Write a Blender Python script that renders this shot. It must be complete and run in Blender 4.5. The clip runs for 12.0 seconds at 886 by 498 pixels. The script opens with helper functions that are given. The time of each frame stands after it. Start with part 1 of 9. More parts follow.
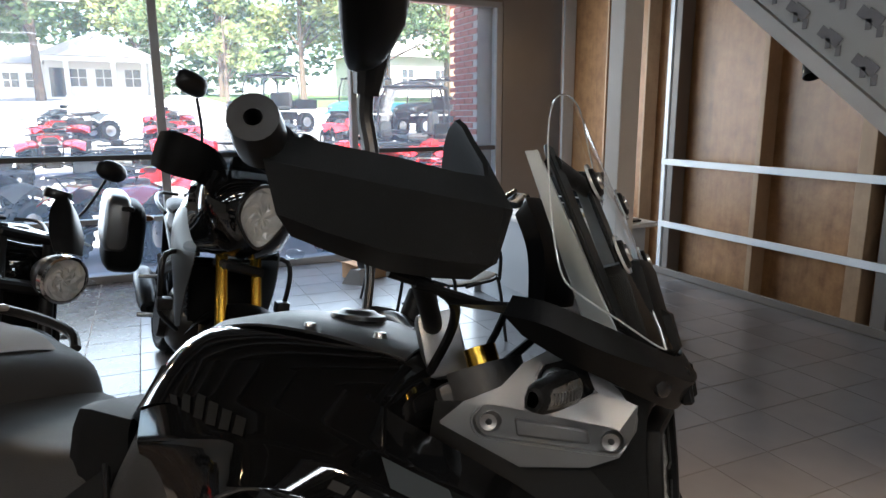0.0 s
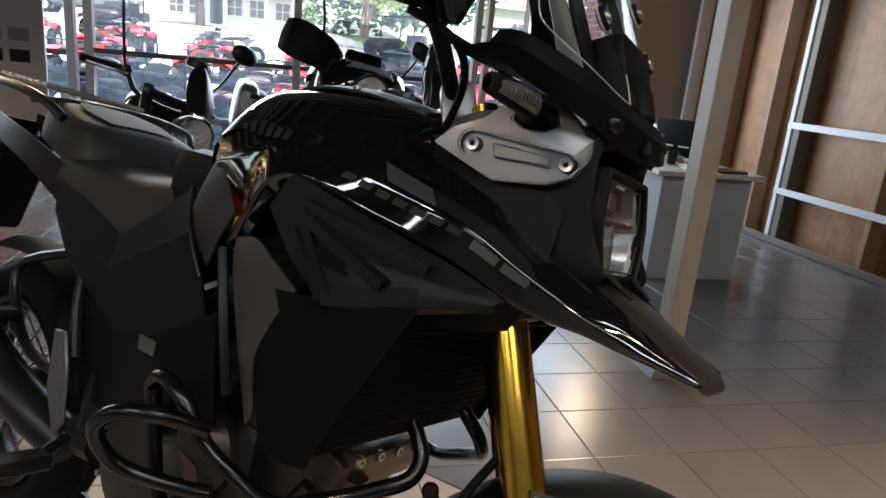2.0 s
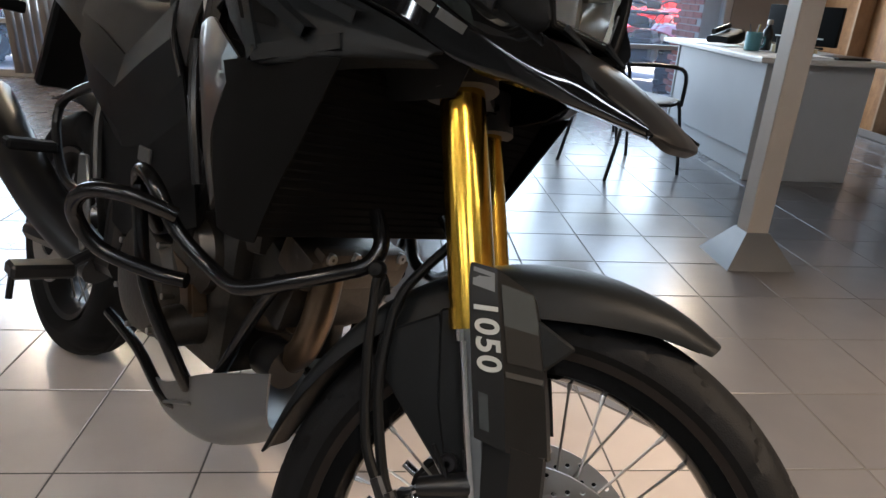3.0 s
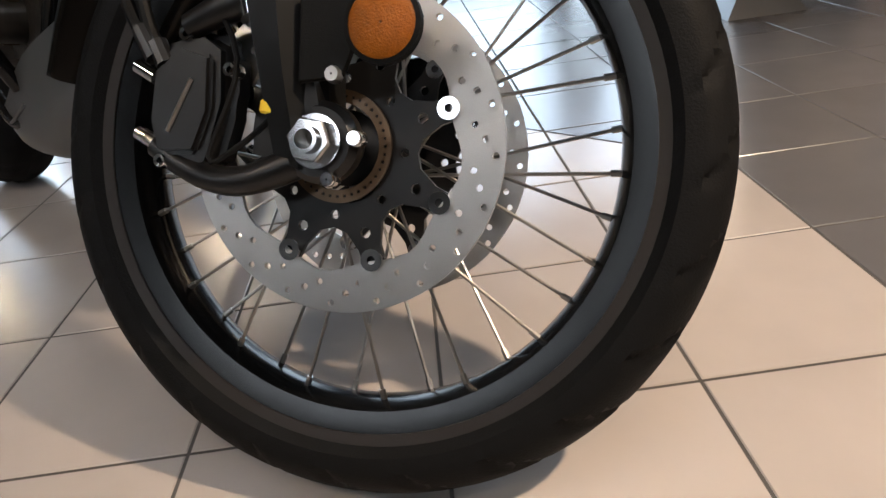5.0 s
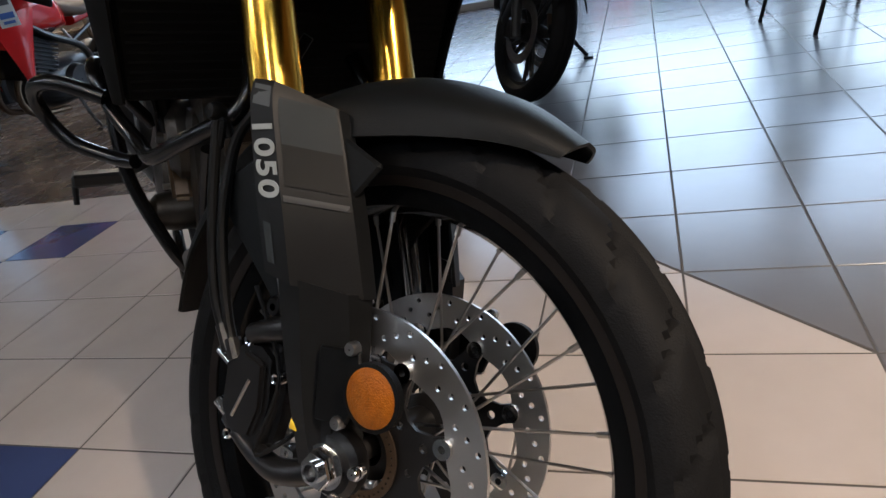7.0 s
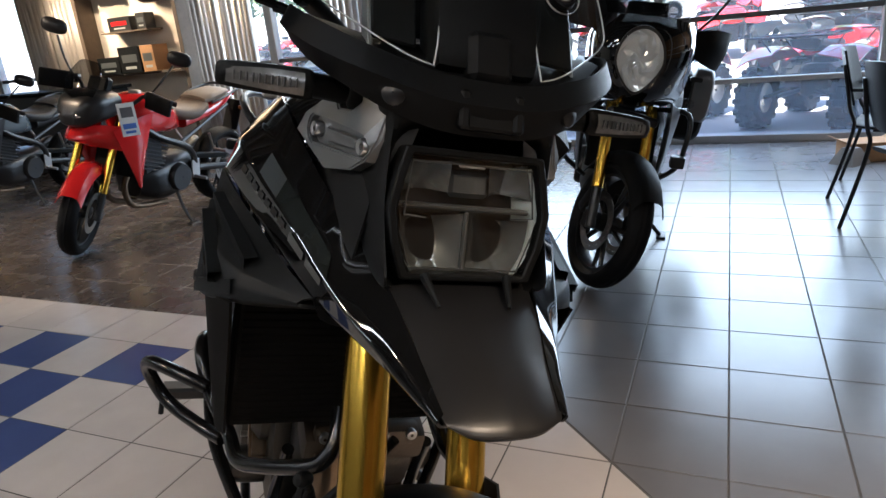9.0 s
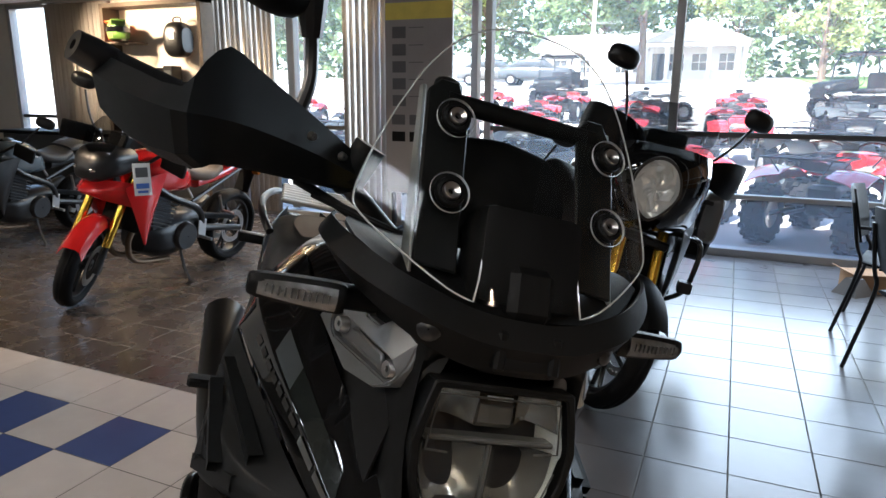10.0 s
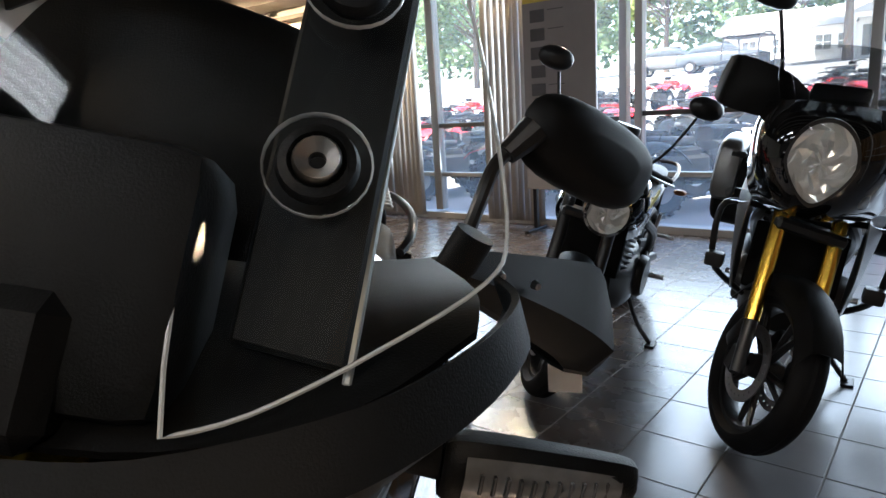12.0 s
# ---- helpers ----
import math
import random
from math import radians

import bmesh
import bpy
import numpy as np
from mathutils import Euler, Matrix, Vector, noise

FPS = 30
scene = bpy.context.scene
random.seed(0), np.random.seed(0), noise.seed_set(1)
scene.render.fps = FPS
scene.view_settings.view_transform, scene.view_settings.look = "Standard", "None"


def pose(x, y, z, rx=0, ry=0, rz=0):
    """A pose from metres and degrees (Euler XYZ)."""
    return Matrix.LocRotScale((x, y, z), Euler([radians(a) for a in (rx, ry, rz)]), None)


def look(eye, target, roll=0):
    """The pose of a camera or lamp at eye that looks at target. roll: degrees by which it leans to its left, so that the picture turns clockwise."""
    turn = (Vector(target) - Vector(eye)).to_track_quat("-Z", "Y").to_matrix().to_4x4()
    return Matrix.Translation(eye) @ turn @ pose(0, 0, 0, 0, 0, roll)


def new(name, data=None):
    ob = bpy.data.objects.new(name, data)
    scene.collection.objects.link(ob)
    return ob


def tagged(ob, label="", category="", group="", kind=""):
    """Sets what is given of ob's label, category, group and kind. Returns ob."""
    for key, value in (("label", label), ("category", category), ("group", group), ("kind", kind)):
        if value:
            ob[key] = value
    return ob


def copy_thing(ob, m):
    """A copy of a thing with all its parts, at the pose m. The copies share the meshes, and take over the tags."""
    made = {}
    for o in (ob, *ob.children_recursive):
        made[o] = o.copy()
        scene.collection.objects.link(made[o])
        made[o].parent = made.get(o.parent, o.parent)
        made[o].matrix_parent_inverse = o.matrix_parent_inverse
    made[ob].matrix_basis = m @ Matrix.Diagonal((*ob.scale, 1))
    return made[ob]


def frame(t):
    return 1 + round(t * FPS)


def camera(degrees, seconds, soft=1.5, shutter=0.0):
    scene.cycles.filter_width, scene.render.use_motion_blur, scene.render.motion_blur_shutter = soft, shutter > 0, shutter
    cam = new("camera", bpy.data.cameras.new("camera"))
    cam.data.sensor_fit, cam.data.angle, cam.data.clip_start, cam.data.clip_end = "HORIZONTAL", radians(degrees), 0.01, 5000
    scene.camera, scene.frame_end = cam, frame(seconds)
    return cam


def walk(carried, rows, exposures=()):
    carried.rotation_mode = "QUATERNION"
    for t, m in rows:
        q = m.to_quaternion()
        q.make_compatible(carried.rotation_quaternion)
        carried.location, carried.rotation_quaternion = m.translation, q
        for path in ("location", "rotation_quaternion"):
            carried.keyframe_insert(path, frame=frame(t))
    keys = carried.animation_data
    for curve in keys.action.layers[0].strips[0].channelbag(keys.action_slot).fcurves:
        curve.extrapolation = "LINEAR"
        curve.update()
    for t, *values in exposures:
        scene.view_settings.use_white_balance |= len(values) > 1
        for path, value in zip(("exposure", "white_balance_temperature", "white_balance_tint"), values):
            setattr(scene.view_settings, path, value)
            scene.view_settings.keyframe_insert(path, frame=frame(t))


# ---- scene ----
cam = camera(68.0, 12.0)
PATH = [
    (0, (-1.11, -0.879, 1.437), (-0.306, 0.909, 1.038), -0.3),
    (0.5, (-1.057, -1.038, 1.416), (-0.472, 0.84, 1.055), 0.2),
    (1, (-1.036, -1.096, 1.378), (-0.578, 0.82, 1.029), 1.4),
    (1.5, (-1.048, -1.124, 1.315), (-0.588, 0.781, 0.915), 3.5),
    (2, (-1.045, -1.141, 1.216), (-0.567, 0.728, 0.688), 5.4),
    (2.5, (-0.966, -1.153, 1.13), (-0.595, 0.709, 0.501), 4.6),
    (3, (-0.832, -1.185, 1.022), (-0.674, 0.663, 0.274), 3.1),
    (3.5, (-0.742, -1.172, 0.86), (-0.643, 0.634, 0.005), -0.1),
    (3.7, (-0.732, -1.16, 0.798), (-0.637, 0.637, -0.073), -0.5),
    (5.3, (-0.557, -1.233, 0.542), (-0.596, 0.518, -0.423), -9.8),
    (5.5, (-0.538, -1.242, 0.543), (-0.616, 0.514, -0.411), -10.3),
    (6, (-0.484, -1.239, 0.589), (-0.815, 0.512, -0.318), -11.4),
    (6.5, (-0.397, -1.173, 0.698), (-0.899, 0.547, -0.19), -11.7),
    (7, (-0.36, -1.091, 0.831), (-0.983, 0.594, -0.049), -12.7),
    (7.2, (-0.367, -1.083, 0.89), (-1.028, 0.6, 0.021), -12.5),
    (8.8, (-0.353, -1.002, 1.185), (-1.144, 0.708, 0.514), -7.0),
    (9, (-0.354, -1.002, 1.227), (-1.132, 0.728, 0.593), -5.7),
    (9.5, (-0.366, -1.006, 1.321), (-1.133, 0.762, 0.788), -1.6),
    (10, (-0.409, -0.945, 1.385), (-1.19, 0.841, 0.938), 0.5),
    (10.5, (-0.424, -0.82, 1.408), (-1.236, 0.973, 1.055), -1.6),
    (11, (-0.385, -0.709, 1.372), (-1.266, 1.05, 1.012), -2.0),
    (11.5, (-0.345, -0.571, 1.33), (-1.378, 1.098, 0.943), -3.1),
    (12, (-0.33, -0.393, 1.267), (-1.568, 1.122, 0.842), -3.6),
]
walk(cam, [(t, look(eye, target, roll)) for t, eye, target, roll in PATH], exposures=((0, 2.75, 6300, 10), (1.5, 2.5, 6300, 10), (2.2, 2.6, 6300, 10), (3, 2.8, 6100, 10), (3.5, 2.65, 6050, 10), (5.5, 2.3, 6150, 10), (6.5, 2.27, 5800, 10), (7.2, 2.3, 5700, 10), (9, 2.85, 5950, 10), (10, 2.8, 6150, 10), (12, 2.9, 6200, 10)))

# ---- world, sun, large lights ----
world = bpy.data.worlds.new("world")
scene.world = world
world.use_nodes = True
wn = world.node_tree
sky = wn.nodes.new("ShaderNodeTexSky")
sky.sky_type = "NISHITA"
sky.sun_disc = False
sky.sun_elevation, sky.sun_rotation = radians(52), radians(200)
sky.air_density, sky.dust_density = 1.0, 2.0
wn.links.new(sky.outputs[0], wn.nodes["Background"].inputs[0])
wn.nodes["Background"].inputs[1].default_value = 0.15


def lamp(name, kind, m, energy, colour, **kw):
    d = bpy.data.lights.new(name, kind)
    d.energy, d.color = energy, colour
    for k, v in kw.items():
        if k == "size":
            d.size = v
        elif k == "size_y":
            d.size_y = v
        elif k == "angle":
            d.angle = v
        elif k == "spot_size":
            d.spot_size = v
        elif k == "spot_blend":
            d.spot_blend = v
        elif k == "radius":
            d.shadow_soft_size = v
    if kind == "AREA":
        d.shape = "RECTANGLE"
    ob = new(name, d)
    ob.matrix_world = m
    return ob


lamp("sun", "SUN", look((0, 0, 20), (3, 13, 0)), 5.0, (1.0, 0.95, 0.87), angle=radians(0.6))
# daylight that comes in through the glazed front
for wx, ww in ((-1.87, 1.75), (-0.04, 1.7), (1.7, 1.45), (-5.2, 2.4)):
    lamp("window_daylight", "AREA", look((wx, 5.45, 1.6), (wx, 0, 1.25)), 7.8 * ww, (0.76, 0.89, 1.0), size=ww, size_y=2.1)

# ---- materials ----


def nodes_of(name):
    m = bpy.data.materials.new(name)
    m.use_nodes = True
    nt = m.node_tree
    return m, nt, nt.nodes["Principled BSDF"]


def mat(name, col, rough=0.5, metal=0.0, var=0.12, scale=6.0, bump=0.0, bscale=120.0, coat=0.0, rvar=0.12, spec=0.5, alpha=None):
    """A surface with slow and fine variation of colour, gloss and relief."""
    m, nt, b = nodes_of(name)
    L = nt.links.new
    tc = nt.nodes.new("ShaderNodeTexCoord")
    n1 = nt.nodes.new("ShaderNodeTexNoise")
    n1.inputs["Scale"].default_value = scale
    n1.inputs["Detail"].default_value = 6
    n2 = nt.nodes.new("ShaderNodeTexNoise")
    n2.inputs["Scale"].default_value = bscale
    n2.inputs["Detail"].default_value = 3
    for n in (n1, n2):
        L(tc.outputs["Object"], n.inputs["Vector"])
    add = nt.nodes.new("ShaderNodeMath")
    add.operation = "MULTIPLY_ADD"
    add.inputs[1].default_value = 0.35
    L(n2.outputs[0], add.inputs[0])
    L(n1.outputs[0], add.inputs[2])
    ramp = nt.nodes.new("ShaderNodeMapRange")
    ramp.inputs[1].default_value, ramp.inputs[2].default_value = 0.35, 1.0
    ramp.inputs[3].default_value, ramp.inputs[4].default_value = 1 - var, 1 + var
    L(add.outputs[0], ramp.inputs[0])
    mul = nt.nodes.new("ShaderNodeVectorMath")
    mul.operation = "SCALE"
    mul.inputs[0].default_value = col[:3]
    L(ramp.outputs[0], mul.inputs["Scale"])
    L(mul.outputs[0], b.inputs["Base Color"])
    rr = nt.nodes.new("ShaderNodeMapRange")
    rr.inputs[1].default_value, rr.inputs[2].default_value = 0.3, 0.7
    rr.inputs[3].default_value, rr.inputs[4].default_value = max(0.02, rough * (1 - rvar)), min(1, rough * (1 + rvar))
    L(n1.outputs[0], rr.inputs[0])
    L(rr.outputs[0], b.inputs["Roughness"])
    b.inputs["Metallic"].default_value = metal
    b.inputs["Coat Weight"].default_value = coat
    b.inputs["Coat Roughness"].default_value = 0.04
    b.inputs["Specular IOR Level"].default_value = spec
    if bump:
        bp = nt.nodes.new("ShaderNodeBump")
        bp.inputs["Strength"].default_value = bump
        bp.inputs["Distance"].default_value = 0.002
        L(n2.outputs[0], bp.inputs["Height"])
        L(bp.outputs[0], b.inputs["Normal"])
    return m


def glass_mat(name, col=(1, 1, 1), rough=0.0, ior=1.45, alpha=1.0, clear=0.0):
    """Clear sheet: mostly lets light through, with a gloss by Fresnel."""
    m, nt, b = nodes_of(name)
    L = nt.links.new
    tr = nt.nodes.new("ShaderNodeBsdfTransparent")
    tr.inputs[0].default_value = (*col, 1)
    gl = nt.nodes.new("ShaderNodeBsdfGlossy")
    gl.inputs["Roughness"].default_value = rough
    f0 = ((ior - 1) / (ior + 1)) ** 2
    lw = nt.nodes.new("ShaderNodeLayerWeight")
    lw.inputs["Blend"].default_value = 0.5
    pw = nt.nodes.new("ShaderNodeMath")
    pw.operation = "POWER"
    pw.inputs[1].default_value = 5
    fr = nt.nodes.new("ShaderNodeMath")
    fr.operation = "MULTIPLY_ADD"
    fr.inputs[1].default_value, fr.inputs[2].default_value = 0.7 * (1 - f0), f0
    L(lw.outputs["Facing"], pw.inputs[0])
    L(pw.outputs[0], fr.inputs[0])
    mx = nt.nodes.new("ShaderNodeMixShader")
    L(fr.outputs[0], mx.inputs[0])
    L(tr.outputs[0], mx.inputs[1])
    L(gl.outputs[0], mx.inputs[2])
    L(mx.outputs[0], nt.nodes["Material Output"].inputs[0])
    return m


def hazy_glass(name, haze):
    """Window glass with a thin even whitish veil that stands in for glare haze."""
    m = glass_mat(name, (0.97, 0.985, 0.98))
    nt = m.node_tree
    out = nt.nodes["Material Output"]
    clear = out.inputs[0].links[0].from_socket
    veil = nt.nodes.new("ShaderNodeBsdfTranslucent")
    veil.inputs[0].default_value = (0.86, 0.89, 0.90, 1)
    ns = nt.nodes.new("ShaderNodeTexNoise")
    ns.inputs["Scale"].default_value = 2.5
    k = nt.nodes.new("ShaderNodeMapRange")
    k.inputs[3].default_value, k.inputs[4].default_value = haze * 0.75, haze * 1.25
    nt.links.new(ns.outputs[0], k.inputs[0])
    mx = nt.nodes.new("ShaderNodeMixShader")
    nt.links.new(k.outputs[0], mx.inputs[0])
    nt.links.new(clear, mx.inputs[1])
    nt.links.new(veil.outputs[0], mx.inputs[2])
    nt.links.new(mx.outputs[0], out.inputs[0])
    return m


def emit_mat(name, col, strength):
    m, nt, b = nodes_of(name)
    b.inputs["Base Color"].default_value = (*col, 1)
    b.inputs["Emission Color"].default_value = (*col, 1)
    b.inputs["Emission Strength"].default_value = strength
    return m


def tile_mat(name, col, rough, piece=0.16):
    """Glazed floor tile: each one a little different, clouded, with scuffs in the gloss."""
    m, nt, b = nodes_of(name)
    L = nt.links.new
    oi = nt.nodes.new("ShaderNodeObjectInfo")
    ge = nt.nodes.new("ShaderNodeNewGeometry")
    sm = nt.nodes.new("ShaderNodeMath")
    sm.operation = "ADD"
    L(oi.outputs["Random"], sm.inputs[0])
    L(ge.outputs["Random Per Island"], sm.inputs[1])
    fr = nt.nodes.new("ShaderNodeMath")
    fr.operation = "FRACT"
    L(sm.outputs[0], fr.inputs[0])
    n1 = nt.nodes.new("ShaderNodeTexNoise")
    n1.inputs["Scale"].default_value = 7
    n1.inputs["Detail"].default_value = 8
    L(ge.outputs["Position"], n1.inputs["Vector"])
    n2 = nt.nodes.new("ShaderNodeTexNoise")
    n2.inputs["Scale"].default_value = 140
    L(ge.outputs["Position"], n2.inputs["Vector"])
    a = nt.nodes.new("ShaderNodeMapRange")
    a.inputs[3].default_value, a.inputs[4].default_value = 1 - piece, 1 + piece
    L(fr.outputs[0], a.inputs[0])
    c = nt.nodes.new("ShaderNodeMapRange")
    c.inputs[1].default_value, c.inputs[2].default_value = 0.3, 0.7
    c.inputs[3].default_value, c.inputs[4].default_value = 0.96, 1.04
    L(n1.outputs[0], c.inputs[0])
    mu = nt.nodes.new("ShaderNodeMath")
    mu.operation = "MULTIPLY"
    L(a.outputs[0], mu.inputs[0])
    L(c.outputs[0], mu.inputs[1])
    v = nt.nodes.new("ShaderNodeVectorMath")
    v.operation = "SCALE"
    v.inputs[0].default_value = col
    L(mu.outputs[0], v.inputs["Scale"])
    L(v.outputs[0], b.inputs["Base Color"])
    r = nt.nodes.new("ShaderNodeMapRange")
    r.inputs[1].default_value, r.inputs[2].default_value = 0.3, 0.7
    r.inputs[3].default_value, r.inputs[4].default_value = rough * 0.93, rough * 1.08
    L(n1.outputs[0], r.inputs[0])
    L(r.outputs[0], b.inputs["Roughness"])
    bp = nt.nodes.new("ShaderNodeBump")
    bp.inputs["Strength"].default_value = 0.03
    bp.inputs["Distance"].default_value = 0.002
    L(n2.outputs[0], bp.inputs["Height"])
    L(bp.outputs[0], b.inputs["Normal"])
    return m


def wood_mat(name, c1, c2, rough=0.55, scale=3.0):
    """Plywood: long grain, flecks and blotches."""
    m, nt, b = nodes_of(name)
    L = nt.links.new
    tc = nt.nodes.new("ShaderNodeNewGeometry")
    mp = nt.nodes.new("ShaderNodeMapping")
    mp.inputs["Scale"].default_value = (scale, scale, scale * 0.12)
    L(tc.outputs["Position"], mp.inputs[0])
    n1 = nt.nodes.new("ShaderNodeTexNoise")
    n1.inputs["Scale"].default_value = 5
    n1.inputs["Detail"].default_value = 10
    n1.inputs["Distortion"].default_value = 1.4
    L(mp.outputs[0], n1.inputs["Vector"])
    n2 = nt.nodes.new("ShaderNodeTexNoise")
    n2.inputs["Scale"].default_value = 9
    n2.inputs["Detail"].default_value = 7
    n2.inputs["Roughness"].default_value = 0.7
    L(tc.outputs["Position"], n2.inputs["Vector"])
    mx = nt.nodes.new("ShaderNodeMix")
    mx.data_type = "RGBA"
    mx.inputs[6].default_value, mx.inputs[7].default_value = (*c1, 1), (*c2, 1)
    s = nt.nodes.new("ShaderNodeMath")
    s.operation = "MULTIPLY_ADD"
    s.inputs[1].default_value = 0.8
    L(n1.outputs[0], s.inputs[0])
    k = nt.nodes.new("ShaderNodeMath")
    k.operation = "MULTIPLY_ADD"
    k.inputs[1].default_value, k.inputs[2].default_value = 1.6, -0.75
    L(n2.outputs[0], k.inputs[0])
    L(k.outputs[0], s.inputs[2])
    L(s.outputs[0], mx.inputs[0])
    L(mx.outputs[2], b.inputs["Base Color"])
    b.inputs["Roughness"].default_value = rough
    bp = nt.nodes.new("ShaderNodeBump")
    bp.inputs["Strength"].default_value = 0.15
    bp.inputs["Distance"].default_value = 0.002
    L(n1.outputs[0], bp.inputs["Height"])
    L(bp.outputs[0], b.inputs["Normal"])
    return m


def leaf_mat(name, col):
    m, nt, b = nodes_of(name)
    L = nt.links.new
    ge = nt.nodes.new("ShaderNodeNewGeometry")
    hs = nt.nodes.new("ShaderNodeHueSaturation")
    hs.inputs["Color"].default_value = (*col, 1)
    r = nt.nodes.new("ShaderNodeMapRange")
    r.inputs[3].default_value, r.inputs[4].default_value = 0.55, 1.6
    L(ge.outputs["Random Per Island"], r.inputs[0])
    L(r.outputs[0], hs.inputs["Value"])
    L(hs.outputs[0], b.inputs["Base Color"])
    b.inputs["Roughness"].default_value = 0.6
    tl = nt.nodes.new("ShaderNodeBsdfTranslucent")
    L(hs.outputs[0], tl.inputs[0])
    mx = nt.nodes.new("ShaderNodeMixShader")
    mx.inputs[0].default_value = 0.45
    L(b.outputs[0], mx.inputs[1])
    L(tl.outputs[0], mx.inputs[2])
    L(mx.outputs[0], nt.nodes["Material Output"].inputs[0])
    return m


TILE_LIGHT = tile_mat("tile_cream", (0.47, 0.42, 0.385), 0.22, 0.05)
TILE_GREY = tile_mat("tile_slate", (0.135, 0.13, 0.135), 0.24, 0.08)
TILE_BROWN = tile_mat("tile_brown", (0.058, 0.046, 0.040), 0.27, 0.08)
TILE_BLUE = tile_mat("tile_blue", (0.05, 0.07, 0.17), 0.2, 0.08)
GROUT = mat("grout", (0.075, 0.068, 0.062), 0.9, var=0.25, scale=9, bump=0.4)
GROUT_PALE = mat("grout_pale", (0.20, 0.175, 0.155), 0.9, var=0.2, scale=9)
PLY = wood_mat("plywood", (0.155, 0.068, 0.024), (0.38, 0.195, 0.078), 0.45)
STUD = wood_mat("stud_wood", (0.24, 0.145, 0.08), (0.36, 0.235, 0.135), 0.6)
WHITE_STEEL = mat("white_strap", (0.62, 0.64, 0.66), 0.4, var=0.05)
GREY_STUD = mat("grey_column", (0.135, 0.115, 0.10), 0.55, var=0.08, bump=0.1)
WALL_TAN = mat("tan_wall", (0.27, 0.225, 0.19), 0.75, var=0.07, bump=0.25, bscale=220)
WALL_BACK = mat("dim_wall", (0.13, 0.12, 0.11), 0.8, var=0.08, bump=0.25, bscale=220)
WALL_CREAM = mat("cream_wall", (0.60, 0.54, 0.46), 0.8, var=0.06, bump=0.25, bscale=220)
POST_PAINT = mat("cream_post", (0.42, 0.365, 0.31), 0.5, var=0.06, bump=0.15)
CEIL = mat("dark_ceiling", (0.065, 0.055, 0.046), 0.85, var=0.25, bump=0.3)
ALU = mat("window_aluminium", (0.42, 0.41, 0.40), 0.42, metal=0.6, var=0.06)
ALU_DARK = mat("dark_aluminium", (0.10, 0.095, 0.09), 0.45, metal=0.4, var=0.08)
PANE = hazy_glass("window_glass", 0.17)
BRICK = mat("red_brick", (0.30, 0.085, 0.055), 0.85, var=0.3, scale=14, bump=0.6)
MORTAR = mat("mortar", (0.42, 0.38, 0.34), 0.95, var=0.15, bump=0.5)
DESK = mat("grey_laminate", (0.40, 0.41, 0.42), 0.45, var=0.05)
DESK_TOP = mat("pale_laminate", (0.66, 0.63, 0.59), 0.35, var=0.06)
BLACK_PLASTIC = mat("black_plastic", (0.0034, 0.0037, 0.0040), 0.5, var=0.2, bump=0.18, bscale=900, spec=0.12)
DARK_PLASTIC = mat("charcoal_plastic", (0.0060, 0.0069, 0.0075), 0.44, var=0.15, bump=0.2, bscale=900, spec=0.14)
GLOSS_BLACK = mat("gloss_black_paint", (0.003, 0.0032, 0.0035), 0.05, var=0.1, coat=1.0, spec=0.3)
SATIN_BLACK = mat("satin_black", (0.008, 0.008, 0.0085), 0.34, var=0.15, spec=0.4)
LETTER_DARK = mat("letter_dark", (0.035, 0.036, 0.036), 0.3, var=0.1)
RACK_METAL = mat("rack_metal", (0.45, 0.42, 0.38), 0.4, metal=0.5, var=0.1)
LETTER_PALE = mat("letter_pale", (0.060, 0.062, 0.062), 0.6, var=0.08, spec=0.1)
LETTER_GREY = mat("letter_grey", (0.024, 0.0235, 0.023), 0.6, var=0.08, spec=0.08)
LETTER_DIM = mat("letter_dim", (0.010, 0.0098, 0.0095), 0.7, var=0.08, spec=0.06)
GREY_DECAL = mat("grey_decal", (0.030, 0.036, 0.039), 0.55, var=0.06, spec=0.15)
PALE_DECAL = mat("pale_decal", (0.060, 0.067, 0.070), 0.4, var=0.05)
LIGHT_DECAL = mat("light_decal", (0.30, 0.32, 0.31), 0.4, var=0.05)
SILVER = mat("silver_paint", (0.165, 0.17, 0.174), 0.36, metal=0.75, var=0.06, bump=0.08, bscale=1500)
LAMP_REFLECT = mat("lamp_reflector", (0.66, 0.67, 0.66), 0.2, metal=0.45, var=0.1)
CHROME = mat("chrome", (0.75, 0.75, 0.75), 0.1, metal=1.0, var=0.04)
DISC_STEEL = mat("disc_steel", (0.56, 0.545, 0.525), 0.33, metal=1.0, var=0.1, bump=0.15, bscale=900)
STEEL = mat("brushed_steel", (0.42, 0.41, 0.395), 0.3, metal=1.0, var=0.12, bump=0.1, bscale=400)
ENGINE = mat("engine_metal", (0.055, 0.05, 0.044), 0.42, metal=0.7, var=0.3, bump=0.3)
BRONZE = mat("bronze_metal", (0.17, 0.12, 0.08), 0.38, metal=0.9, var=0.2)
GOLD = mat("gold_anodised", (0.83, 0.50, 0.07), 0.2, metal=1.0, var=0.05)
RUBBER = mat("tyre_rubber", (0.0066, 0.0068, 0.0074), 0.66, var=0.2, bump=0.3, bscale=500, spec=0.12)
SEAT = mat("seat_vinyl", (0.022, 0.021, 0.0205), 0.5, var=0.1, bump=0.5, bscale=700, spec=0.35)
SEAT_TAN = mat("seat_suede", (0.13, 0.095, 0.07), 0.62, var=0.12, bump=0.5, bscale=700)
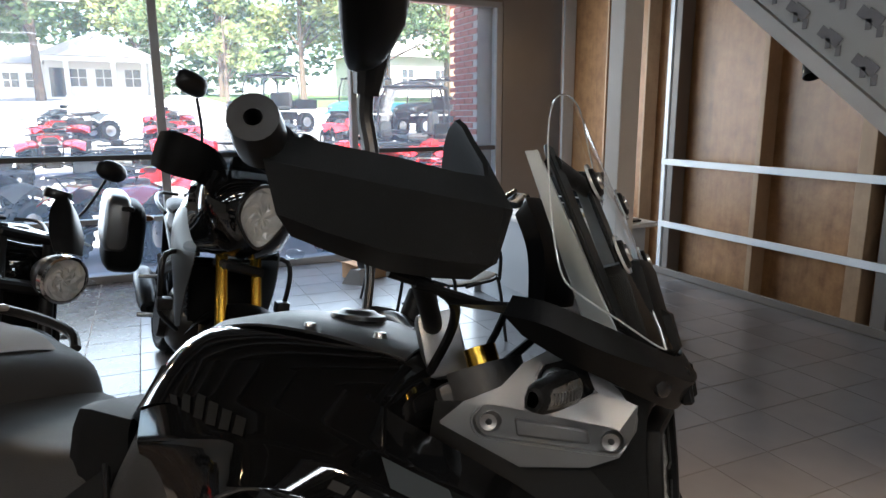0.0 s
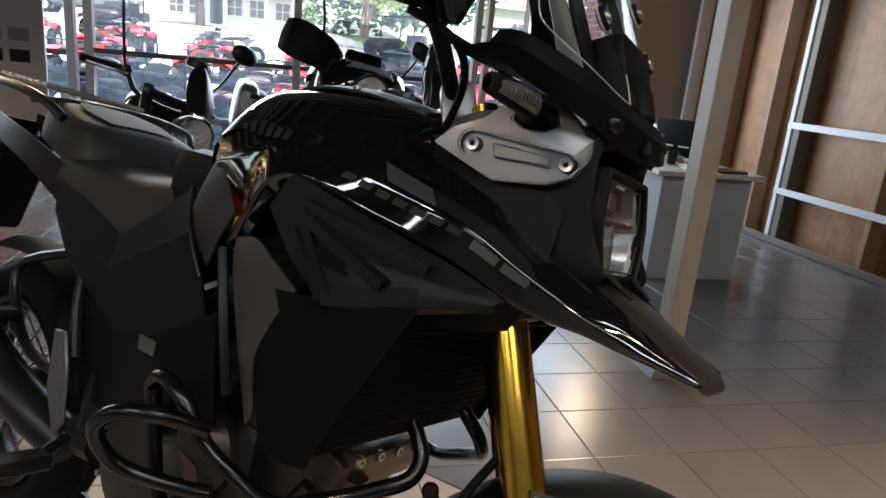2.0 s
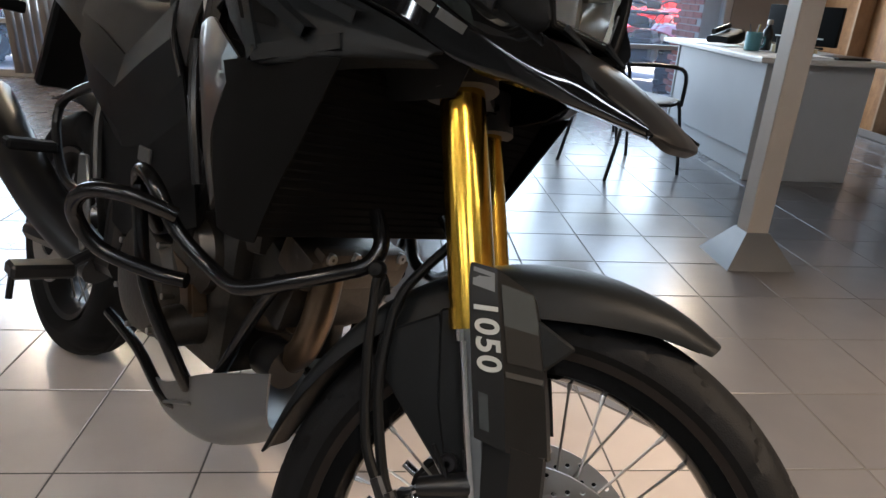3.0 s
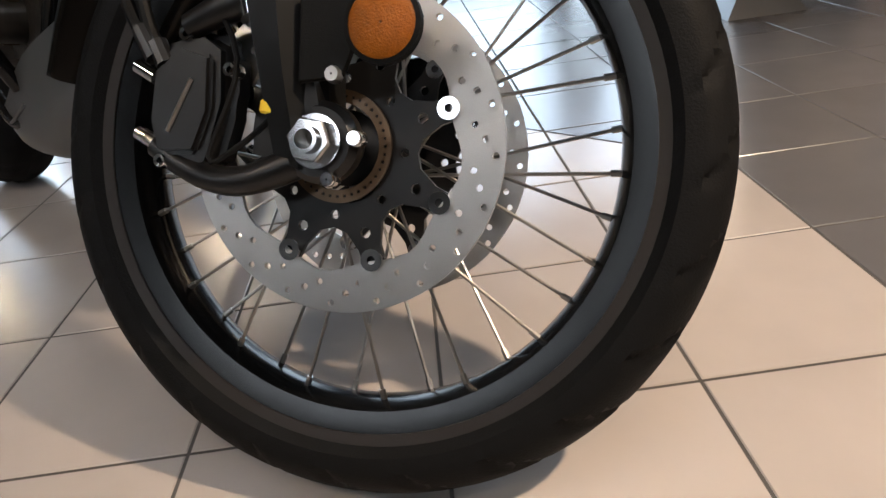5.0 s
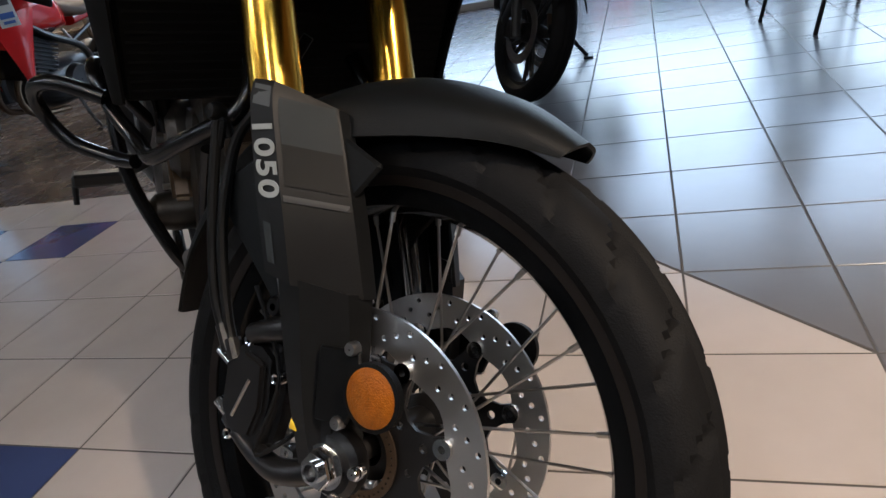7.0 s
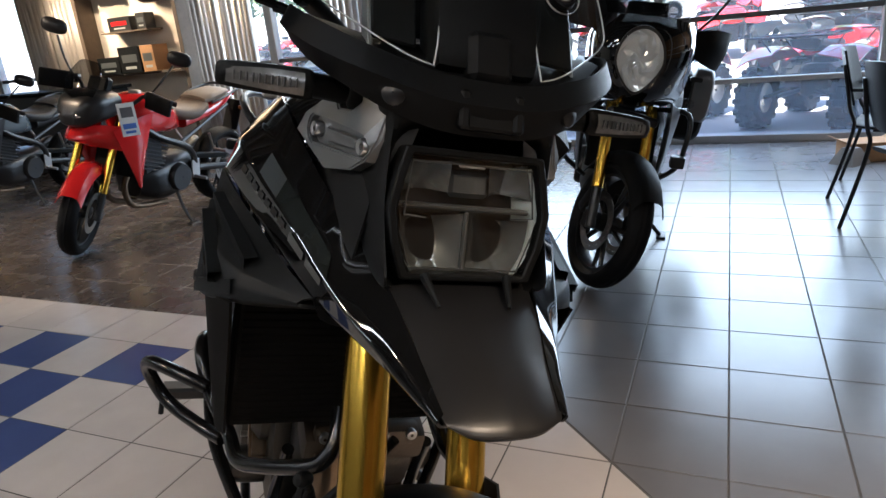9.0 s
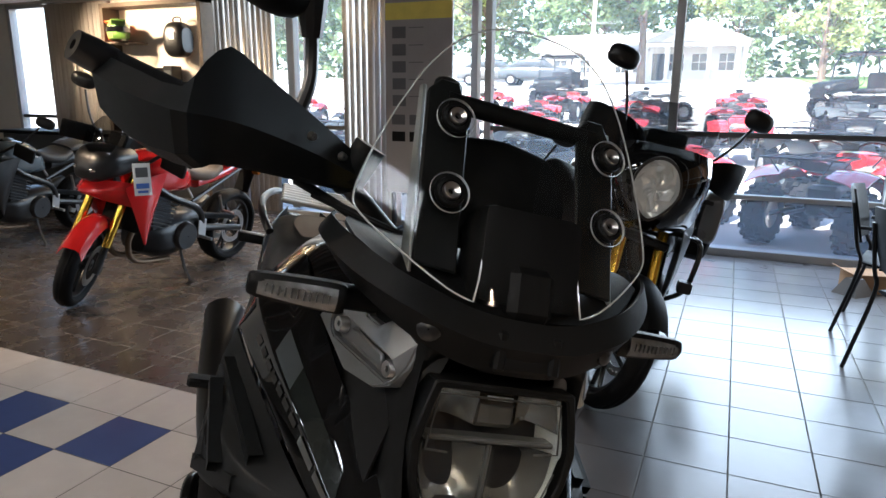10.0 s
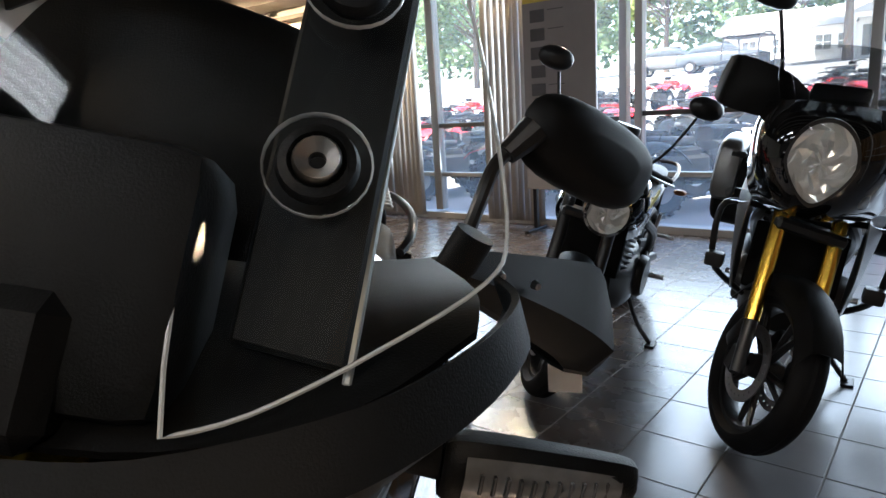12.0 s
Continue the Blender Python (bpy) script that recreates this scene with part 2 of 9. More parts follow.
AMBER = mat("amber_reflector", (0.27, 0.078, 0.001), 0.35, var=0.25, scale=160, bump=0.5, bscale=500, spec=0.25)
LENS = glass_mat("clear_lens", (0.86, 0.88, 0.89), 0.02, 1.5)
CLEAR_LENS = glass_mat("lamp_glass", (0.97, 0.98, 0.98), 0.02, 1.5)
SCREEN = glass_mat("windscreen_acrylic", (0.95, 0.96, 0.955), 0.0, 1.3)
SCREEN_EDGE = mat("acrylic_edge", (0.42, 0.44, 0.44), 0.1, var=0.05, coat=0.6)
SMOKE = glass_mat("smoked_acrylic", (0.62, 0.63, 0.64), 0.02, 1.45)
BLACK_VOID = mat("radiator_black", (0.004, 0.004, 0.004), 0.8, var=0.2, spec=0.08)
RED_PAINT = mat("red_paint", (0.50, 0.012, 0.012), 0.2, var=0.05, coat=1.0)
PANEL_PRINT = mat("panel_print", (0.25, 0.255, 0.255), 0.5, var=0.06)
WHITE_PAPER = mat("white_paper", (0.78, 0.78, 0.77), 0.7, var=0.04)
INK = mat("grey_ink", (0.12, 0.12, 0.13), 0.7)
BLUE_INK = mat("blue_ink", (0.07, 0.16, 0.5), 0.6)
YELLOW_PANEL = mat("yellow_print", (0.75, 0.62, 0.12), 0.5)
BOARD = mat("grey_board", (0.33, 0.31, 0.31), 0.5, var=0.05)
TEAL = mat("teal_ceramic", (0.10, 0.26, 0.29), 0.4, var=0.08)
CARDBOARD = mat("cardboard", (0.34, 0.18, 0.08), 0.8, var=0.15)
GREEN_PAINT = mat("green_shell", (0.09, 0.17, 0.03), 0.3, coat=0.6)
ORANGE_PAINT = mat("orange_shell", (0.7, 0.12, 0.03), 0.3, coat=0.6)
TUBE_LIGHT = emit_mat("tube_light", (0.95, 0.98, 1.0), 3.2)
WARM_BULB = emit_mat("warm_bulb", (1.0, 0.72, 0.38), 30)
CURTAIN = mat("louver_metal", (0.42, 0.38, 0.34), 0.42, metal=0.35, var=0.12, scale=3)
ASPHALT = mat("asphalt", (0.32, 0.31, 0.30), 0.9, var=0.12, scale=1.5, bump=0.5, bscale=60)
GRASS = mat("grass", (0.07, 0.13, 0.03), 0.9, var=0.35, scale=1.2, bump=0.6, bscale=30)
SIDING = mat("white_siding", (0.62, 0.60, 0.57), 0.7, var=0.05, scale=2)
ROOFING = mat("grey_shingle", (0.42, 0.40, 0.38), 0.9, var=0.15, scale=5, bump=0.5)
DARK_GLASS = mat("dark_pane", (0.05, 0.06, 0.07), 0.1, var=0.1)
BARK = mat("bark", (0.10, 0.075, 0.055), 0.9, var=0.3, scale=8, bump=0.6, bscale=40)
LEAF = leaf_mat("leaf_green", (0.12, 0.18, 0.075))
LEAF_LIGHT = leaf_mat("leaf_pale", (0.20, 0.24, 0.09))
CAR_BLUE = mat("blue_vehicle_paint", (0.03, 0.16, 0.22), 0.3, coat=0.7)

# ---- building blocks ----


def obj(name, bm, material, parent=None, label="", smooth=35, m=None):
    me = bpy.data.meshes.new(name)
    bmesh.ops.recalc_face_normals(bm, faces=bm.faces)
    if smooth:
        lim = radians(smooth)
        for f in bm.faces:
            f.smooth = True
        for e in bm.edges:
            if len(e.link_faces) == 2 and e.calc_face_angle(0) > lim:
                e.smooth = False
    bm.to_mesh(me)
    bm.free()
    me.materials.append(material)
    ob = new(name, me)
    if m is not None:
        ob.matrix_world = m
    if parent is not None:
        ob.parent = parent
    if label:
        ob["label"] = label
    return ob


def part(name, bm, material, parent, label="", smooth=35):
    return obj(name, bm, material, parent, label, smooth)


def thing(name, m, label, category, group="", kind=""):
    e = new(name)
    e.empty_display_size = 0.1
    e.matrix_world = m
    return tagged(e, label, category, group, kind)


def box(c, s, bev=0.004, rot=None, seg=1):
    """A box round c of size s with eased edges."""
    bm = bmesh.new()
    bmesh.ops.create_cube(bm, size=1)
    bmesh.ops.scale(bm, vec=s, verts=bm.verts)
    if bev:
        bmesh.ops.bevel(bm, geom=bm.edges[:], offset=min(bev, min(s) * 0.45), segments=seg, affect="EDGES", profile=0.6)
    if rot is not None:
        bmesh.ops.transform(bm, matrix=rot, verts=bm.verts)
    bmesh.ops.translate(bm, vec=c, verts=bm.verts)
    return bm


def join(*bms):
    out = bmesh.new()
    for b in bms:
        me = bpy.data.meshes.new("tmp")
        b.to_mesh(me)
        b.free()
        out.from_mesh(me)
        bpy.data.meshes.remove(me)
    return out


def smooth_path(pts, n=6):
    """Catmull-Rom through the points."""
    P = [Vector(p) for p in pts]
    out = []
    for i in range(len(P) - 1):
        a, b, c, d = P[max(i - 1, 0)], P[i], P[i + 1], P[min(i + 2, len(P) - 1)]
        for k in range(n):
            t = k / n
            out.append(0.5 * ((2 * b) + (c - a) * t + (2 * a - 5 * b + 4 * c - d) * t * t + (3 * b - a - 3 * c + d) * t ** 3))
    out.append(P[-1])
    return out


def tube(pts, r, seg=10, smooth_n=5, caps=True, closed=False):
    """A round bar along points; r is one radius or one for each end."""
    path = smooth_path(pts, smooth_n) if smooth_n > 1 and len(pts) > 2 else [Vector(p) for p in pts]
    bm = bmesh.new()
    rings = []
    prev = None
    for i, p in enumerate(path):
        d = (path[min(i + 1, len(path) - 1)] - path[max(i - 1, 0)]).normalized()
        if prev is None:
            s = d.orthogonal().normalized()
        else:
            s = (prev - d * prev.dot(d)).normalized()
        prev = s
        o = d.cross(s)
        rr = r if not isinstance(r, (tuple, list)) else r[0] + (r[1] - r[0]) * i / max(1, len(path) - 1)
        rings.append([bm.verts.new(p + (s * math.cos(a) + o * math.sin(a)) * rr) for a in (2 * math.pi * k / seg for k in range(seg))])
    for a, b in zip(rings, rings[1:]):
        for k in range(seg):
            bm.faces.new((a[k], a[(k + 1) % seg], b[(k + 1) % seg], b[k]))
    if caps:
        bm.faces.new(rings[0][::-1])
        bm.faces.new(rings[-1])
    return bm


def turned(profile, seg=32, axis="Y", c=(0, 0, 0), closed=True):
    """A turned body: profile of (radius, along) round an axis."""
    bm = bmesh.new()
    rings = []
    for r, h in profile:
        ring = []
        for k in range(seg):
            a = 2 * math.pi * k / seg
            u, v = r * math.cos(a), r * math.sin(a)
            q = {"Y": (u, h, v), "Z": (u, v, h), "X": (h, u, v)}[axis]
            ring.append(bm.verts.new(Vector(q) + Vector(c)))
        rings.append(ring)
    pairs = list(zip(rings, rings[1:])) + ([(rings[-1], rings[0])] if closed else [])
    for a, b in pairs:
        for k in range(seg):
            bm.faces.new((a[k], a[(k + 1) % seg], b[(k + 1) % seg], b[k]))
    return bm


def rod(a, b, r, seg=10, r2=None):
    return tube([a, b], (r, r if r2 is None else r2), seg, 1)


def skin(rows, nu=4, nv=4, mirror=False, thick=0.0, close_u=False):
    """A smooth sheet through a few curves of points (each row a curve), softened both ways."""
    R = [smooth_path(r, nu) for r in rows]
    cols = [smooth_path([r[i] for r in R], nv) for i in range(len(R[0]))]
    bm = bmesh.new()
    for sgn in ((1, -1) if mirror else (1,)):
        V = [[bm.verts.new((p.x, p.y * sgn, p.z)) for p in c] for c in cols]
        for a, b in zip(V, V[1:]):
            for i in range(len(a) - 1):
                q = (a[i], b[i], b[i + 1], a[i + 1])
                bm.faces.new(q if sgn > 0 else q[::-1])
    if mirror:
        bmesh.ops.remove_doubles(bm, verts=bm.verts, dist=0.0006)
    if thick:
        bmesh.ops.recalc_face_normals(bm, faces=bm.faces)
        bmesh.ops.solidify(bm, geom=bm.faces[:], thickness=thick)
    return bm


def plate(outline, y0, y1, bev=0.003, seg=1):
    """A flat piece cut to an outline in x and z, from y0 to y1, edges eased."""
    bm = bmesh.new()
    f = bm.faces.new([bm.verts.new((x, y0, z)) for x, z in outline])
    r = bmesh.ops.extrude_face_region(bm, geom=[f])
    bmesh.ops.translate(bm, vec=(0, y1 - y0, 0), verts=[v for v in r["geom"] if isinstance(v, bmesh.types.BMVert)])
    if bev:
        bmesh.ops.bevel(bm, geom=bm.edges[:], offset=bev, segments=seg, affect="EDGES", clamp_overlap=True)
    return bm


def holed_plate(outline, holes, y0, y1, bev=0.0):
    """A flat piece cut to an outline in x and z with openings cut through it, from y0 to y1."""
    bm = bmesh.new()
    edges = []
    for loop in (outline, *holes):
        vs = [bm.verts.new((x, y0, z)) for x, z in loop]
        edges += [bm.edges.new((a, b)) for a, b in zip(vs, vs[1:] + vs[:1])]
    bmesh.ops.triangle_fill(bm, edges=edges, use_beauty=True)
    r = bmesh.ops.extrude_face_region(bm, geom=bm.faces[:])
    bmesh.ops.translate(bm, vec=(0, y1 - y0, 0), verts=[v for v in r["geom"] if isinstance(v, bmesh.types.BMVert)])
    if bev:
        bmesh.ops.recalc_face_normals(bm, faces=bm.faces)
        rim_e = [e for e in bm.edges if len(e.link_faces) == 2 and e.calc_face_angle(0) > 1.2]
        bmesh.ops.bevel(bm, geom=rim_e, offset=bev, segments=2, affect="EDGES", clamp_overlap=True)
    return bm


def arc(cx, cz, r, a0, a1, n=8):
    """Points of an arc in x and z, angles in degrees."""
    return [(cx + r * math.cos(radians(a0 + (a1 - a0) * k / n)), cz + r * math.sin(radians(a0 + (a1 - a0) * k / n))) for k in range(n + 1)]


def moved(bm, m):
    bmesh.ops.transform(bm, matrix=m, verts=bm.verts)
    return bm


def flipped(bm):
    """The mirror image across y = 0."""
    bmesh.ops.scale(bm, vec=(1, -1, 1), verts=bm.verts)
    bmesh.ops.reverse_faces(bm, faces=bm.faces)
    return bm


def flat_quad(a, b, c, d):
    bm = bmesh.new()
    bm.faces.new([bm.verts.new(p) for p in (a, b, c, d)])
    return bm


def loft(secs, seg=20, p=2.6, n=4, y0=0.0):
    """A closed rounded body through sections (x, z of the middle, half width, half height)."""
    P = smooth_path([(s[0], s[1], s[2]) for s in secs], n)
    H = smooth_path([(s[3], 0, 0) for s in secs], n)
    bm = bmesh.new()
    rings = []
    for q, h in zip(P, H):
        ring = []
        for k in range(seg):
            a = 2 * math.pi * (k + 0.5) / seg
            c, s = math.cos(a), math.sin(a)
            ring.append(bm.verts.new((q.x, y0 + q.z * math.copysign(abs(c) ** (2 / p), c), q.y + h.x * math.copysign(abs(s) ** (2 / p), s))))
        rings.append(ring)
    for a, b in zip(rings, rings[1:]):
        for k in range(seg):
            bm.faces.new((a[k], a[(k + 1) % seg], b[(k + 1) % seg], b[k]))
    bm.faces.new(rings[0][::-1])
    bm.faces.new(rings[-1])
    return bm


T = 0.31  # floor tile with its joint

# ---- the room ----
X0, X1, Y0, YW, ZC = -10.5, 3.15, -5.2, 5.55, 3.05


def structure(name, bm, material, label, smooth=35):
    return tagged(obj(name, bm, material, smooth=smooth), label, kind="structure")


floor = structure("floor", box(((X0 + X1) / 2 - 0.0, (Y0 + YW) / 2, -0.0555), (X1 - X0, YW - Y0, 0.108), 0), GROUT,
                  "tiled showroom floor with cream, blue, slate and brown tiles")
structure("floor_joints", box(((X0 - 4 * T) / 2, (YW + 4 * T) / 2, -0.0017), (-4 * T - X0, YW - 4 * T, 0.002), 0), GROUT_PALE, "pale joints between the brown tiles")
ceiling = structure("ceiling", join(box(((X0 + X1) / 2, (Y0 + YW) / 2, ZC + 0.06), (X1 - X0 + 0.8, YW - Y0 + 0.6, 0.122), 0),
                                    *[box(((X0 + X1) / 2, Y0 + 0.4 + 0.62 * i, ZC - 0.09), (X1 - X0, 0.06, 0.2), 0.004) for i in range(17)]), CEIL,
                    "dark open ceiling with joists")
# unseen closing wall, coloured dark to hold down fill and gloss reflections
structure("wall_south", box(((X0 + X1) / 2, Y0 - 0.08, ZC / 2), (X1 - X0 + 0.3, 0.15, ZC), 0), WALL_BACK, "unseen plain wall closing the showroom, darkened to cut reflections")
structure("wall_west", box((X0 - 0.08, (Y0 + YW) / 2, ZC / 2), (0.15, YW - Y0, ZC), 0), WALL_CREAM, "cream painted side wall")
# stud wall with plywood behind
wall_e = structure("wall_east", box((X1 + 0.16, (Y0 + YW) / 2, ZC / 2), (0.02, YW - Y0 + 0.3, ZC), 0), PLY, "bare plywood wall between open studs")
for sy, wdt, mt in ((5.37, 0.035, WHITE_STEEL), (4.62, 0.03, STUD), (4.04, 0.028, STUD), (3.74, 0.05, WHITE_STEEL), (3.655, 0.07, GREY_STUD), (2.74, 0.05, STUD), (1.9, 0.11, STUD), (1.70, 0.1, GREY_STUD),
                    (0.8, 0.05, STUD), (-0.1, 0.05, STUD), (-1.0, 0.05, STUD), (-2.2, 0.05, STUD), (-3.4, 0.05, STUD)):
    part("stud", box((X1 + 0.075, sy, ZC / 2), (0.145, wdt, ZC), 0.004), mt, wall_e)
for hz in (1.02, 0.46):
    part("strap", box((X1 - 0.008, 1.1, hz), (0.012, 5.3, 0.055), 0.002), WHITE_STEEL, wall_e, "white steel strap across the studs")
part("baseboard", box((X1 - 0.012, 0.2, 0.03), (0.02, 10.4, 0.06), 0.003), GREY_STUD, wall_e)

# glazed front
front = structure("wall_north", join(
    box((2.84, YW + 0.02, ZC / 2), (0.74, 0.16, ZC), 0.003),
    box((-2.0, YW + 0.04, (2.6 + ZC) / 2), (8.9, 0.22, ZC - 2.6), 0.003)), WALL_TAN, "tan wall round the glazed showroom front")
structure("wall_north_cream", join(
    box((-7.75, YW + 0.02, ZC / 2), (2.7, 0.16, ZC), 0.003),
    box((-10.23, YW + 0.02, ZC / 2), (0.54, 0.16, ZC), 0.003),
    box((-9.53, YW + 0.02, (2.6 + ZC) / 2), (0.86, 0.16, ZC - 2.6), 0.003)), WALL_CREAM, "cream wall panel behind the accessory shelf")
structure("beam", box((-8.3, 5.1, 2.72), (4.3, 0.5, 0.24), 0.006), WALL_TAN, "boxed tan beam over the side window")


def window(name, xa, xb, mullions, rails=(1.09, 0.54)):
    w = thing(name, pose((xa + xb) / 2, YW, 0), "large clear shop window in a grey metal frame", "window", kind="structure")
    c = (xa + xb) / 2
    part("window_sill", box((0, -0.02, 0.035), (xb - xa, 0.16, 0.07), 0.004), ALU, w, "low grey metal sill")
    part("head", box((0, 0, 2.575), (xb - xa, 0.1, 0.06), 0.003), ALU, w)
    for mx, mw in mullions:
        part("window_frame", box((mx - c, 0, 1.32), (mw, 0.11, 2.46), 0.004), ALU, w)
    edges = [m for m, _ in mullions]
    for a, b in zip(edges, edges[1:]):
        if b - a < 0.3:
            continue
        for rz in rails:
            part("rail", box(((a + b) / 2 - c, 0.0, rz), (b - a - 0.065, 0.075, 0.045), 0.003), ALU_DARK if rz > 1 else ALU, w)
        g = part("pane", flat_quad((a - c + 0.03, 0.0, 0.07), (b - c - 0.03, 0.0, 0.07), (b - c - 0.03, 0.0, 2.55), (a - c + 0.03, 0.0, 2.55)), PANE, w, "clear glass pane", smooth=0)
        g.visible_shadow = False
    return w


window("window_1", -2.78, 2.46, [(-2.75, 0.07), (-0.95, 0.075), (0.81, 0.06), (0.925, 0.055), (2.43, 0.07)])
window("window_2", -6.4, -2.86, [(-6.36, 0.07), (-5.15, 0.1), (-4.35, 0.09), (-2.90, 0.07)], rails=(1.05, 0.5))

window("window_3", -9.96, -9.1, [(-9.93, 0.06), (-9.13, 0.06)])

# brick return outside the corner
pier = structure("brick_pier", box((2.40, YW + 0.42, 1.4), (0.28, 0.56, 2.8), 0.004), MORTAR, "red brick pier outside the window")
bk = bpy.data.meshes.new("brick")
bm = box((0, 0, 0), (0.012, 0.19, 0.056), 0.003)
bm.to_mesh(bk)
bm.free()
bk.materials.append(BRICK)
for r in range(41):
    for k in range(3):
        b = new("brick", bk)
        b.location = (2.256, YW + 0.25 + 0.2 * k + (0.1 if r % 2 else 0) - 0.02, 0.05 + 0.067 * r)
        b.parent = pier

# column with a pyramid foot
col = thing("support_post", pose(0.675, 1.305, 0), "cream square steel post with a grey pyramid foot on the tiles", "post")
part("shaft", box((0, 0, ZC / 2 + 0.05), (0.092, 0.092, ZC - 0.12), 0.004), POST_PAINT, col)
bm = bmesh.new()
lo = [bm.verts.new((sx * 0.145, sy * 0.135, 0.0)) for sx, sy in ((-1, -1), (1, -1), (1, 1), (-1, 1))]
hi = [bm.verts.new((sx * 0.05, sy * 0.05, 0.135)) for sx, sy in ((-1, -1), (1, -1), (1, 1), (-1, 1))]
for k in range(4):
    bm.faces.new((lo[k], lo[(k + 1) % 4], hi[(k + 1) % 4], hi[k]))
bm.faces.new(hi)
bm.faces.new(lo[::-1])
part("foot", bm, mat("grey_foot", (0.095, 0.093, 0.092), 0.35, var=0.1, bump=0.1), col, "grey metal pyramid foot", smooth=0)

# slanted printed board hung from the ceiling beside the motorcycle
BOARD_M = Matrix.Translation((0.0, -0.526, 0.787)) @ Matrix.Diagonal((0.406, 0.406, 0.406, 1))
sign = thing("hanging_sign", BOARD_M, "white slanted sign board printed with rows of dark figures", "sign")
sl = 0.765


def on_slope(y, off):
    return 0.86 + sl * y + off


for off, hgt, mt, nm in ((0.0, 0.085, mat("rail_paint", (0.36, 0.36, 0.36), 0.5, var=0.06), "edge_rail"), (0.10, 0.42, PANEL_PRINT, "printed_panel"), (0.54, 0.42, PANEL_PRINT, "printed_panel")):
    bm = bmesh.new()
    ya, yb = -0.1, 2.35
    f = bm.faces.new([bm.verts.new((0, y, on_slope(y, o))) for y, o in ((ya, off), (yb, off), (yb, off + hgt), (ya, off + hgt))])
    r = bmesh.ops.extrude_face_region(bm, geom=[f])
    bmesh.ops.translate(bm, vec=(0.05 if nm == "edge_rail" else 0.03, 0, 0), verts=[v for v in r["geom"] if isinstance(v, bmesh.types.BMVert)])
    pp = part(nm, bm, mt, sign, "white panel with rows of small dark printed figures" if nm != "edge_rail" else "", smooth=0)
    if nm != "edge_rail":
        for i in range(13):
            y = 0.1 + 0.17 * i
            for o2 in (off + 0.1, off + 0.29):
                z = on_slope(y, o2)
                tilt = Matrix.Rotation(math.atan(sl), 4, "X")
                ic = join(box((-0.003, y, z), (0.004, 0.085, 0.05), 0.0015, tilt), box((-0.003, y + 0.05, z + 0.03), (0.004, 0.04, 0.045), 0.0015, tilt),
                          box((-0.003, y - 0.028, z - 0.055), (0.004, 0.026, 0.045), 0.0015), box((-0.003, y + 0.022, z - 0.02), (0.004, 0.026, 0.045), 0.0015))
                part("printed_figure", ic, INK, pp)
for cy in (0.4, 2.2):
    part("hanging_cord", rod((0.02, cy, on_slope(cy, 1.0)), (0.02, cy, (ZC - 0.787) / 0.406), 0.008, 6), SATIN_BLACK, sign)

# lamps on the ceiling tracks
BULBS = [(-4.44, 5.15, 2.66), (-3.9, 5.15, 2.65), (-2.75, 5.15, 2.62), (2.32, 5.15, 2.6), (-5.4, 5.0, 2.62), (-7.4, 4.4, 2.55), (-8.1, 4.2, 2.5)]


def track_lamp(p, lit, aim):
    t = thing("track_lamp", look(p, aim), "small black track spotlight with a warm bulb" if lit else "small black track spotlight under the ceiling", "lamp", "ceiling spotlights")
    part("housing", turned([(0.028, 0.12), (0.045, 0.09), (0.052, 0.0), (0.046, 0.0), (0.04, 0.06), (0.005, 0.08)], 16, "Z"), SATIN_BLACK, t)
    part("stem", rod((0, 0, 0.11), Vector(t.matrix_world.inverted() @ Vector((p[0], p[1], ZC - 0.01))), 0.009, 6), SATIN_BLACK, t)
    if lit:
        part("bulb", turned([(0.001, 0.0), (0.026, 0.004), (0.036, 0.02), (0.03, 0.045), (0.002, 0.05)], 14, "Z", closed=False), WARM_BULB, t, "glowing warm bulb")
    return t


for p in BULBS:
    aim = (p[0] + 0.1, p[1] - 1.6, 0.6) if p[0] > -7 else (p[0] + 0.7, 5.5, 1.7)
    track_lamp(p, True, aim)
    lamp("spot_light", "SPOT", look((p[0], p[1], p[2] - 0.06), aim), 14 if p[0] > -7 else 40, (1.0, 0.76, 0.50), spot_size=radians(95), spot_blend=0.7, radius=0.04)
for p, aim, e in (((1.25, -1.3, 2.75), (0.5, -0.8, 0), 95), ((-0.6, -2.3, 2.75), (-0.35, -0.9, 0.4), 7), ((-2.6, -1.6, 2.75), (-1.5, -0.2, 0.8), 8), ((-5.2, 0.6, 2.75), (-4.6, 2.2, 0.5), 38)):
    track_lamp(p, True, aim)
    lamp("spot_light", "SPOT", look((p[0], p[1], p[2] - 0.07), aim), e, (1.0, 0.74, 0.50), spot_size=radians(75), spot_blend=0.8, radius=0.05)

# tube lights on the ceiling behind the aisle
for lx_, ly_ in ((-5.6, -1.6), (-3.2, -1.6), (-0.8, -1.6), (1.4, -2.2), (-5.6, -3.6), (-3.2, -3.6), (-0.8, -3.6), (-8.0, -1.6)):
    cl = thing("ceiling_light", pose(lx_, ly_, ZC - 0.2), "white tube light fitting under the ceiling", "lamp", "tube lights")
    part("housing", box((0, 0, 0.045), (1.24, 0.20, 0.05), 0.006), WHITE_STEEL, cl)
    for dy in (-0.075, -0.025, 0.025, 0.075):
        part("tube", rod((-0.59, dy, 0), (0.59, dy, 0), 0.014, 10), TUBE_LIGHT, cl, "glowing white tube")
    part("hanger", rod((0, 0, 0.06), (0, 0, 0.2), 0.01, 6), WHITE_STEEL, cl)

track_lamp((2.70, 2.01, 1.66), False, (2.3, 1.41, 0.4))

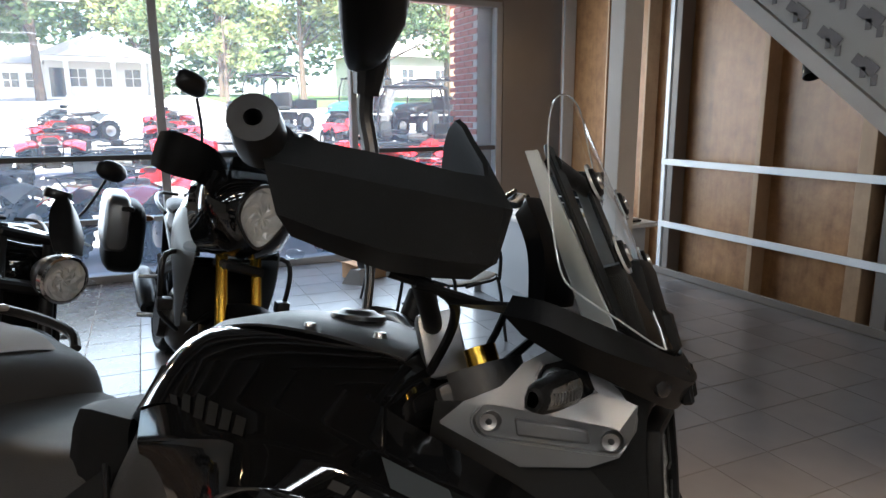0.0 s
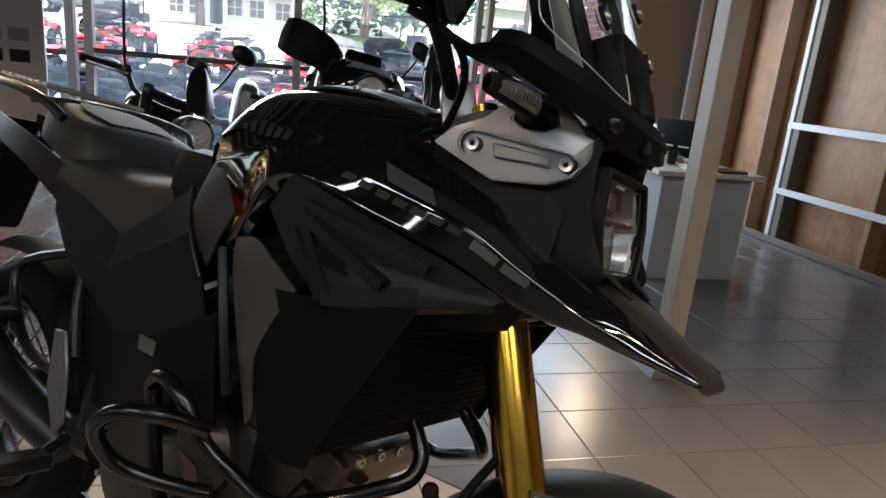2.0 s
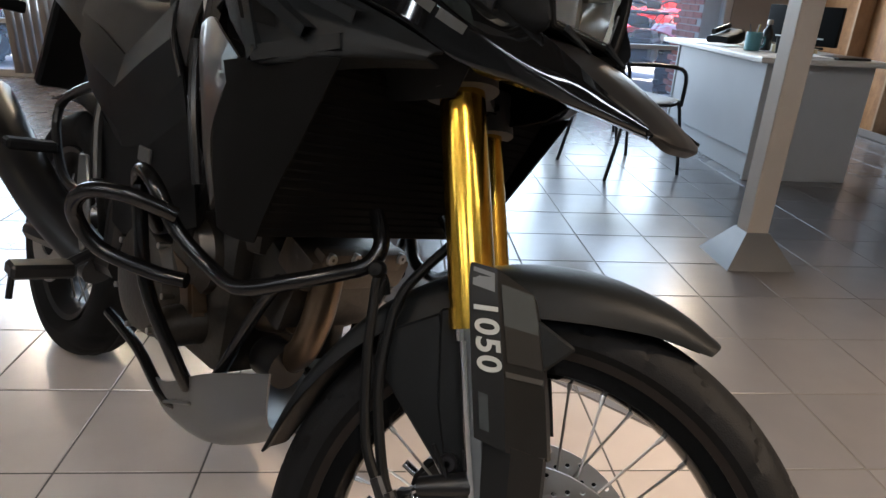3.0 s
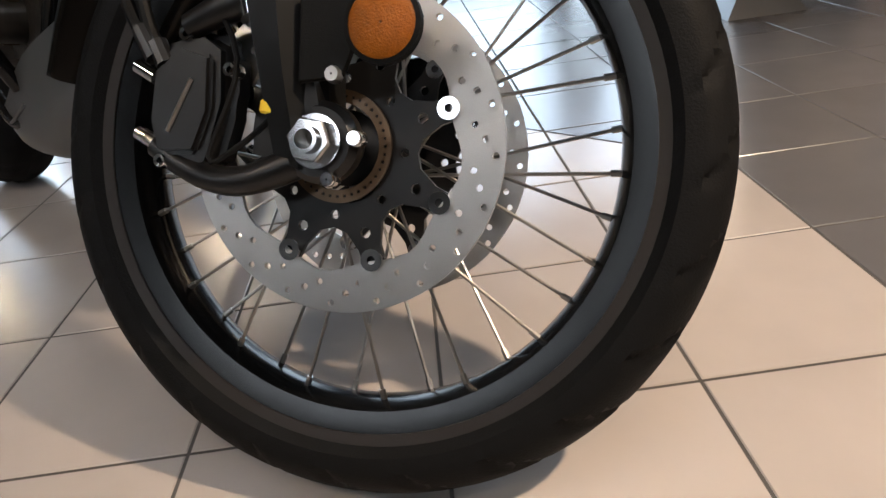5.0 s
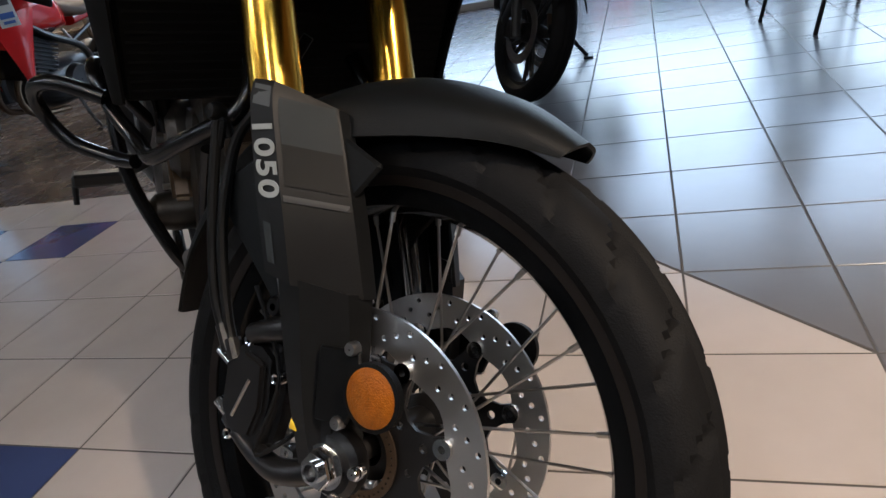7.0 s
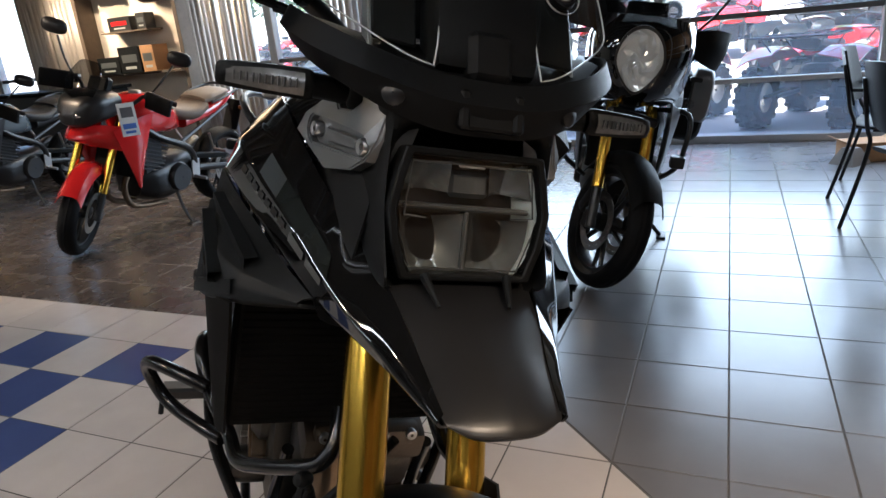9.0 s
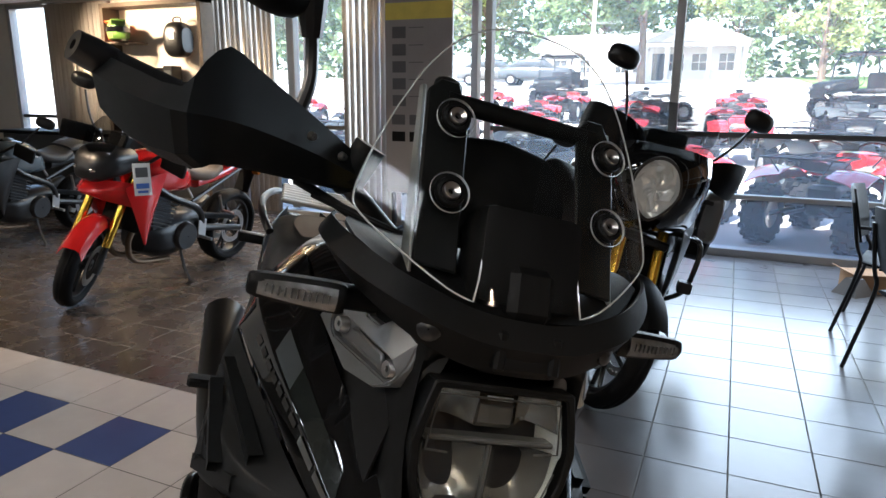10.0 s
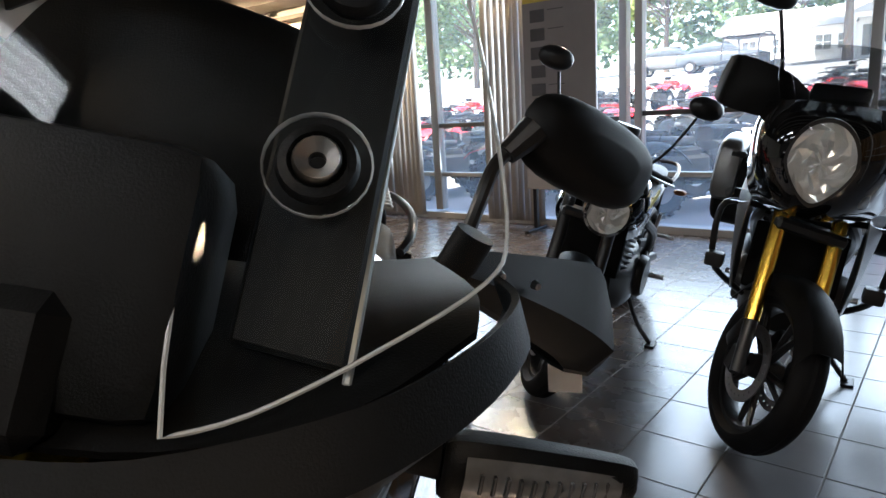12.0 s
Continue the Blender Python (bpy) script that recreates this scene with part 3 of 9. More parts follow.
# ---- the black adventure motorcycle ----
# axes of the bike: x ahead, y to its left, z up; it leans 14 degrees on its side stand, bars turned left
BIKE = Matrix(((0.65938, 0.72926, 0.18276, -0.68055), (-0.75181, 0.63960, 0.16029, -0.67110), (0, -0.24309, 0.97000, 0), (0, 0, 0, 1)))
HUB = Vector((-0.0615, 0.0085, 0.3335))
STEER = Matrix.Translation(HUB) @ Matrix.Rotation(radians(32), 4, Vector((-0.4617, 0, 0.887)))
bike = thing("motorcycle", BIKE, "black adventure motorcycle with gold forks leaning on its side stand", "motorcycle")


def bpart(name, bm, material, parent=bike, label="", smooth=35):
    return part(name, bm, material, parent, label, smooth)


def fpart(name, bm, material, parent=None, label="", smooth=35):
    """A part that turns with the bars."""
    ob = part(name, bm, material, parent or bike, label, smooth)
    if parent is None:
        ob.matrix_basis = STEER
    return ob


BAR = STEER @ Matrix.Translation((-0.014, 0, -0.004)) @ Matrix.Diagonal((1, 1.042, 1, 1))


def hpart(name, bm, material, label=""):
    """A part of the bars."""
    ob = part(name, bm, material, bike, label)
    ob.matrix_basis = BAR
    return ob


def tyre_mesh(R, w, hgt, blocks, seg=216, depth=0.0045):
    """Tyre with a rounded crown, cut by slanted tread grooves."""
    prof = []
    for i in range(17):
        v = i / 8 - 1
        a = v * 1.36
        prof.append((R - hgt * 0.62 * (1 - math.cos(a)), w * math.sin(a), v))
    prof = [(R - hgt, -w * 0.62, -2), (R - hgt * 0.72, -w * 0.95, -2)] + prof + [(R - hgt * 0.72, w * 0.95, 2), (R - hgt, w * 0.62, 2), (R - hgt - 0.004, w * 0.3, 2), (R - hgt - 0.004, -w * 0.3, -2)]
    bm = bmesh.new()
    rings = []
    for k in range(seg):
        an = 2 * math.pi * k / seg
        ring = []
        for r, y, v in prof:
            if abs(v) <= 1:
                ph = (an * blocks / (2 * math.pi) + abs(v) * 0.9 + (0.5 if v > 0 else 0)) % 1
                if (ph < 0.13 and 0.1 < abs(v) < 0.95) or (0.07 < abs(v) < 0.2):
                    r -= depth
            ring.append(bm.verts.new((r * math.cos(an), y, r * math.sin(an))))
        rings.append(ring)
    n = len(prof)
    for k in range(seg):
        a, b = rings[k], rings[(k + 1) % seg]
        for i in range(n):
            bm.faces.new((a[i], a[(i + 1) % n], b[(i + 1) % n], b[i]))
    return bm


def disc_mesh(r_out, r_in, holes, y, thick=0.0045, wave=0.0, seg=72):
    """Drilled brake disc."""
    bm = bmesh.new()
    edges = []

    def loop(pts):
        vs = [bm.verts.new((x, 0, z)) for x, z in pts]
        for a, b in zip(vs, vs[1:] + vs[:1]):
            edges.append(bm.edges.new((a, b)))

    loop([(r_out * math.cos(2 * math.pi * k / seg), r_out * math.sin(2 * math.pi * k / seg)) for k in range(seg)])
    loop([((r_in + wave * math.cos(16 * math.pi * k / seg)) * math.cos(2 * math.pi * k / seg), (r_in + wave * math.cos(16 * math.pi * k / seg)) * math.sin(2 * math.pi * k / seg)) for k in range(seg)])
    for hx, hz, hr in holes:
        loop([(hx + hr * math.cos(2 * math.pi * k / 8), hz + hr * math.sin(2 * math.pi * k / 8)) for k in range(8)])
    bmesh.ops.triangle_fill(bm, edges=edges, use_beauty=True)
    r = bmesh.ops.extrude_face_region(bm, geom=bm.faces[:])
    bmesh.ops.translate(bm, vec=(0, thick, 0), verts=[v for v in r["geom"] if isinstance(v, bmesh.types.BMVert)])
    bmesh.ops.translate(bm, vec=(0, y, 0), verts=bm.verts)
    return bm


def wheel(parent_part, spokes=36, r_rim=0.262, r_hub=0.028, w=0.03, hubw=0.05):
    """Spokes with their nipples, crossed both ways."""
    me_s = bpy.data.meshes.new("spoke")
    bm = join(rod((0, 0, 0), (0, 0, 1), 0.0019, 6), rod((0, 0, 0.935), (0, 0, 1), 0.0034, 6))
    bm.to_mesh(me_s)
    bm.free()
    me_s.materials.append(STEEL)
    for k in range(spokes):
        side = 1 if k % 2 else -1
        swing = radians(34) * (1 if (k // 2) % 2 else -1)
        a = 2 * math.pi * (k + 0.5) / spokes
        p1 = Vector((r_rim * math.cos(a), side * w * 0.35, r_rim * math.sin(a)))
        p0 = Vector((r_hub * math.cos(a + swing * 1.8), side * hubw, r_hub * math.sin(a + swing * 1.8)))
        d = p1 - p0
        ob = new("spoke", me_s)
        ob.parent = parent_part
        ob.matrix_basis = Matrix.Translation(p0) @ d.to_track_quat("Z", "Y").to_matrix().to_4x4() @ Matrix.Diagonal((1, 1, d.length, 1))


# front wheel
rim = fpart("front_wheel", turned([(0.262, -0.030), (0.277, -0.034), (0.285, -0.036), (0.285, -0.031), (0.272, -0.024), (0.262, -0.014), (0.259, 0), (0.262, 0.014), (0.272, 0.024), (0.285, 0.031), (0.285, 0.036), (0.277, 0.034), (0.262, 0.030), (0.254, 0.014), (0.252, 0), (0.254, -0.014)], 96),
            mat("rim_black", (0.0035, 0.0037, 0.004), 0.16, var=0.12, spec=0.22), label="black spoked wheel rim")
fpart("tyre", tyre_mesh(0.353, 0.051, 0.069, 24, seg=288, depth=0.0075), RUBBER, rim, "new black dual-purpose tyre")
# brown ring stands in for the warm reflection along the rim flange
fpart("rim_lip", turned([(0.283, -0.0375), (0.294, -0.0405), (0.294, -0.0385), (0.283, -0.0355)], 96), mat("rim_lip", (0.022, 0.017, 0.014), 0.4, metal=0.5, var=0.1), rim, "rim edge coloured brown for a warm reflection")
fpart("hub", turned([(0.02, -0.062), (0.036, -0.058), (0.036, -0.045), (0.024, -0.04), (0.022, 0.04), (0.036, 0.045), (0.036, 0.058), (0.02, 0.062)], 24), SATIN_BLACK, rim)
wheel(rim, r_rim=0.259)
hole_list = []
for k in range(60):
    a = 2 * math.pi * k / 60
    rr = (0.128, 0.1465, 0.137)[k % 3]
    hole_list.append((rr * math.cos(a), rr * math.sin(a), 0.0034))
for sgn in (-1, 1):
    d = fpart("brake_disc", disc_mesh(0.155, 0.113, hole_list, sgn * 0.070 - 0.002, wave=0.004), DISC_STEEL, rim, "drilled steel brake disc")
    # carrier: a dark ring with one arm out to every button
    ears, bores = [], []
    for k in range(8):
        a = 45 * (k + 0.6)
        ears += [(r * math.cos(radians(a + b)), r * math.sin(radians(a + b))) for r, b in ((0.080, -13), (0.098, -6.5), (0.113, -5.5), (0.113, 5.5), (0.098, 6.5), (0.080, 13), (0.075, 22.5))]
        bores.append(arc(0.083 * math.cos(radians(a)), 0.083 * math.sin(radians(a)), 0.0052, 0, 315, 7))
        bores.append(arc(0.063 * math.cos(radians(a + 22.5)), 0.063 * math.sin(radians(a + 22.5)), 0.0045, 0, 315, 7))
    fpart("carrier", holed_plate(ears, [arc(0, 0, 0.042, 0, 345, 23)] + bores, sgn * 0.069 - 0.0025, sgn * 0.069 + 0.0025), SATIN_BLACK, d, "black cut-out disc carrier")
    for k in range(8):
        a = 2 * math.pi * (k + 0.6) / 8
        fpart("disc_button", turned([(0.004, -0.006), (0.0105, -0.006), (0.0105, 0.006), (0.004, 0.006)], 14, "Y", (0.109 * math.cos(a), sgn * 0.071, 0.109 * math.sin(a))), CHROME, rim)
fpart("sensor_ring", disc_mesh(0.052, 0.040, [(0.046 * math.cos(2 * math.pi * k / 40), 0.046 * math.sin(2 * math.pi * k / 40), 0.0016) for k in range(40)], -0.078, 0.002, seg=60), BRONZE, rim, "slotted speed sensor ring")

# fork: x of the leg runs back as it rises


def leg_x(z):
    return -0.034 - 0.415 * z


LEG = 0.106
GUARD_SATIN = mat("guard_satin", (0.0075, 0.008, 0.0085), 0.42, var=0.15, spec=0.2)
# edges of the shield before each fork leg, from its top down: inner back, back, ridge, front, inner front
GUARD = [[(-0.176, 0.112, 0.352), (-0.176, 0.140, 0.356), (-0.144, 0.142, 0.358), (-0.099, 0.094, 0.344), (-0.095, 0.080, 0.340)],
         [(-0.168, 0.112, 0.330), (-0.168, 0.147, 0.330), (-0.134, 0.148, 0.332), (-0.086, 0.096, 0.322), (-0.082, 0.080, 0.320)],
         [(-0.137, 0.115, 0.250), (-0.137, 0.150, 0.250), (-0.099, 0.151, 0.252), (-0.052, 0.096, 0.248), (-0.048, 0.078, 0.247)],
         [(-0.106, 0.115, 0.172), (-0.106, 0.148, 0.172), (-0.068, 0.149, 0.170), (-0.020, 0.092, 0.165), (-0.016, 0.076, 0.165)]]
SHANK = [[(-0.098, 0.100, 0.176), (-0.098, 0.140, 0.178), (-0.064, 0.143, 0.176), (-0.026, 0.110, 0.170), (-0.022, 0.076, 0.168)],
         [(-0.082, 0.100, 0.120), (-0.082, 0.136, 0.120), (-0.050, 0.140, 0.118), (-0.014, 0.106, 0.115), (-0.010, 0.078, 0.115)],
         [(-0.062, 0.100, 0.055), (-0.062, 0.130, 0.055), (-0.034, 0.136, 0.052), (-0.004, 0.108, 0.050), (0.0, 0.080, 0.050)],
         [(-0.038, 0.100, -0.022), (-0.038, 0.120, -0.022), (-0.012, 0.124, -0.026), (0.014, 0.108, -0.026), (0.016, 0.082, -0.026)]]


def on_guard(k0, k1, z0, z1, out=0.0012):
    """A thin sheet that lies on the shield between two of its edges, from z0 down to z1."""
    rows = []
    for z in (z0, z0 + (z1 - z0) * 0.33, z0 + (z1 - z0) * 0.67, z1):
        row = []
        for c, f in (k0, k1):
            ends = []
            for col in (c, c + 1):
                pts = [g[col] for g in GUARD]
                for p, q in zip(pts, pts[1:]):
                    if q[2] <= z <= p[2] or q is pts[-1] or z > pts[0][2]:
                        t = min(1, max(0, (p[2] - z) / (p[2] - q[2])))
                        ends.append(Vector(p).lerp(Vector(q), t))
                        break
            v = ends[0].lerp(ends[1], f)
            row.append((v.x + (out if c >= 2 else 0), -v.y - out, v.z))
        rows.append(row)
    return skin(rows, 3, 2)


for sgn, side in ((-1, "right"), (1, "left")):
    y = sgn * LEG
    fpart("fork_tube", join(rod((leg_x(0.285), y, 0.285), (leg_x(0.79), y, 0.79), 0.0285, 28), rod((leg_x(0.283), y, 0.283), (leg_x(0.306), y, 0.306), 0.0305, 28), rod((leg_x(0.316), y, 0.316), (leg_x(0.322), y, 0.322), 0.0295, 28)), GOLD, label="gold anodised fork tube")
    fpart("fork_slider", join(rod((leg_x(0.10), y, 0.10), (leg_x(0.282), y, 0.282), 0.0215, 24), rod((leg_x(0.270), y, 0.270), (leg_x(0.284), y, 0.284), 0.0262, 24)), CHROME, label="chromed inner fork tube")
    fpart("fork_bottom", skin([[(px, sgn * py, pz) for px, py, pz in r] for r in SHANK], 1, 4, thick=0.006), GUARD_SATIN, label="black cast fork foot holding the axle", smooth=24)
    fpart("axle_clamp", join(turned([(0.014, sgn * 0.098), (0.034, sgn * 0.098), (0.036, sgn * 0.104), (0.036, sgn * 0.116), (0.030, sgn * 0.122), (0.014, sgn * 0.122)], 28, "Y", (0, 0, 0)), box((-0.028, y, 0.03), (0.05, 0.034, 0.10), 0.012, Matrix.Rotation(radians(-22), 4, "Y"), 2)), SATIN_BLACK)
    fpart("pinch_bolt", turned([(0.001, sgn * 0.126), (0.006, sgn * 0.126), (0.008, sgn * 0.123), (0.008, sgn * 0.112)], 12, "Y", (0.034, 0, 0.008), closed=False), CHROME)
    fpart("pinch_bolt", turned([(0.001, sgn * 0.126), (0.006, sgn * 0.126), (0.008, sgn * 0.123), (0.008, sgn * 0.112)], 12, "Y", (0.016, 0, -0.030), closed=False), CHROME)
    gd = fpart("fork_guard", skin([[(px, sgn * py, pz) for px, py, pz in r] for r in GUARD], 1, 5, thick=0.004), GUARD_SATIN, label="satin black fork shield with a pale model number", smooth=20)
    if sgn < 0:
        fpart("decal", on_guard((1, 0.12), (1, 0.9), 0.352, 0.332), PALE_DECAL, gd, "pale grey patch")
        fpart("decal", on_guard((2, 0.08), (2, 0.96), 0.343, 0.300), GREY_DECAL, gd, "grey band")
        fpart("decal", on_guard((2, 0.08), (2, 0.96), 0.300, 0.262), mat("mid_decal", (0.012, 0.0125, 0.013), 0.55, var=0.06, spec=0.15), gd, "darker grey band")
        fpart("decal", on_guard((2, 0.03), (2, 0.96), 0.253, 0.247), LETTER_DARK, gd)
        fpart("decal", on_guard((1, 0.2), (1, 0.5), 0.222, 0.184), GREY_DECAL, gd)
        fc = bpy.data.curves.new("model_number", "FONT")
        fc.body = "1050"
        fc.size, fc.extrude, fc.shear, fc.offset, fc.align_x, fc.align_y = 0.037, 0.0004, 0.2, 0.0009, "CENTER", "CENTER"
        fc.space_character = 1.12
        tx = new("model_number", fc)
        fc.materials.append(LIGHT_DECAL)
        tx.parent = gd
        ax_d = Vector((0.395, -0.01, -0.92)).normalized()
        nrm = Vector((0.03, -1.0, 0.0)).normalized()
        upv = nrm.cross(ax_d).normalized()
        tx.matrix_basis = Matrix.Translation((-0.131, -0.1515, 0.285)) @ Matrix((ax_d, upv, ax_d.cross(upv))).transposed().to_4x4()
    # amber side reflector on a bracket ahead of the leg
    ry = sgn * 0.142
    refl_ob = fpart("reflector", turned([(0.001, -0.0045), (0.026, -0.004), (0.029, -0.002), (0.029, 0.004), (0.001, 0.004)] if sgn < 0 else [(0.001, -0.004), (0.029, -0.004), (0.029, 0.002), (0.026, 0.004), (0.001, 0.0045)], 32, "Y", (0.05, ry, 0.1)), AMBER, label="round amber reflector")
    fpart("reflector_rim", turned([(0.0285, -0.003), (0.0325, -0.002), (0.0325, 0.006), (0.001, 0.006), (0.001, 0.0045), (0.0285, 0.0045)] if sgn < 0 else [(0.0285, 0.003), (0.0325, 0.002), (0.0325, -0.006), (0.001, -0.006), (0.001, -0.0045), (0.0285, -0.0045)], 32, "Y", (0.05, ry, 0.1)), BLACK_PLASTIC, refl_ob)
    fpart("reflector_bracket", plate([(-0.03, 0.12), (0.02, 0.132), (0.03, 0.10), (0.02, 0.055), (-0.02, 0.045)], sgn * 0.128, sgn * 0.134, 0.002), BLACK_PLASTIC)
    for bx, bz in ((0.012, 0.132), (0.012, 0.056)):
        fpart("bracket_bolt", turned([(0.001, sgn * 0.140), (0.006, sgn * 0.140), (0.0072, sgn * 0.137), (0.0072, sgn * 0.130)], 10, "Y", (bx, 0, bz), closed=False), STEEL)
    # caliper behind the leg
    cal = fpart("brake_caliper", join(plate([(-0.186, 0.050), (-0.168, 0.078), (-0.130, 0.088), (-0.102, 0.074), (-0.094, 0.020), (-0.104, -0.044), (-0.140, -0.058), (-0.174, -0.046), (-0.186, -0.012)], sgn * 0.068, sgn * 0.110, 0.012, 3)), SATIN_BLACK, label="black radial brake caliper")
    fpart("caliper_cover", plate([(-0.176, 0.040), (-0.150, 0.066), (-0.118, 0.060), (-0.112, 0.010), (-0.122, -0.030), (-0.156, -0.036), (-0.174, -0.010)], sgn * 0.108, sgn * 0.117, 0.004, 2), SATIN_BLACK, cal)
    fpart("caliper_mark", rod((-0.152, sgn * 0.1175, -0.014), (-0.134, sgn * 0.1175, 0.036), 0.0022, 6), STEEL, cal)
    for bx, bz in ((-0.186, 0.034), (-0.176, -0.028)):
        fpart("caliper_bolt", rod((bx, sgn * 0.098, bz), (bx - 0.022, sgn * 0.098, bz + 0.008), 0.0075, 12), CHROME, cal)
    for bx, bz in ((-0.150, 0.076), (-0.160, -0.042), (-0.100, 0.050)):
        fpart("caliper_bolt", turned([(0.003, sgn * 0.113), (0.006, sgn * 0.114), (0.0075, sgn * 0.111), (0.0075, sgn * 0.098)], 10, "Y", (bx, 0, bz), closed=False), CHROME, cal)
    fpart("bracket", tube([(-0.010, y, -0.012), (-0.065, sgn * 0.112, -0.044), (-0.120, sgn * 0.104, -0.048), (-0.176, sgn * 0.098, -0.030)], (0.016, 0.011), 12), SATIN_BLACK, label="black lower caliper arm")
    fpart("bracket", tube([(leg_x(0.12), y, 0.115), (-0.110, sgn * 0.112, 0.104), (-0.150, sgn * 0.106, 0.084)], (0.017, 0.012), 12), SATIN_BLACK, label="black upper caliper arm")
    fpart("stay_bolt", turned([(0.004, sgn * 0.108), (0.009, sgn * 0.108), (0.012, sgn * 0.104), (0.012, sgn * 0.088)], 16, "Y", (-0.128, 0, 0.122), closed=False), SATIN_BLACK)
fpart("axle_nut", join(turned([(0.0115, -0.141), (0.0185, -0.141), (0.0200, -0.138), (0.0200, -0.127), (0.0115, -0.127)], 6, "Y"), turned([(0.0085, -0.147), (0.0115, -0.147), (0.0115, -0.122), (0.0085, -0.122)], 24, "Y"), turned([(0.0115, -0.127), (0.0235, -0.127), (0.0235, -0.123), (0.0115, -0.122)], 28, "Y")), CHROME, label="large bright axle nut")
fpart("axle", rod((0, -0.125, 0), (0, 0.125, 0), 0.012, 14), STEEL)
fpart("abs_tag", box((-0.050, -0.122, 0.022), (0.014, 0.010, 0.012), 0.002), mat("yellow_paint_mark", (0.8, 0.55, 0.02), 0.5))
fpart("sensor_cable", tube([(-0.05, -0.105, 0.02), (-0.075, -0.118, -0.015), (-0.10, -0.125, -0.03), (-0.09, -0.118, 0.06), (-0.15, -0.115, 0.14)], 0.0028, 6, 5), RUBBER)

# front mudguard with side stays
mud = skin([[(0.135, 0, 0.365), (0.135, -0.02, 0.360), (0.13, -0.032, 0.352), (0.125, -0.036, 0.345)],
            [(0.06, 0, 0.392), (0.06, -0.03, 0.386), (0.055, -0.056, 0.368), (0.05, -0.062, 0.345)],
            [(-0.05, 0, 0.398), (-0.05, -0.035, 0.392), (-0.055, -0.072, 0.366), (-0.06, -0.084, 0.325)],
            [(-0.17, 0, 0.362), (-0.17, -0.035, 0.357), (-0.175, -0.07, 0.335), (-0.18, -0.082, 0.29)],
            [(-0.28, 0, 0.278), (-0.28, -0.035, 0.272), (-0.283, -0.06, 0.255), (-0.28, -0.068, 0.22)],
            [(-0.355, 0, 0.15), (-0.352, -0.033, 0.147), (-0.348, -0.055, 0.138), (-0.342, -0.06, 0.12)],
            [(-0.385, 0, 0.02), (-0.382, -0.022, 0.02), (-0.378, -0.038, 0.022), (-0.374, -0.042, 0.025)]], 4, 5, mirror=True, thick=0.004)
fpart("front_mudguard", mud, DARK_PLASTIC, label="matt charcoal front mudguard")
for sgn in (-1, 1):
    fpart("mudguard_stay", join(plate([(-0.03, 0.30), (-0.12, 0.33), (-0.20, 0.29), (-0.165, 0.18), (-0.125, 0.10), (-0.095, 0.10), (-0.10, 0.2)], sgn * 0.086, sgn * 0.094, 0.003),
                                plate([(-0.20, 0.285), (-0.265, 0.235), (-0.26, 0.20), (-0.13, 0.10), (-0.115, 0.135)], sgn * 0.078, sgn * 0.086, 0.003)), DARK_PLASTIC)
# brake hoses
for run in ([(-0.20, -0.055, 0.415), (-0.215, -0.06, 0.38), (-0.243, -0.07, 0.325), (-0.254, -0.085, 0.288), (-0.252, -0.092, 0.24), (-0.238, -0.099, 0.17), (-0.200, -0.105, 0.087), (-0.172, -0.108, 0.05)],
            [(-0.276, -0.078, 0.282), (-0.284, -0.084, 0.300), (-0.290, -0.089, 0.300), (-0.284, -0.091, 0.27), (-0.264, -0.097, 0.195), (-0.228, -0.104, 0.105), (-0.186, -0.108, 0.056)]):
    fpart("brake_hose", tube(run, 0.0066, 10, 6), BLACK_PLASTIC)
    a, b = Vector(run[-2]), Vector(run[-1])
    fpart("hose_joint", rod(a.lerp(b, 0.6), b + (b - a) * 0.12, 0.0095, 10), SATIN_BLACK)
fpart("hose_guide", join(turned([(0.001, -0.102), (0.008, -0.101), (0.0115, -0.095), (0.0115, -0.085), (0.008, -0.079), (0.001, -0.078)], 16, "Y", (-0.293, 0, 0.309), closed=False), box((-0.280, -0.088, 0.285), (0.008, 0.010, 0.036), 0.003)), BLACK_PLASTIC, label="black hose guide on the mudguard")

# yokes, bar and controls, all turning with the fork
for z0, z1 in ((0.56, 0.595), (0.775, 0.80)):
    zc = (z0 + z1) / 2
    fpart("fork_yoke", join(box((leg_x(zc) - 0.02, 0, zc), (0.085, 0.22, z1 - z0), 0.012, Matrix.Rotation(radians(-27), 4, "Y"), 2),
                            *[rod((leg_x(z0 - 0.012), s * LEG, z0 - 0.012), (leg_x(z1 + 0.012), s * LEG, z1 + 0.012), 0.046, 24) for s in (-1, 1)]), mat("yoke_grey", (0.045, 0.045, 0.045), 0.5, var=0.1, bump=0.2), label="grey cast fork yoke")
for s in (-1, 1):
    fpart("fork_cap", rod((leg_x(0.80), s * LEG, 0.80), (leg_x(0.832), s * LEG, 0.832), 0.020, 18), GOLD)
bar_pts = [(-0.578, -0.445, 0.902), (-0.52, -0.30, 0.908), (-0.465, -0.20, 0.905), (-0.425, -0.09, 0.862), (-0.42, 0, 0.86), (-0.425, 0.09, 0.862), (-0.465, 0.20, 0.905), (-0.52, 0.30, 0.908), (-0.578, 0.445, 0.902)]
hpart("handlebar", tube(bar_pts, 0.0125, 12, 6), SATIN_BLACK)
fpart("bar_clamp", join(*[box((-0.42, s * 0.055, 0.835), (0.055, 0.04, 0.085), 0.012, Matrix.Rotation(radians(-20), 4, "Y"), 2) for s in (-1, 1)]), SILVER, label="silver handlebar risers")
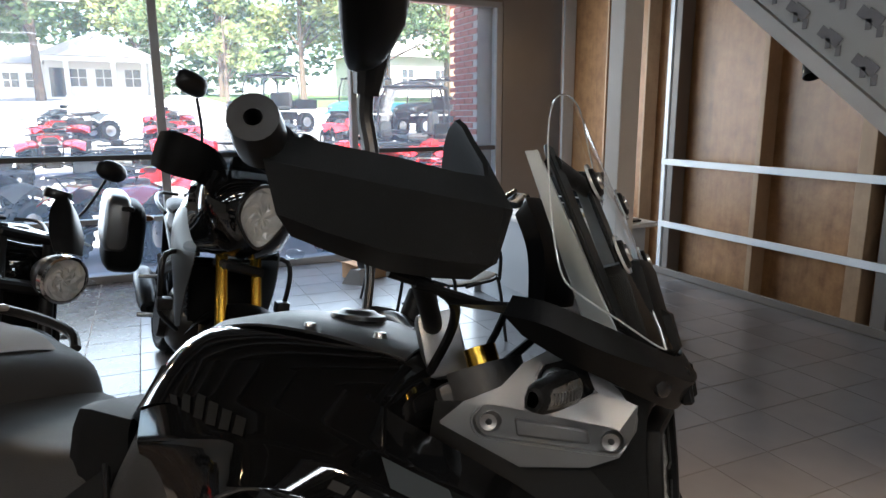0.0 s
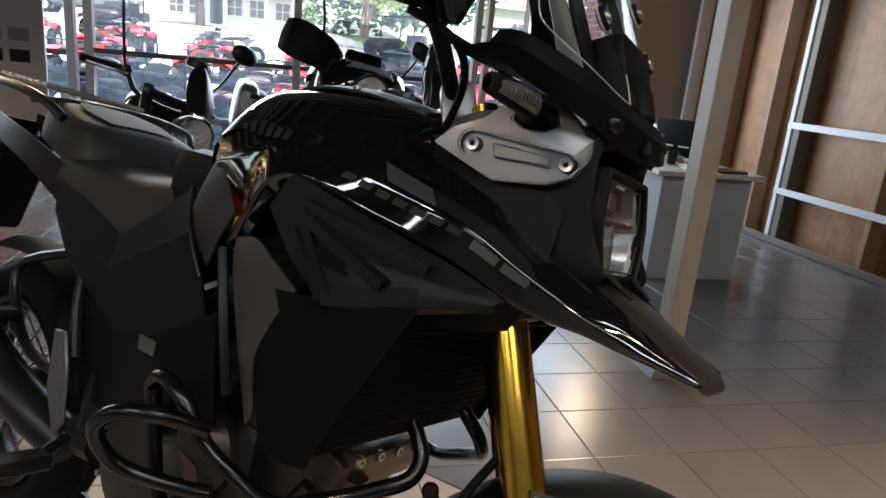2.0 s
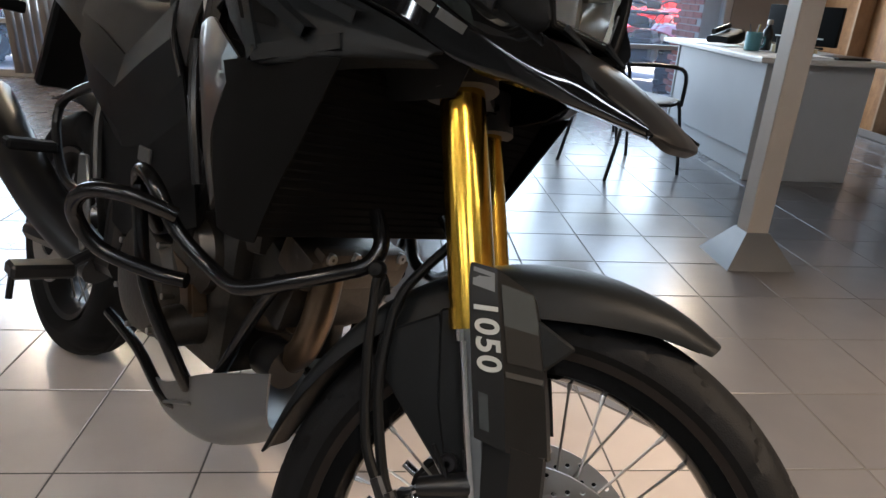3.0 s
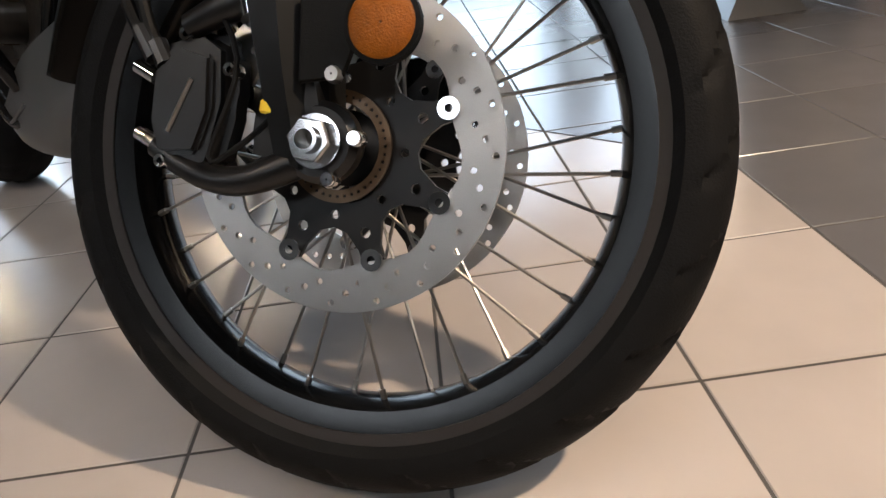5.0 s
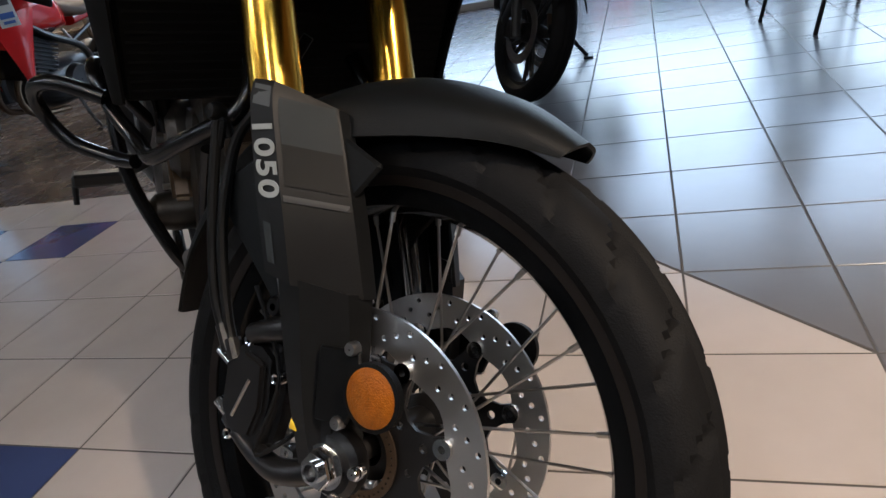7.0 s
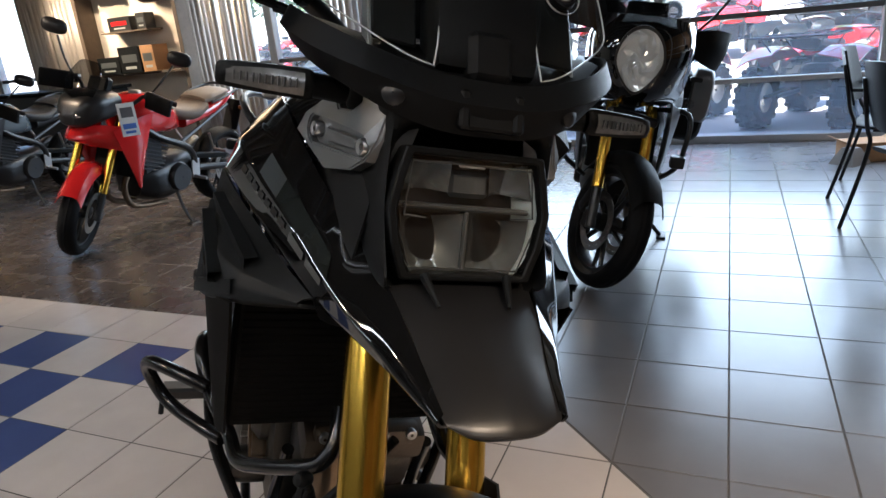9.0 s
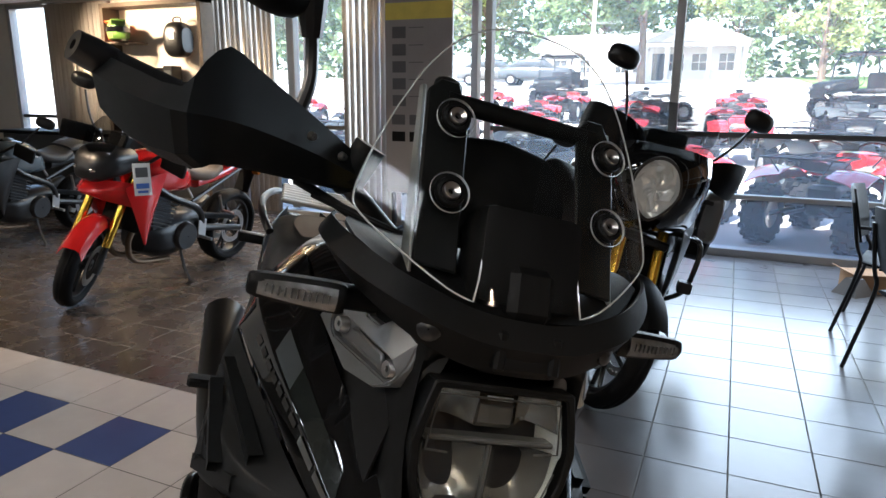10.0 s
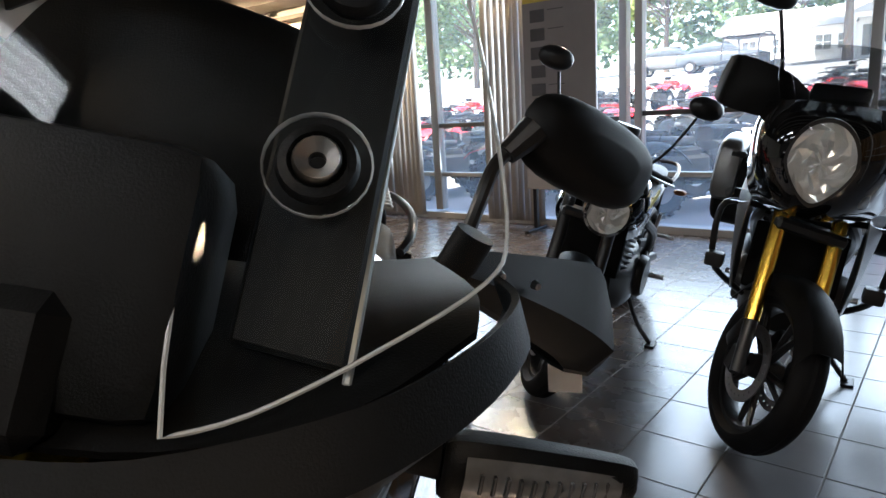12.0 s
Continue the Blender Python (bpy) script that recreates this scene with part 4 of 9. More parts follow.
for s in (-1, 1):
    hpart("grip", tube([(-0.525, s * 0.315, 0.907), (-0.575, s * 0.438, 0.902)], 0.0175, 16, 1), RUBBER)
    hpart("bar_weight", turned([(0.006, 0.0), (0.0165, 0.0), (0.018, 0.02), (0.018, 0.04), (0.011, 0.046), (0.011, 0.03), (0.006, 0.03)], 20, "Y", (-0.582, 0.436 if s > 0 else -0.478, 0.903)), SATIN_BLACK, label="round black bar end weight")
    hpart("switch_box", box((-0.487, s * 0.265, 0.905), (0.05, 0.07, 0.05), 0.012, seg=2), BLACK_PLASTIC)
    hpart("lever", tube([(-0.465, s * 0.245, 0.905), (-0.445, s * 0.31, 0.90), (-0.475, s * 0.43, 0.893)], (0.008, 0.006), 8), SATIN_BLACK)
    hpart("reservoir", rod((-0.44, s * 0.2, 0.905), (-0.43, s * 0.2, 0.955), 0.02, 14), BLACK_PLASTIC)
    # wrap-round hand guard
    hg = [[(-0.592, 0.466, 0.905), (-0.50, 0.464, 0.903), (-0.438, 0.450, 0.906), (-0.450, 0.434, 0.940), (-0.462, 0.412, 0.966), (-0.466, 0.370, 0.962), (-0.458, 0.290, 0.948), (-0.450, 0.215, 0.934)],
          [(-0.590, 0.473, 0.882), (-0.50, 0.474, 0.878), (-0.425, 0.457, 0.882), (-0.418, 0.432, 0.890), (-0.420, 0.400, 0.898), (-0.424, 0.350, 0.905), (-0.430, 0.280, 0.910), (-0.434, 0.205, 0.910)],
          [(-0.578, 0.455, 0.852), (-0.50, 0.448, 0.840), (-0.425, 0.434, 0.846), (-0.426, 0.412, 0.856), (-0.430, 0.385, 0.864), (-0.436, 0.340, 0.870), (-0.440, 0.280, 0.880), (-0.442, 0.205, 0.893)],
          [(-0.570, 0.425, 0.846), (-0.50, 0.415, 0.834), (-0.436, 0.405, 0.840), (-0.438, 0.390, 0.850), (-0.442, 0.370, 0.856), (-0.446, 0.330, 0.864), (-0.450, 0.275, 0.874), (-0.450, 0.205, 0.888)]]
    fpart("hand_guard", skin([[(x, s * y, z) for x, y, z in r] for r in hg], 2, 1, thick=0.004), DARK_PLASTIC, label="matt black wrap-round hand guard", smooth=34)
    for gy, gz in ((0.30, 0.925), (0.25, 0.922)):
        fpart("guard_bolt", turned([(0.001, 0.003), (0.004, 0.003), (0.0055, -0.004)], 10, "X", (-0.430, s * gy, gz), closed=False), STEEL)
    hpart("guard_stay", tube([(-0.45, s * 0.225, 0.905), (-0.445, s * 0.2, 0.895), (-0.440, s * 0.21, 0.893)], 0.008, 8), SATIN_BLACK)
    # mirror
    mob = hpart("mirror", tube([(-0.515, s * 0.255, 0.915), (-0.52, s * 0.253, 0.985), (-0.534, s * 0.262, 1.03), (-0.536, s * 0.285, 1.07)], (0.0085, 0.0085), 10, 5), SATIN_BLACK, label="black rear-view mirror on a bent stem")
    fpart("mirror_neck", tube([(-0.535, s * 0.270, 1.045), (-0.536, s * 0.292, 1.085)], (0.013, 0.020), 10, 1), SATIN_BLACK, mob)
    fpart("mirror_shell", loft([(-0.562, 1.092, 0.03, 0.016), (-0.556, 1.092, 0.104, 0.050), (-0.54, 1.092, 0.108, 0.054), (-0.52, 1.092, 0.092, 0.044), (-0.505, 1.092, 0.05, 0.022)], 24, 3.0, 4, y0=s * 0.392), BLACK_PLASTIC, mob, "black mirror shell")

# ---- bodywork ----
# windscreen


def scr_x(y, z):
    return -0.243 - 0.507 * (z - 1.308) - 1.9 * (y * y - 0.0087)


edge_r = [(0.0, 1.498), (-0.045, 1.494), (-0.085, 1.476), (-0.118, 1.44), (-0.145, 1.39), (-0.167, 1.335), (-0.180, 1.288), (-0.172, 1.268), (-0.13, 1.243), (-0.088, 1.222), (-0.061, 1.2145)]
bm = bmesh.new()
ol = smooth_path([(0, y, z) for y, z in edge_r], 4)
grid = []
for p in ol:
    grid.append([(p.y * (1 - 2 * c / 12)) for c in range(13)])
V = [[bm.verts.new((scr_x(y, p.z), y, p.z)) for y in ys] for p, ys in zip(ol, grid) if abs(p.y) > 1e-4]
for a, b in zip(V, V[1:]):
    for c in range(12):
        bm.faces.new((a[c], a[c + 1], b[c + 1], b[c]))
bmesh.ops.remove_doubles(bm, verts=bm.verts, dist=0.0004)
bmesh.ops.recalc_face_normals(bm, faces=bm.faces)
ws = bpart("windscreen", bm, SCREEN, label="clear acrylic windscreen with polished edges", smooth=60)
rimpts = [(scr_x(p.y, p.z), p.y, p.z) for p in ol] + [(scr_x(y, z) + 0.001, y, z) for y, z in ((-0.057, 1.236), (-0.054, 1.261), (-0.049, 1.282))]
bpart("screen_edge", join(tube(rimpts, 0.00105, 6, 1), tube([(x, -y, z) for x, y, z in rimpts], 0.00105, 6, 1)), SCREEN_EDGE, ws, "polished clear edge")
for s in (-1, 1):
    br = bpart("screen_bracket", moved(plate([(-0.024, -0.10), (0.024, -0.105), (0.026, 0.075), (0.012, 0.112), (-0.010, 0.112), (-0.024, 0.095)], 0, 0.006, 0.002), Matrix.Translation((-0.272, s * 0.094, 1.325)) @ Matrix.Rotation(radians(-27), 4, "Y") @ Matrix.Rotation(radians(90), 4, "Z")), mat("bracket_grey", (0.005, 0.0057, 0.006), 0.5, var=0.1, spec=0.12), label="grey screen support bracket")
    # flange coloured paler than its bracket to stand for grazing reflection
    bpart("bracket_flange", moved(plate([(-0.024, -0.115), (0.006, -0.115), (0.0, 0.10), (-0.014, 0.105)], -0.002, 0.002, 0.001), Matrix.Translation((-0.283, s * 0.119, 1.325)) @ Matrix.Rotation(radians(-27), 4, "Y")), mat("flange_grey", (0.19, 0.205, 0.205), 0.35, metal=0.3, var=0.1), br, "bracket flange with its grazing sheen painted pale grey")
    for bx, bz in ((-0.279, 1.382), (-0.243, 1.308)):
        m = Matrix.Translation((bx + 0.004, s * 0.094, bz)) @ Matrix.Rotation(radians(63), 4, "Y")
        sc = bpart("screen_mount", moved(turned([(0.0095, 0.0), (0.015, 0.0), (0.0165, 0.004), (0.015, 0.009), (0.0115, 0.010), (0.0095, 0.006)], 26, "Z"), m), BLACK_PLASTIC, label="black rubber screen mount")
        bpart("rim_ring", moved(turned([(0.0208, 0.003), (0.0215, 0.003), (0.0218, 0.0045), (0.0215, 0.006), (0.0208, 0.005)], 26, "Z"), m), SCREEN_EDGE, sc)
        bpart("screw", moved(turned([(0.0035, 0.004), (0.0035, 0.009), (0.0085, 0.0125), (0.0098, 0.010), (0.0098, 0.002)], 18, "Z", closed=False), m), STEEL, sc, "steel screw head")
bpart("screen_crossbar", tube([(-0.318, -0.094, 1.402), (-0.318, 0.094, 1.402)], 0.011, 12, 1), BLACK_PLASTIC)
# instruments behind the screen
bpart("instrument_pod", join(box((-0.235, 0, 1.252), (0.07, 0.118, 0.105), 0.016, Matrix.Rotation(radians(-20), 4, "Y"), 2), box((-0.222, 0.0, 1.218), (0.085, 0.05, 0.055), 0.008, Matrix.Rotation(radians(-20), 4, "Y"))), BLACK_PLASTIC, label="black instrument housing behind the screen")
bpart("display", skin([[(-0.318, -0.075, 1.245), (-0.322, -0.085, 1.31), (-0.350, -0.068, 1.360), (-0.360, -0.05, 1.370)], [(-0.308, 0, 1.245), (-0.312, 0, 1.31), (-0.345, 0, 1.368), (-0.360, 0, 1.376)], [(-0.318, 0.075, 1.245), (-0.322, 0.085, 1.31), (-0.350, 0.068, 1.360), (-0.360, 0.05, 1.370)]], 4, 4, thick=0.02), BLACK_PLASTIC, label="black back of the instrument display")
bpart("dash_floor", skin([[(-0.185, 0.0, 1.206), (-0.19, -0.06, 1.207), (-0.215, -0.125, 1.222), (-0.262, -0.172, 1.245)], [(-0.26, 0, 1.235), (-0.26, -0.06, 1.235), (-0.28, -0.12, 1.24), (-0.31, -0.175, 1.252)], [(-0.36, 0, 1.24), (-0.36, -0.06, 1.24), (-0.38, -0.11, 1.24), (-0.40, -0.155, 1.245)]], 4, 4, mirror=True, thick=0.004), BLACK_PLASTIC, label="black inner panel below the screen")

# winged cowl under the screen
bpart("upper_cowl", skin([[(-0.320, -0.188, 1.259), (-0.287, -0.194, 1.257), (-0.247, -0.172, 1.244), (-0.207, -0.125, 1.226), (-0.180, -0.055, 1.209), (-0.174, 0, 1.206)],
                          [(-0.324, -0.199, 1.240), (-0.280, -0.203, 1.235), (-0.232, -0.174, 1.216), (-0.185, -0.121, 1.199), (-0.161, -0.055, 1.184), (-0.156, 0, 1.182)],
                          [(-0.306, -0.190, 1.222), (-0.268, -0.172, 1.202), (-0.232, -0.146, 1.186), (-0.195, -0.104, 1.166), (-0.176, -0.05, 1.152), (-0.170, 0, 1.150)]], 5, 1, mirror=True, thick=0.004), mat("cowl_black", (0.0042, 0.0046, 0.005), 0.5, var=0.15, bump=0.15, bscale=900, spec=0.09), label="matt black cowl under the windscreen", smooth=30)
bpart("cowl_step", join(*[box((-0.166, s * 0.030, 1.176), (0.014, 0.012, 0.040), 0.003, Matrix.Rotation(radians(-14), 4, "Y")) for s in (-1, 1)], box((-0.168, 0, 1.170), (0.012, 0.06, 0.028), 0.003, Matrix.Rotation(radians(-14), 4, "Y"))), BLACK_PLASTIC)
for s in (-1, 1):
    bpart("cowl_plug", moved(turned([(0.001, 0.004), (0.009, 0.003), (0.0125, 0.0), (0.0125, -0.004)], 16, "Z", closed=False), Matrix.Translation((-0.182, s * 0.1, 1.183)) @ Matrix.Rotation(radians(s * 28), 4, "Z") @ Matrix.Rotation(radians(85), 4, "Y")), SATIN_BLACK)

# head lamp
hl_out = [(-0.072, 1.127), (0.072, 1.127), (0.079, 1.10), (0.085, 1.068), (0.080, 1.035), (0.068, 1.0), (-0.068, 1.0), (-0.080, 1.035), (-0.085, 1.068), (-0.079, 1.10)]


def yz_plate(outline, x0, x1, scale=1.0, bev=0.004, c=(0, 1.06)):
    bm = bmesh.new()
    f = bm.faces.new([bm.verts.new((x0, y * scale, c[1] + (z - c[1]) * scale)) for y, z in outline])
    r = bmesh.ops.extrude_face_region(bm, geom=[f])
    bmesh.ops.translate(bm, vec=(x1 - x0, 0, 0), verts=[v for v in r["geom"] if isinstance(v, bmesh.types.BMVert)])
    if bev:
        bmesh.ops.bevel(bm, geom=bm.edges[:], offset=bev, segments=2, affect="EDGES", clamp_overlap=True)
    return bm


def ring_yz(outline, x0, x1, s0, s1):
    bm = bmesh.new()
    L4 = []
    for x, s in ((x0, s0), (x1, s0), (x1, s1), (x0, s1)):
        L4.append([bm.verts.new((x, y * s, 1.06 + (z - 1.06) * s)) for y, z in outline])
    n = len(outline)
    for a, b in zip(L4, L4[1:] + L4[:1]):
        for k in range(n):
            bm.faces.new((a[k], a[(k + 1) % n], b[(k + 1) % n], b[k]))
    bmesh.ops.bevel(bm, geom=bm.edges[:], offset=0.002, segments=1, affect="EDGES", clamp_overlap=True)
    return bm


lamp_tilt = Matrix.Translation((-0.178, 0, 1.06)) @ Matrix.Rotation(radians(-8), 4, "Y") @ Matrix.Translation((0, 0, -1.06))
head = bpart("headlight", moved(yz_plate(hl_out, -0.062, -0.045, 0.98), lamp_tilt), SATIN_BLACK, label="square stacked headlight with a clear lens")
bpart("bezel", moved(ring_yz(hl_out, -0.05, 0.006, 1.1, 0.985), lamp_tilt), BLACK_PLASTIC, head)
bpart("lens", moved(yz_plate(hl_out, -0.004, -0.001, 0.985, 0.0), lamp_tilt), CLEAR_LENS, head, "clear headlight lens", smooth=0)
refl = mat("lamp_bowl", (0.30, 0.31, 0.305), 0.22, metal=0.8, var=0.15)
for sy in (-1, 1):
    bpart("lamp_bowl", moved(skin([[(-0.012, sy * 0.076, 1.064), (-0.04, sy * 0.06, 1.06), (-0.045, sy * 0.03, 1.06), (-0.012, sy * 0.004, 1.066)], [(-0.012, sy * 0.072, 1.03), (-0.055, sy * 0.05, 1.03), (-0.055, sy * 0.03, 1.028), (-0.012, sy * 0.004, 1.03)],
                                   [(-0.012, sy * 0.055, 0.996), (-0.03, sy * 0.045, 1.0), (-0.035, sy * 0.02, 1.0), (-0.012, sy * 0.004, 0.996)]], 4, 4), lamp_tilt), refl, head)
    bpart("lamp_bowl", moved(skin([[(-0.012, sy * 0.068, 1.125), (-0.03, sy * 0.05, 1.12), (-0.012, sy * 0.022, 1.122)], [(-0.012, sy * 0.078, 1.085), (-0.04, sy * 0.05, 1.09), (-0.012, sy * 0.024, 1.088)]], 4, 4), lamp_tilt), refl, head)
# whitish side walls: their colour stands in for reflections inside the lamp
for sy in (-1, 1):
    bpart("reflector_wall", moved(skin([[(-0.006, sy * 0.073, 1.122), (-0.05, sy * 0.060, 1.118)], [(-0.006, sy * 0.083, 1.072), (-0.05, sy * 0.068, 1.070)], [(-0.006, sy * 0.078, 1.03), (-0.05, sy * 0.064, 1.03)], [(-0.006, sy * 0.056, 0.994), (-0.05, sy * 0.048, 1.0)]], 4, 3), lamp_tilt), mat("lamp_wall", (0.60, 0.63, 0.61), 0.3, metal=0.2, var=0.1), head)
bpart("divider", moved(join(box((-0.020, 0, 1.072), (0.022, 0.15, 0.006), 0.002), box((-0.020, 0, 1.036), (0.020, 0.006, 0.065), 0.002), box((-0.026, 0.004, 1.098), (0.012, 0.05, 0.030), 0.006)), lamp_tilt), mat("lamp_grey", (0.06, 0.062, 0.062), 0.3, var=0.1), head)
for pts in ([(-0.002, -0.074, 1.062), (-0.002, -0.069, 1.119), (-0.002, 0.069, 1.119), (-0.002, 0.076, 1.066), (-0.002, 0.048, 1.064)], [(-0.002, -0.074, 1.062), (-0.002, -0.050, 1.060)], [(-0.002, -0.078, 1.045), (-0.002, -0.064, 1.006), (-0.002, 0.062, 1.006), (-0.002, 0.076, 1.045)]):
    bpart("lens_line", moved(tube(pts, 0.0012, 6, 1), lamp_tilt), LETTER_DARK, head)
bpart("led_strip", moved(box((-0.008, 0.0, 1.118), (0.004, 0.03, 0.004), 0.001), lamp_tilt), WHITE_PAPER, head)

def narrow(bm):
    for v in bm.verts:
        a = abs(v.co.y)
        if a > 0.088:
            v.co.y = math.copysign(0.088 + (a - 0.088) * 0.30, v.co.y)
    return bm


# nose between lamp and silver brackets
bpart("nose_panel", narrow(skin([[(-0.30, -0.158, 1.19), (-0.225, -0.15, 1.175), (-0.195, -0.10, 1.165), (-0.185, -0.04, 1.155), (-0.18, 0, 1.153)],
                          [(-0.33, -0.165, 1.11), (-0.245, -0.15, 1.115), (-0.195, -0.105, 1.12), (-0.235, -0.06, 1.138), (-0.24, 0, 1.14)],
                          [(-0.36, -0.16, 1.07), (-0.25, -0.148, 1.05), (-0.185, -0.108, 1.06), (-0.25, -0.085, 1.07), (-0.27, 0, 1.07)],
                          [(-0.30, -0.15, 1.03), (-0.20, -0.13, 1.0), (-0.155, -0.1, 1.0), (-0.235, -0.07, 0.995), (-0.25, 0, 0.995)],
                          [(-0.24, -0.12, 0.985), (-0.185, -0.10, 0.982), (-0.175, -0.085, 0.982), (-0.18, -0.05, 0.984), (-0.185, 0, 0.984)]], 4, 4, mirror=True)), BLACK_PLASTIC)

def slim(bm):
    return moved(bm, Matrix.Translation((-0.25, 0, 1.177)) @ Matrix.Diagonal((0.55, 1, 0.76, 1)) @ Matrix.Translation((0.25, 0, -1.177)))


# beak
bpart("beak", skin([[(-0.205, 0, 0.999), (-0.205, -0.045, 0.998), (-0.205, -0.090, 0.994)],
                    [(-0.130, 0, 0.974), (-0.130, -0.040, 0.972), (-0.130, -0.076, 0.965)],
                    [(-0.078, 0, 0.949), (-0.079, -0.036, 0.946), (-0.082, -0.067, 0.937)],
                    [(-0.026, 0, 0.918), (-0.028, -0.034, 0.916), (-0.034, -0.062, 0.912)],
                    [(-0.008, 0, 0.900), (-0.011, -0.032, 0.900), (-0.022, -0.058, 0.905)],
                    [(-0.016, 0, 0.890), (-0.019, -0.030, 0.891), (-0.028, -0.054, 0.900)]], 4, 4, mirror=True, thick=0.005), SATIN_BLACK, label="satin black beak mudguard", smooth=28)
# edges of the gloss blade from tank to beak: inner, upper crease, middle crease, lower, and the lip turned in below
BLADE = [[(-0.80, 0.150, 1.115), (-0.70, 0.162, 1.138), (-0.60, 0.165, 1.146), (-0.48, 0.165, 1.128), (-0.43, 0.157, 1.109), (-0.318, 0.137, 1.066), (-0.255, 0.108, 1.029), (-0.187, 0.090, 0.997), (-0.127, 0.077, 0.965), (-0.083, 0.068, 0.939), (-0.030, 0.060, 0.913)],
         [(-0.795, 0.180, 1.075), (-0.695, 0.195, 1.098), (-0.595, 0.196, 1.104), (-0.47, 0.186, 1.086), (-0.40, 0.174, 1.066), (-0.290, 0.151, 1.032), (-0.229, 0.129, 0.996), (-0.160, 0.108, 0.963), (-0.105, 0.092, 0.942), (-0.070, 0.080, 0.929), (-0.024, 0.066, 0.910)],
         [(-0.775, 0.200, 1.030), (-0.675, 0.218, 1.055), (-0.590, 0.225, 1.078), (-0.49, 0.216, 1.070), (-0.41, 0.202, 1.047), (-0.315, 0.180, 1.022), (-0.245, 0.155, 0.987), (-0.180, 0.130, 0.957), (-0.125, 0.105, 0.934), (-0.085, 0.090, 0.920), (-0.026, 0.068, 0.906)],
         [(-0.700, 0.204, 0.905), (-0.650, 0.224, 0.965), (-0.600, 0.242, 1.018), (-0.53, 0.240, 1.034), (-0.42, 0.210, 1.002), (-0.305, 0.176, 0.970), (-0.231, 0.143, 0.938), (-0.156, 0.114, 0.927), (-0.110, 0.094, 0.917), (-0.075, 0.082, 0.911), (-0.026, 0.064, 0.901)],
         [(-0.690, 0.190, 0.895), (-0.640, 0.206, 0.955), (-0.590, 0.222, 1.005), (-0.52, 0.215, 1.020), (-0.41, 0.188, 0.990), (-0.300, 0.155, 0.960), (-0.226, 0.122, 0.932), (-0.150, 0.094, 0.922), (-0.106, 0.076, 0.913), (-0.075, 0.066, 0.908), (-0.030, 0.052, 0.899)]]


BLADE_LINES = [smooth_path(r, 5) for r in BLADE]


def blade_point(u, x):
    """The blade's surface (right side) at x, u counting its edges."""
    ends = []
    k = min(int(max(0, u)), len(BLADE) - 2)
    for row in BLADE_LINES[k:k + 2]:
        for p, q in zip(row, row[1:]):
            if x <= q[0] or q is row[-1]:
                ends.append(p.lerp(q, (x - p[0]) / (q[0] - p[0])))
                break
    return ends[0].lerp(ends[1], u - k)


def on_blade(u0, u1, x0, x1, out=0.0016, n=4, lean=0.0, rise=0.0, m=3):
    """A thin sheet on the blade between u0 and u1, from x0 to x1; lean slants its ends, rise climbs along it."""
    rows = []
    for i in range(n + 1):
        x = x0 + (x1 - x0) * i / n
        row = []
        for j in range(m + 1):
            f = j / m
            v = blade_point(u0 + (u1 - u0) * f + rise * i / n, x + lean * f)
            row.append((v.x, -v.y - out, v.z + out * 0.5))
        rows.append(row)
    return skin(rows, 1, 1)


def eased(rows, r=0.004):
    """Splits every inner edge of a sheet into a narrow rounded one."""
    lines = [smooth_path(row, 5) for row in rows]
    out = [lines[0]]
    for a, b, c in zip(lines, lines[1:], lines[2:]):
        ring = [[], [], [], [], []]
        for p, q, w in zip(a, b, c):
            da, dc = p - q, w - q
            ra, rc = min(r, da.length * 0.2), min(r, dc.length * 0.2)
            p1, w1 = q + da.normalized() * ra, q + dc.normalized() * rc
            for lst, v in zip(ring, (q + da.normalized() * ra * 2.2, p1, (p1 + w1) * 0.25 + q * 0.5, w1, q + dc.normalized() * rc * 2.2)):
                lst.append(v)
        out += ring
    return out + [lines[-1]]


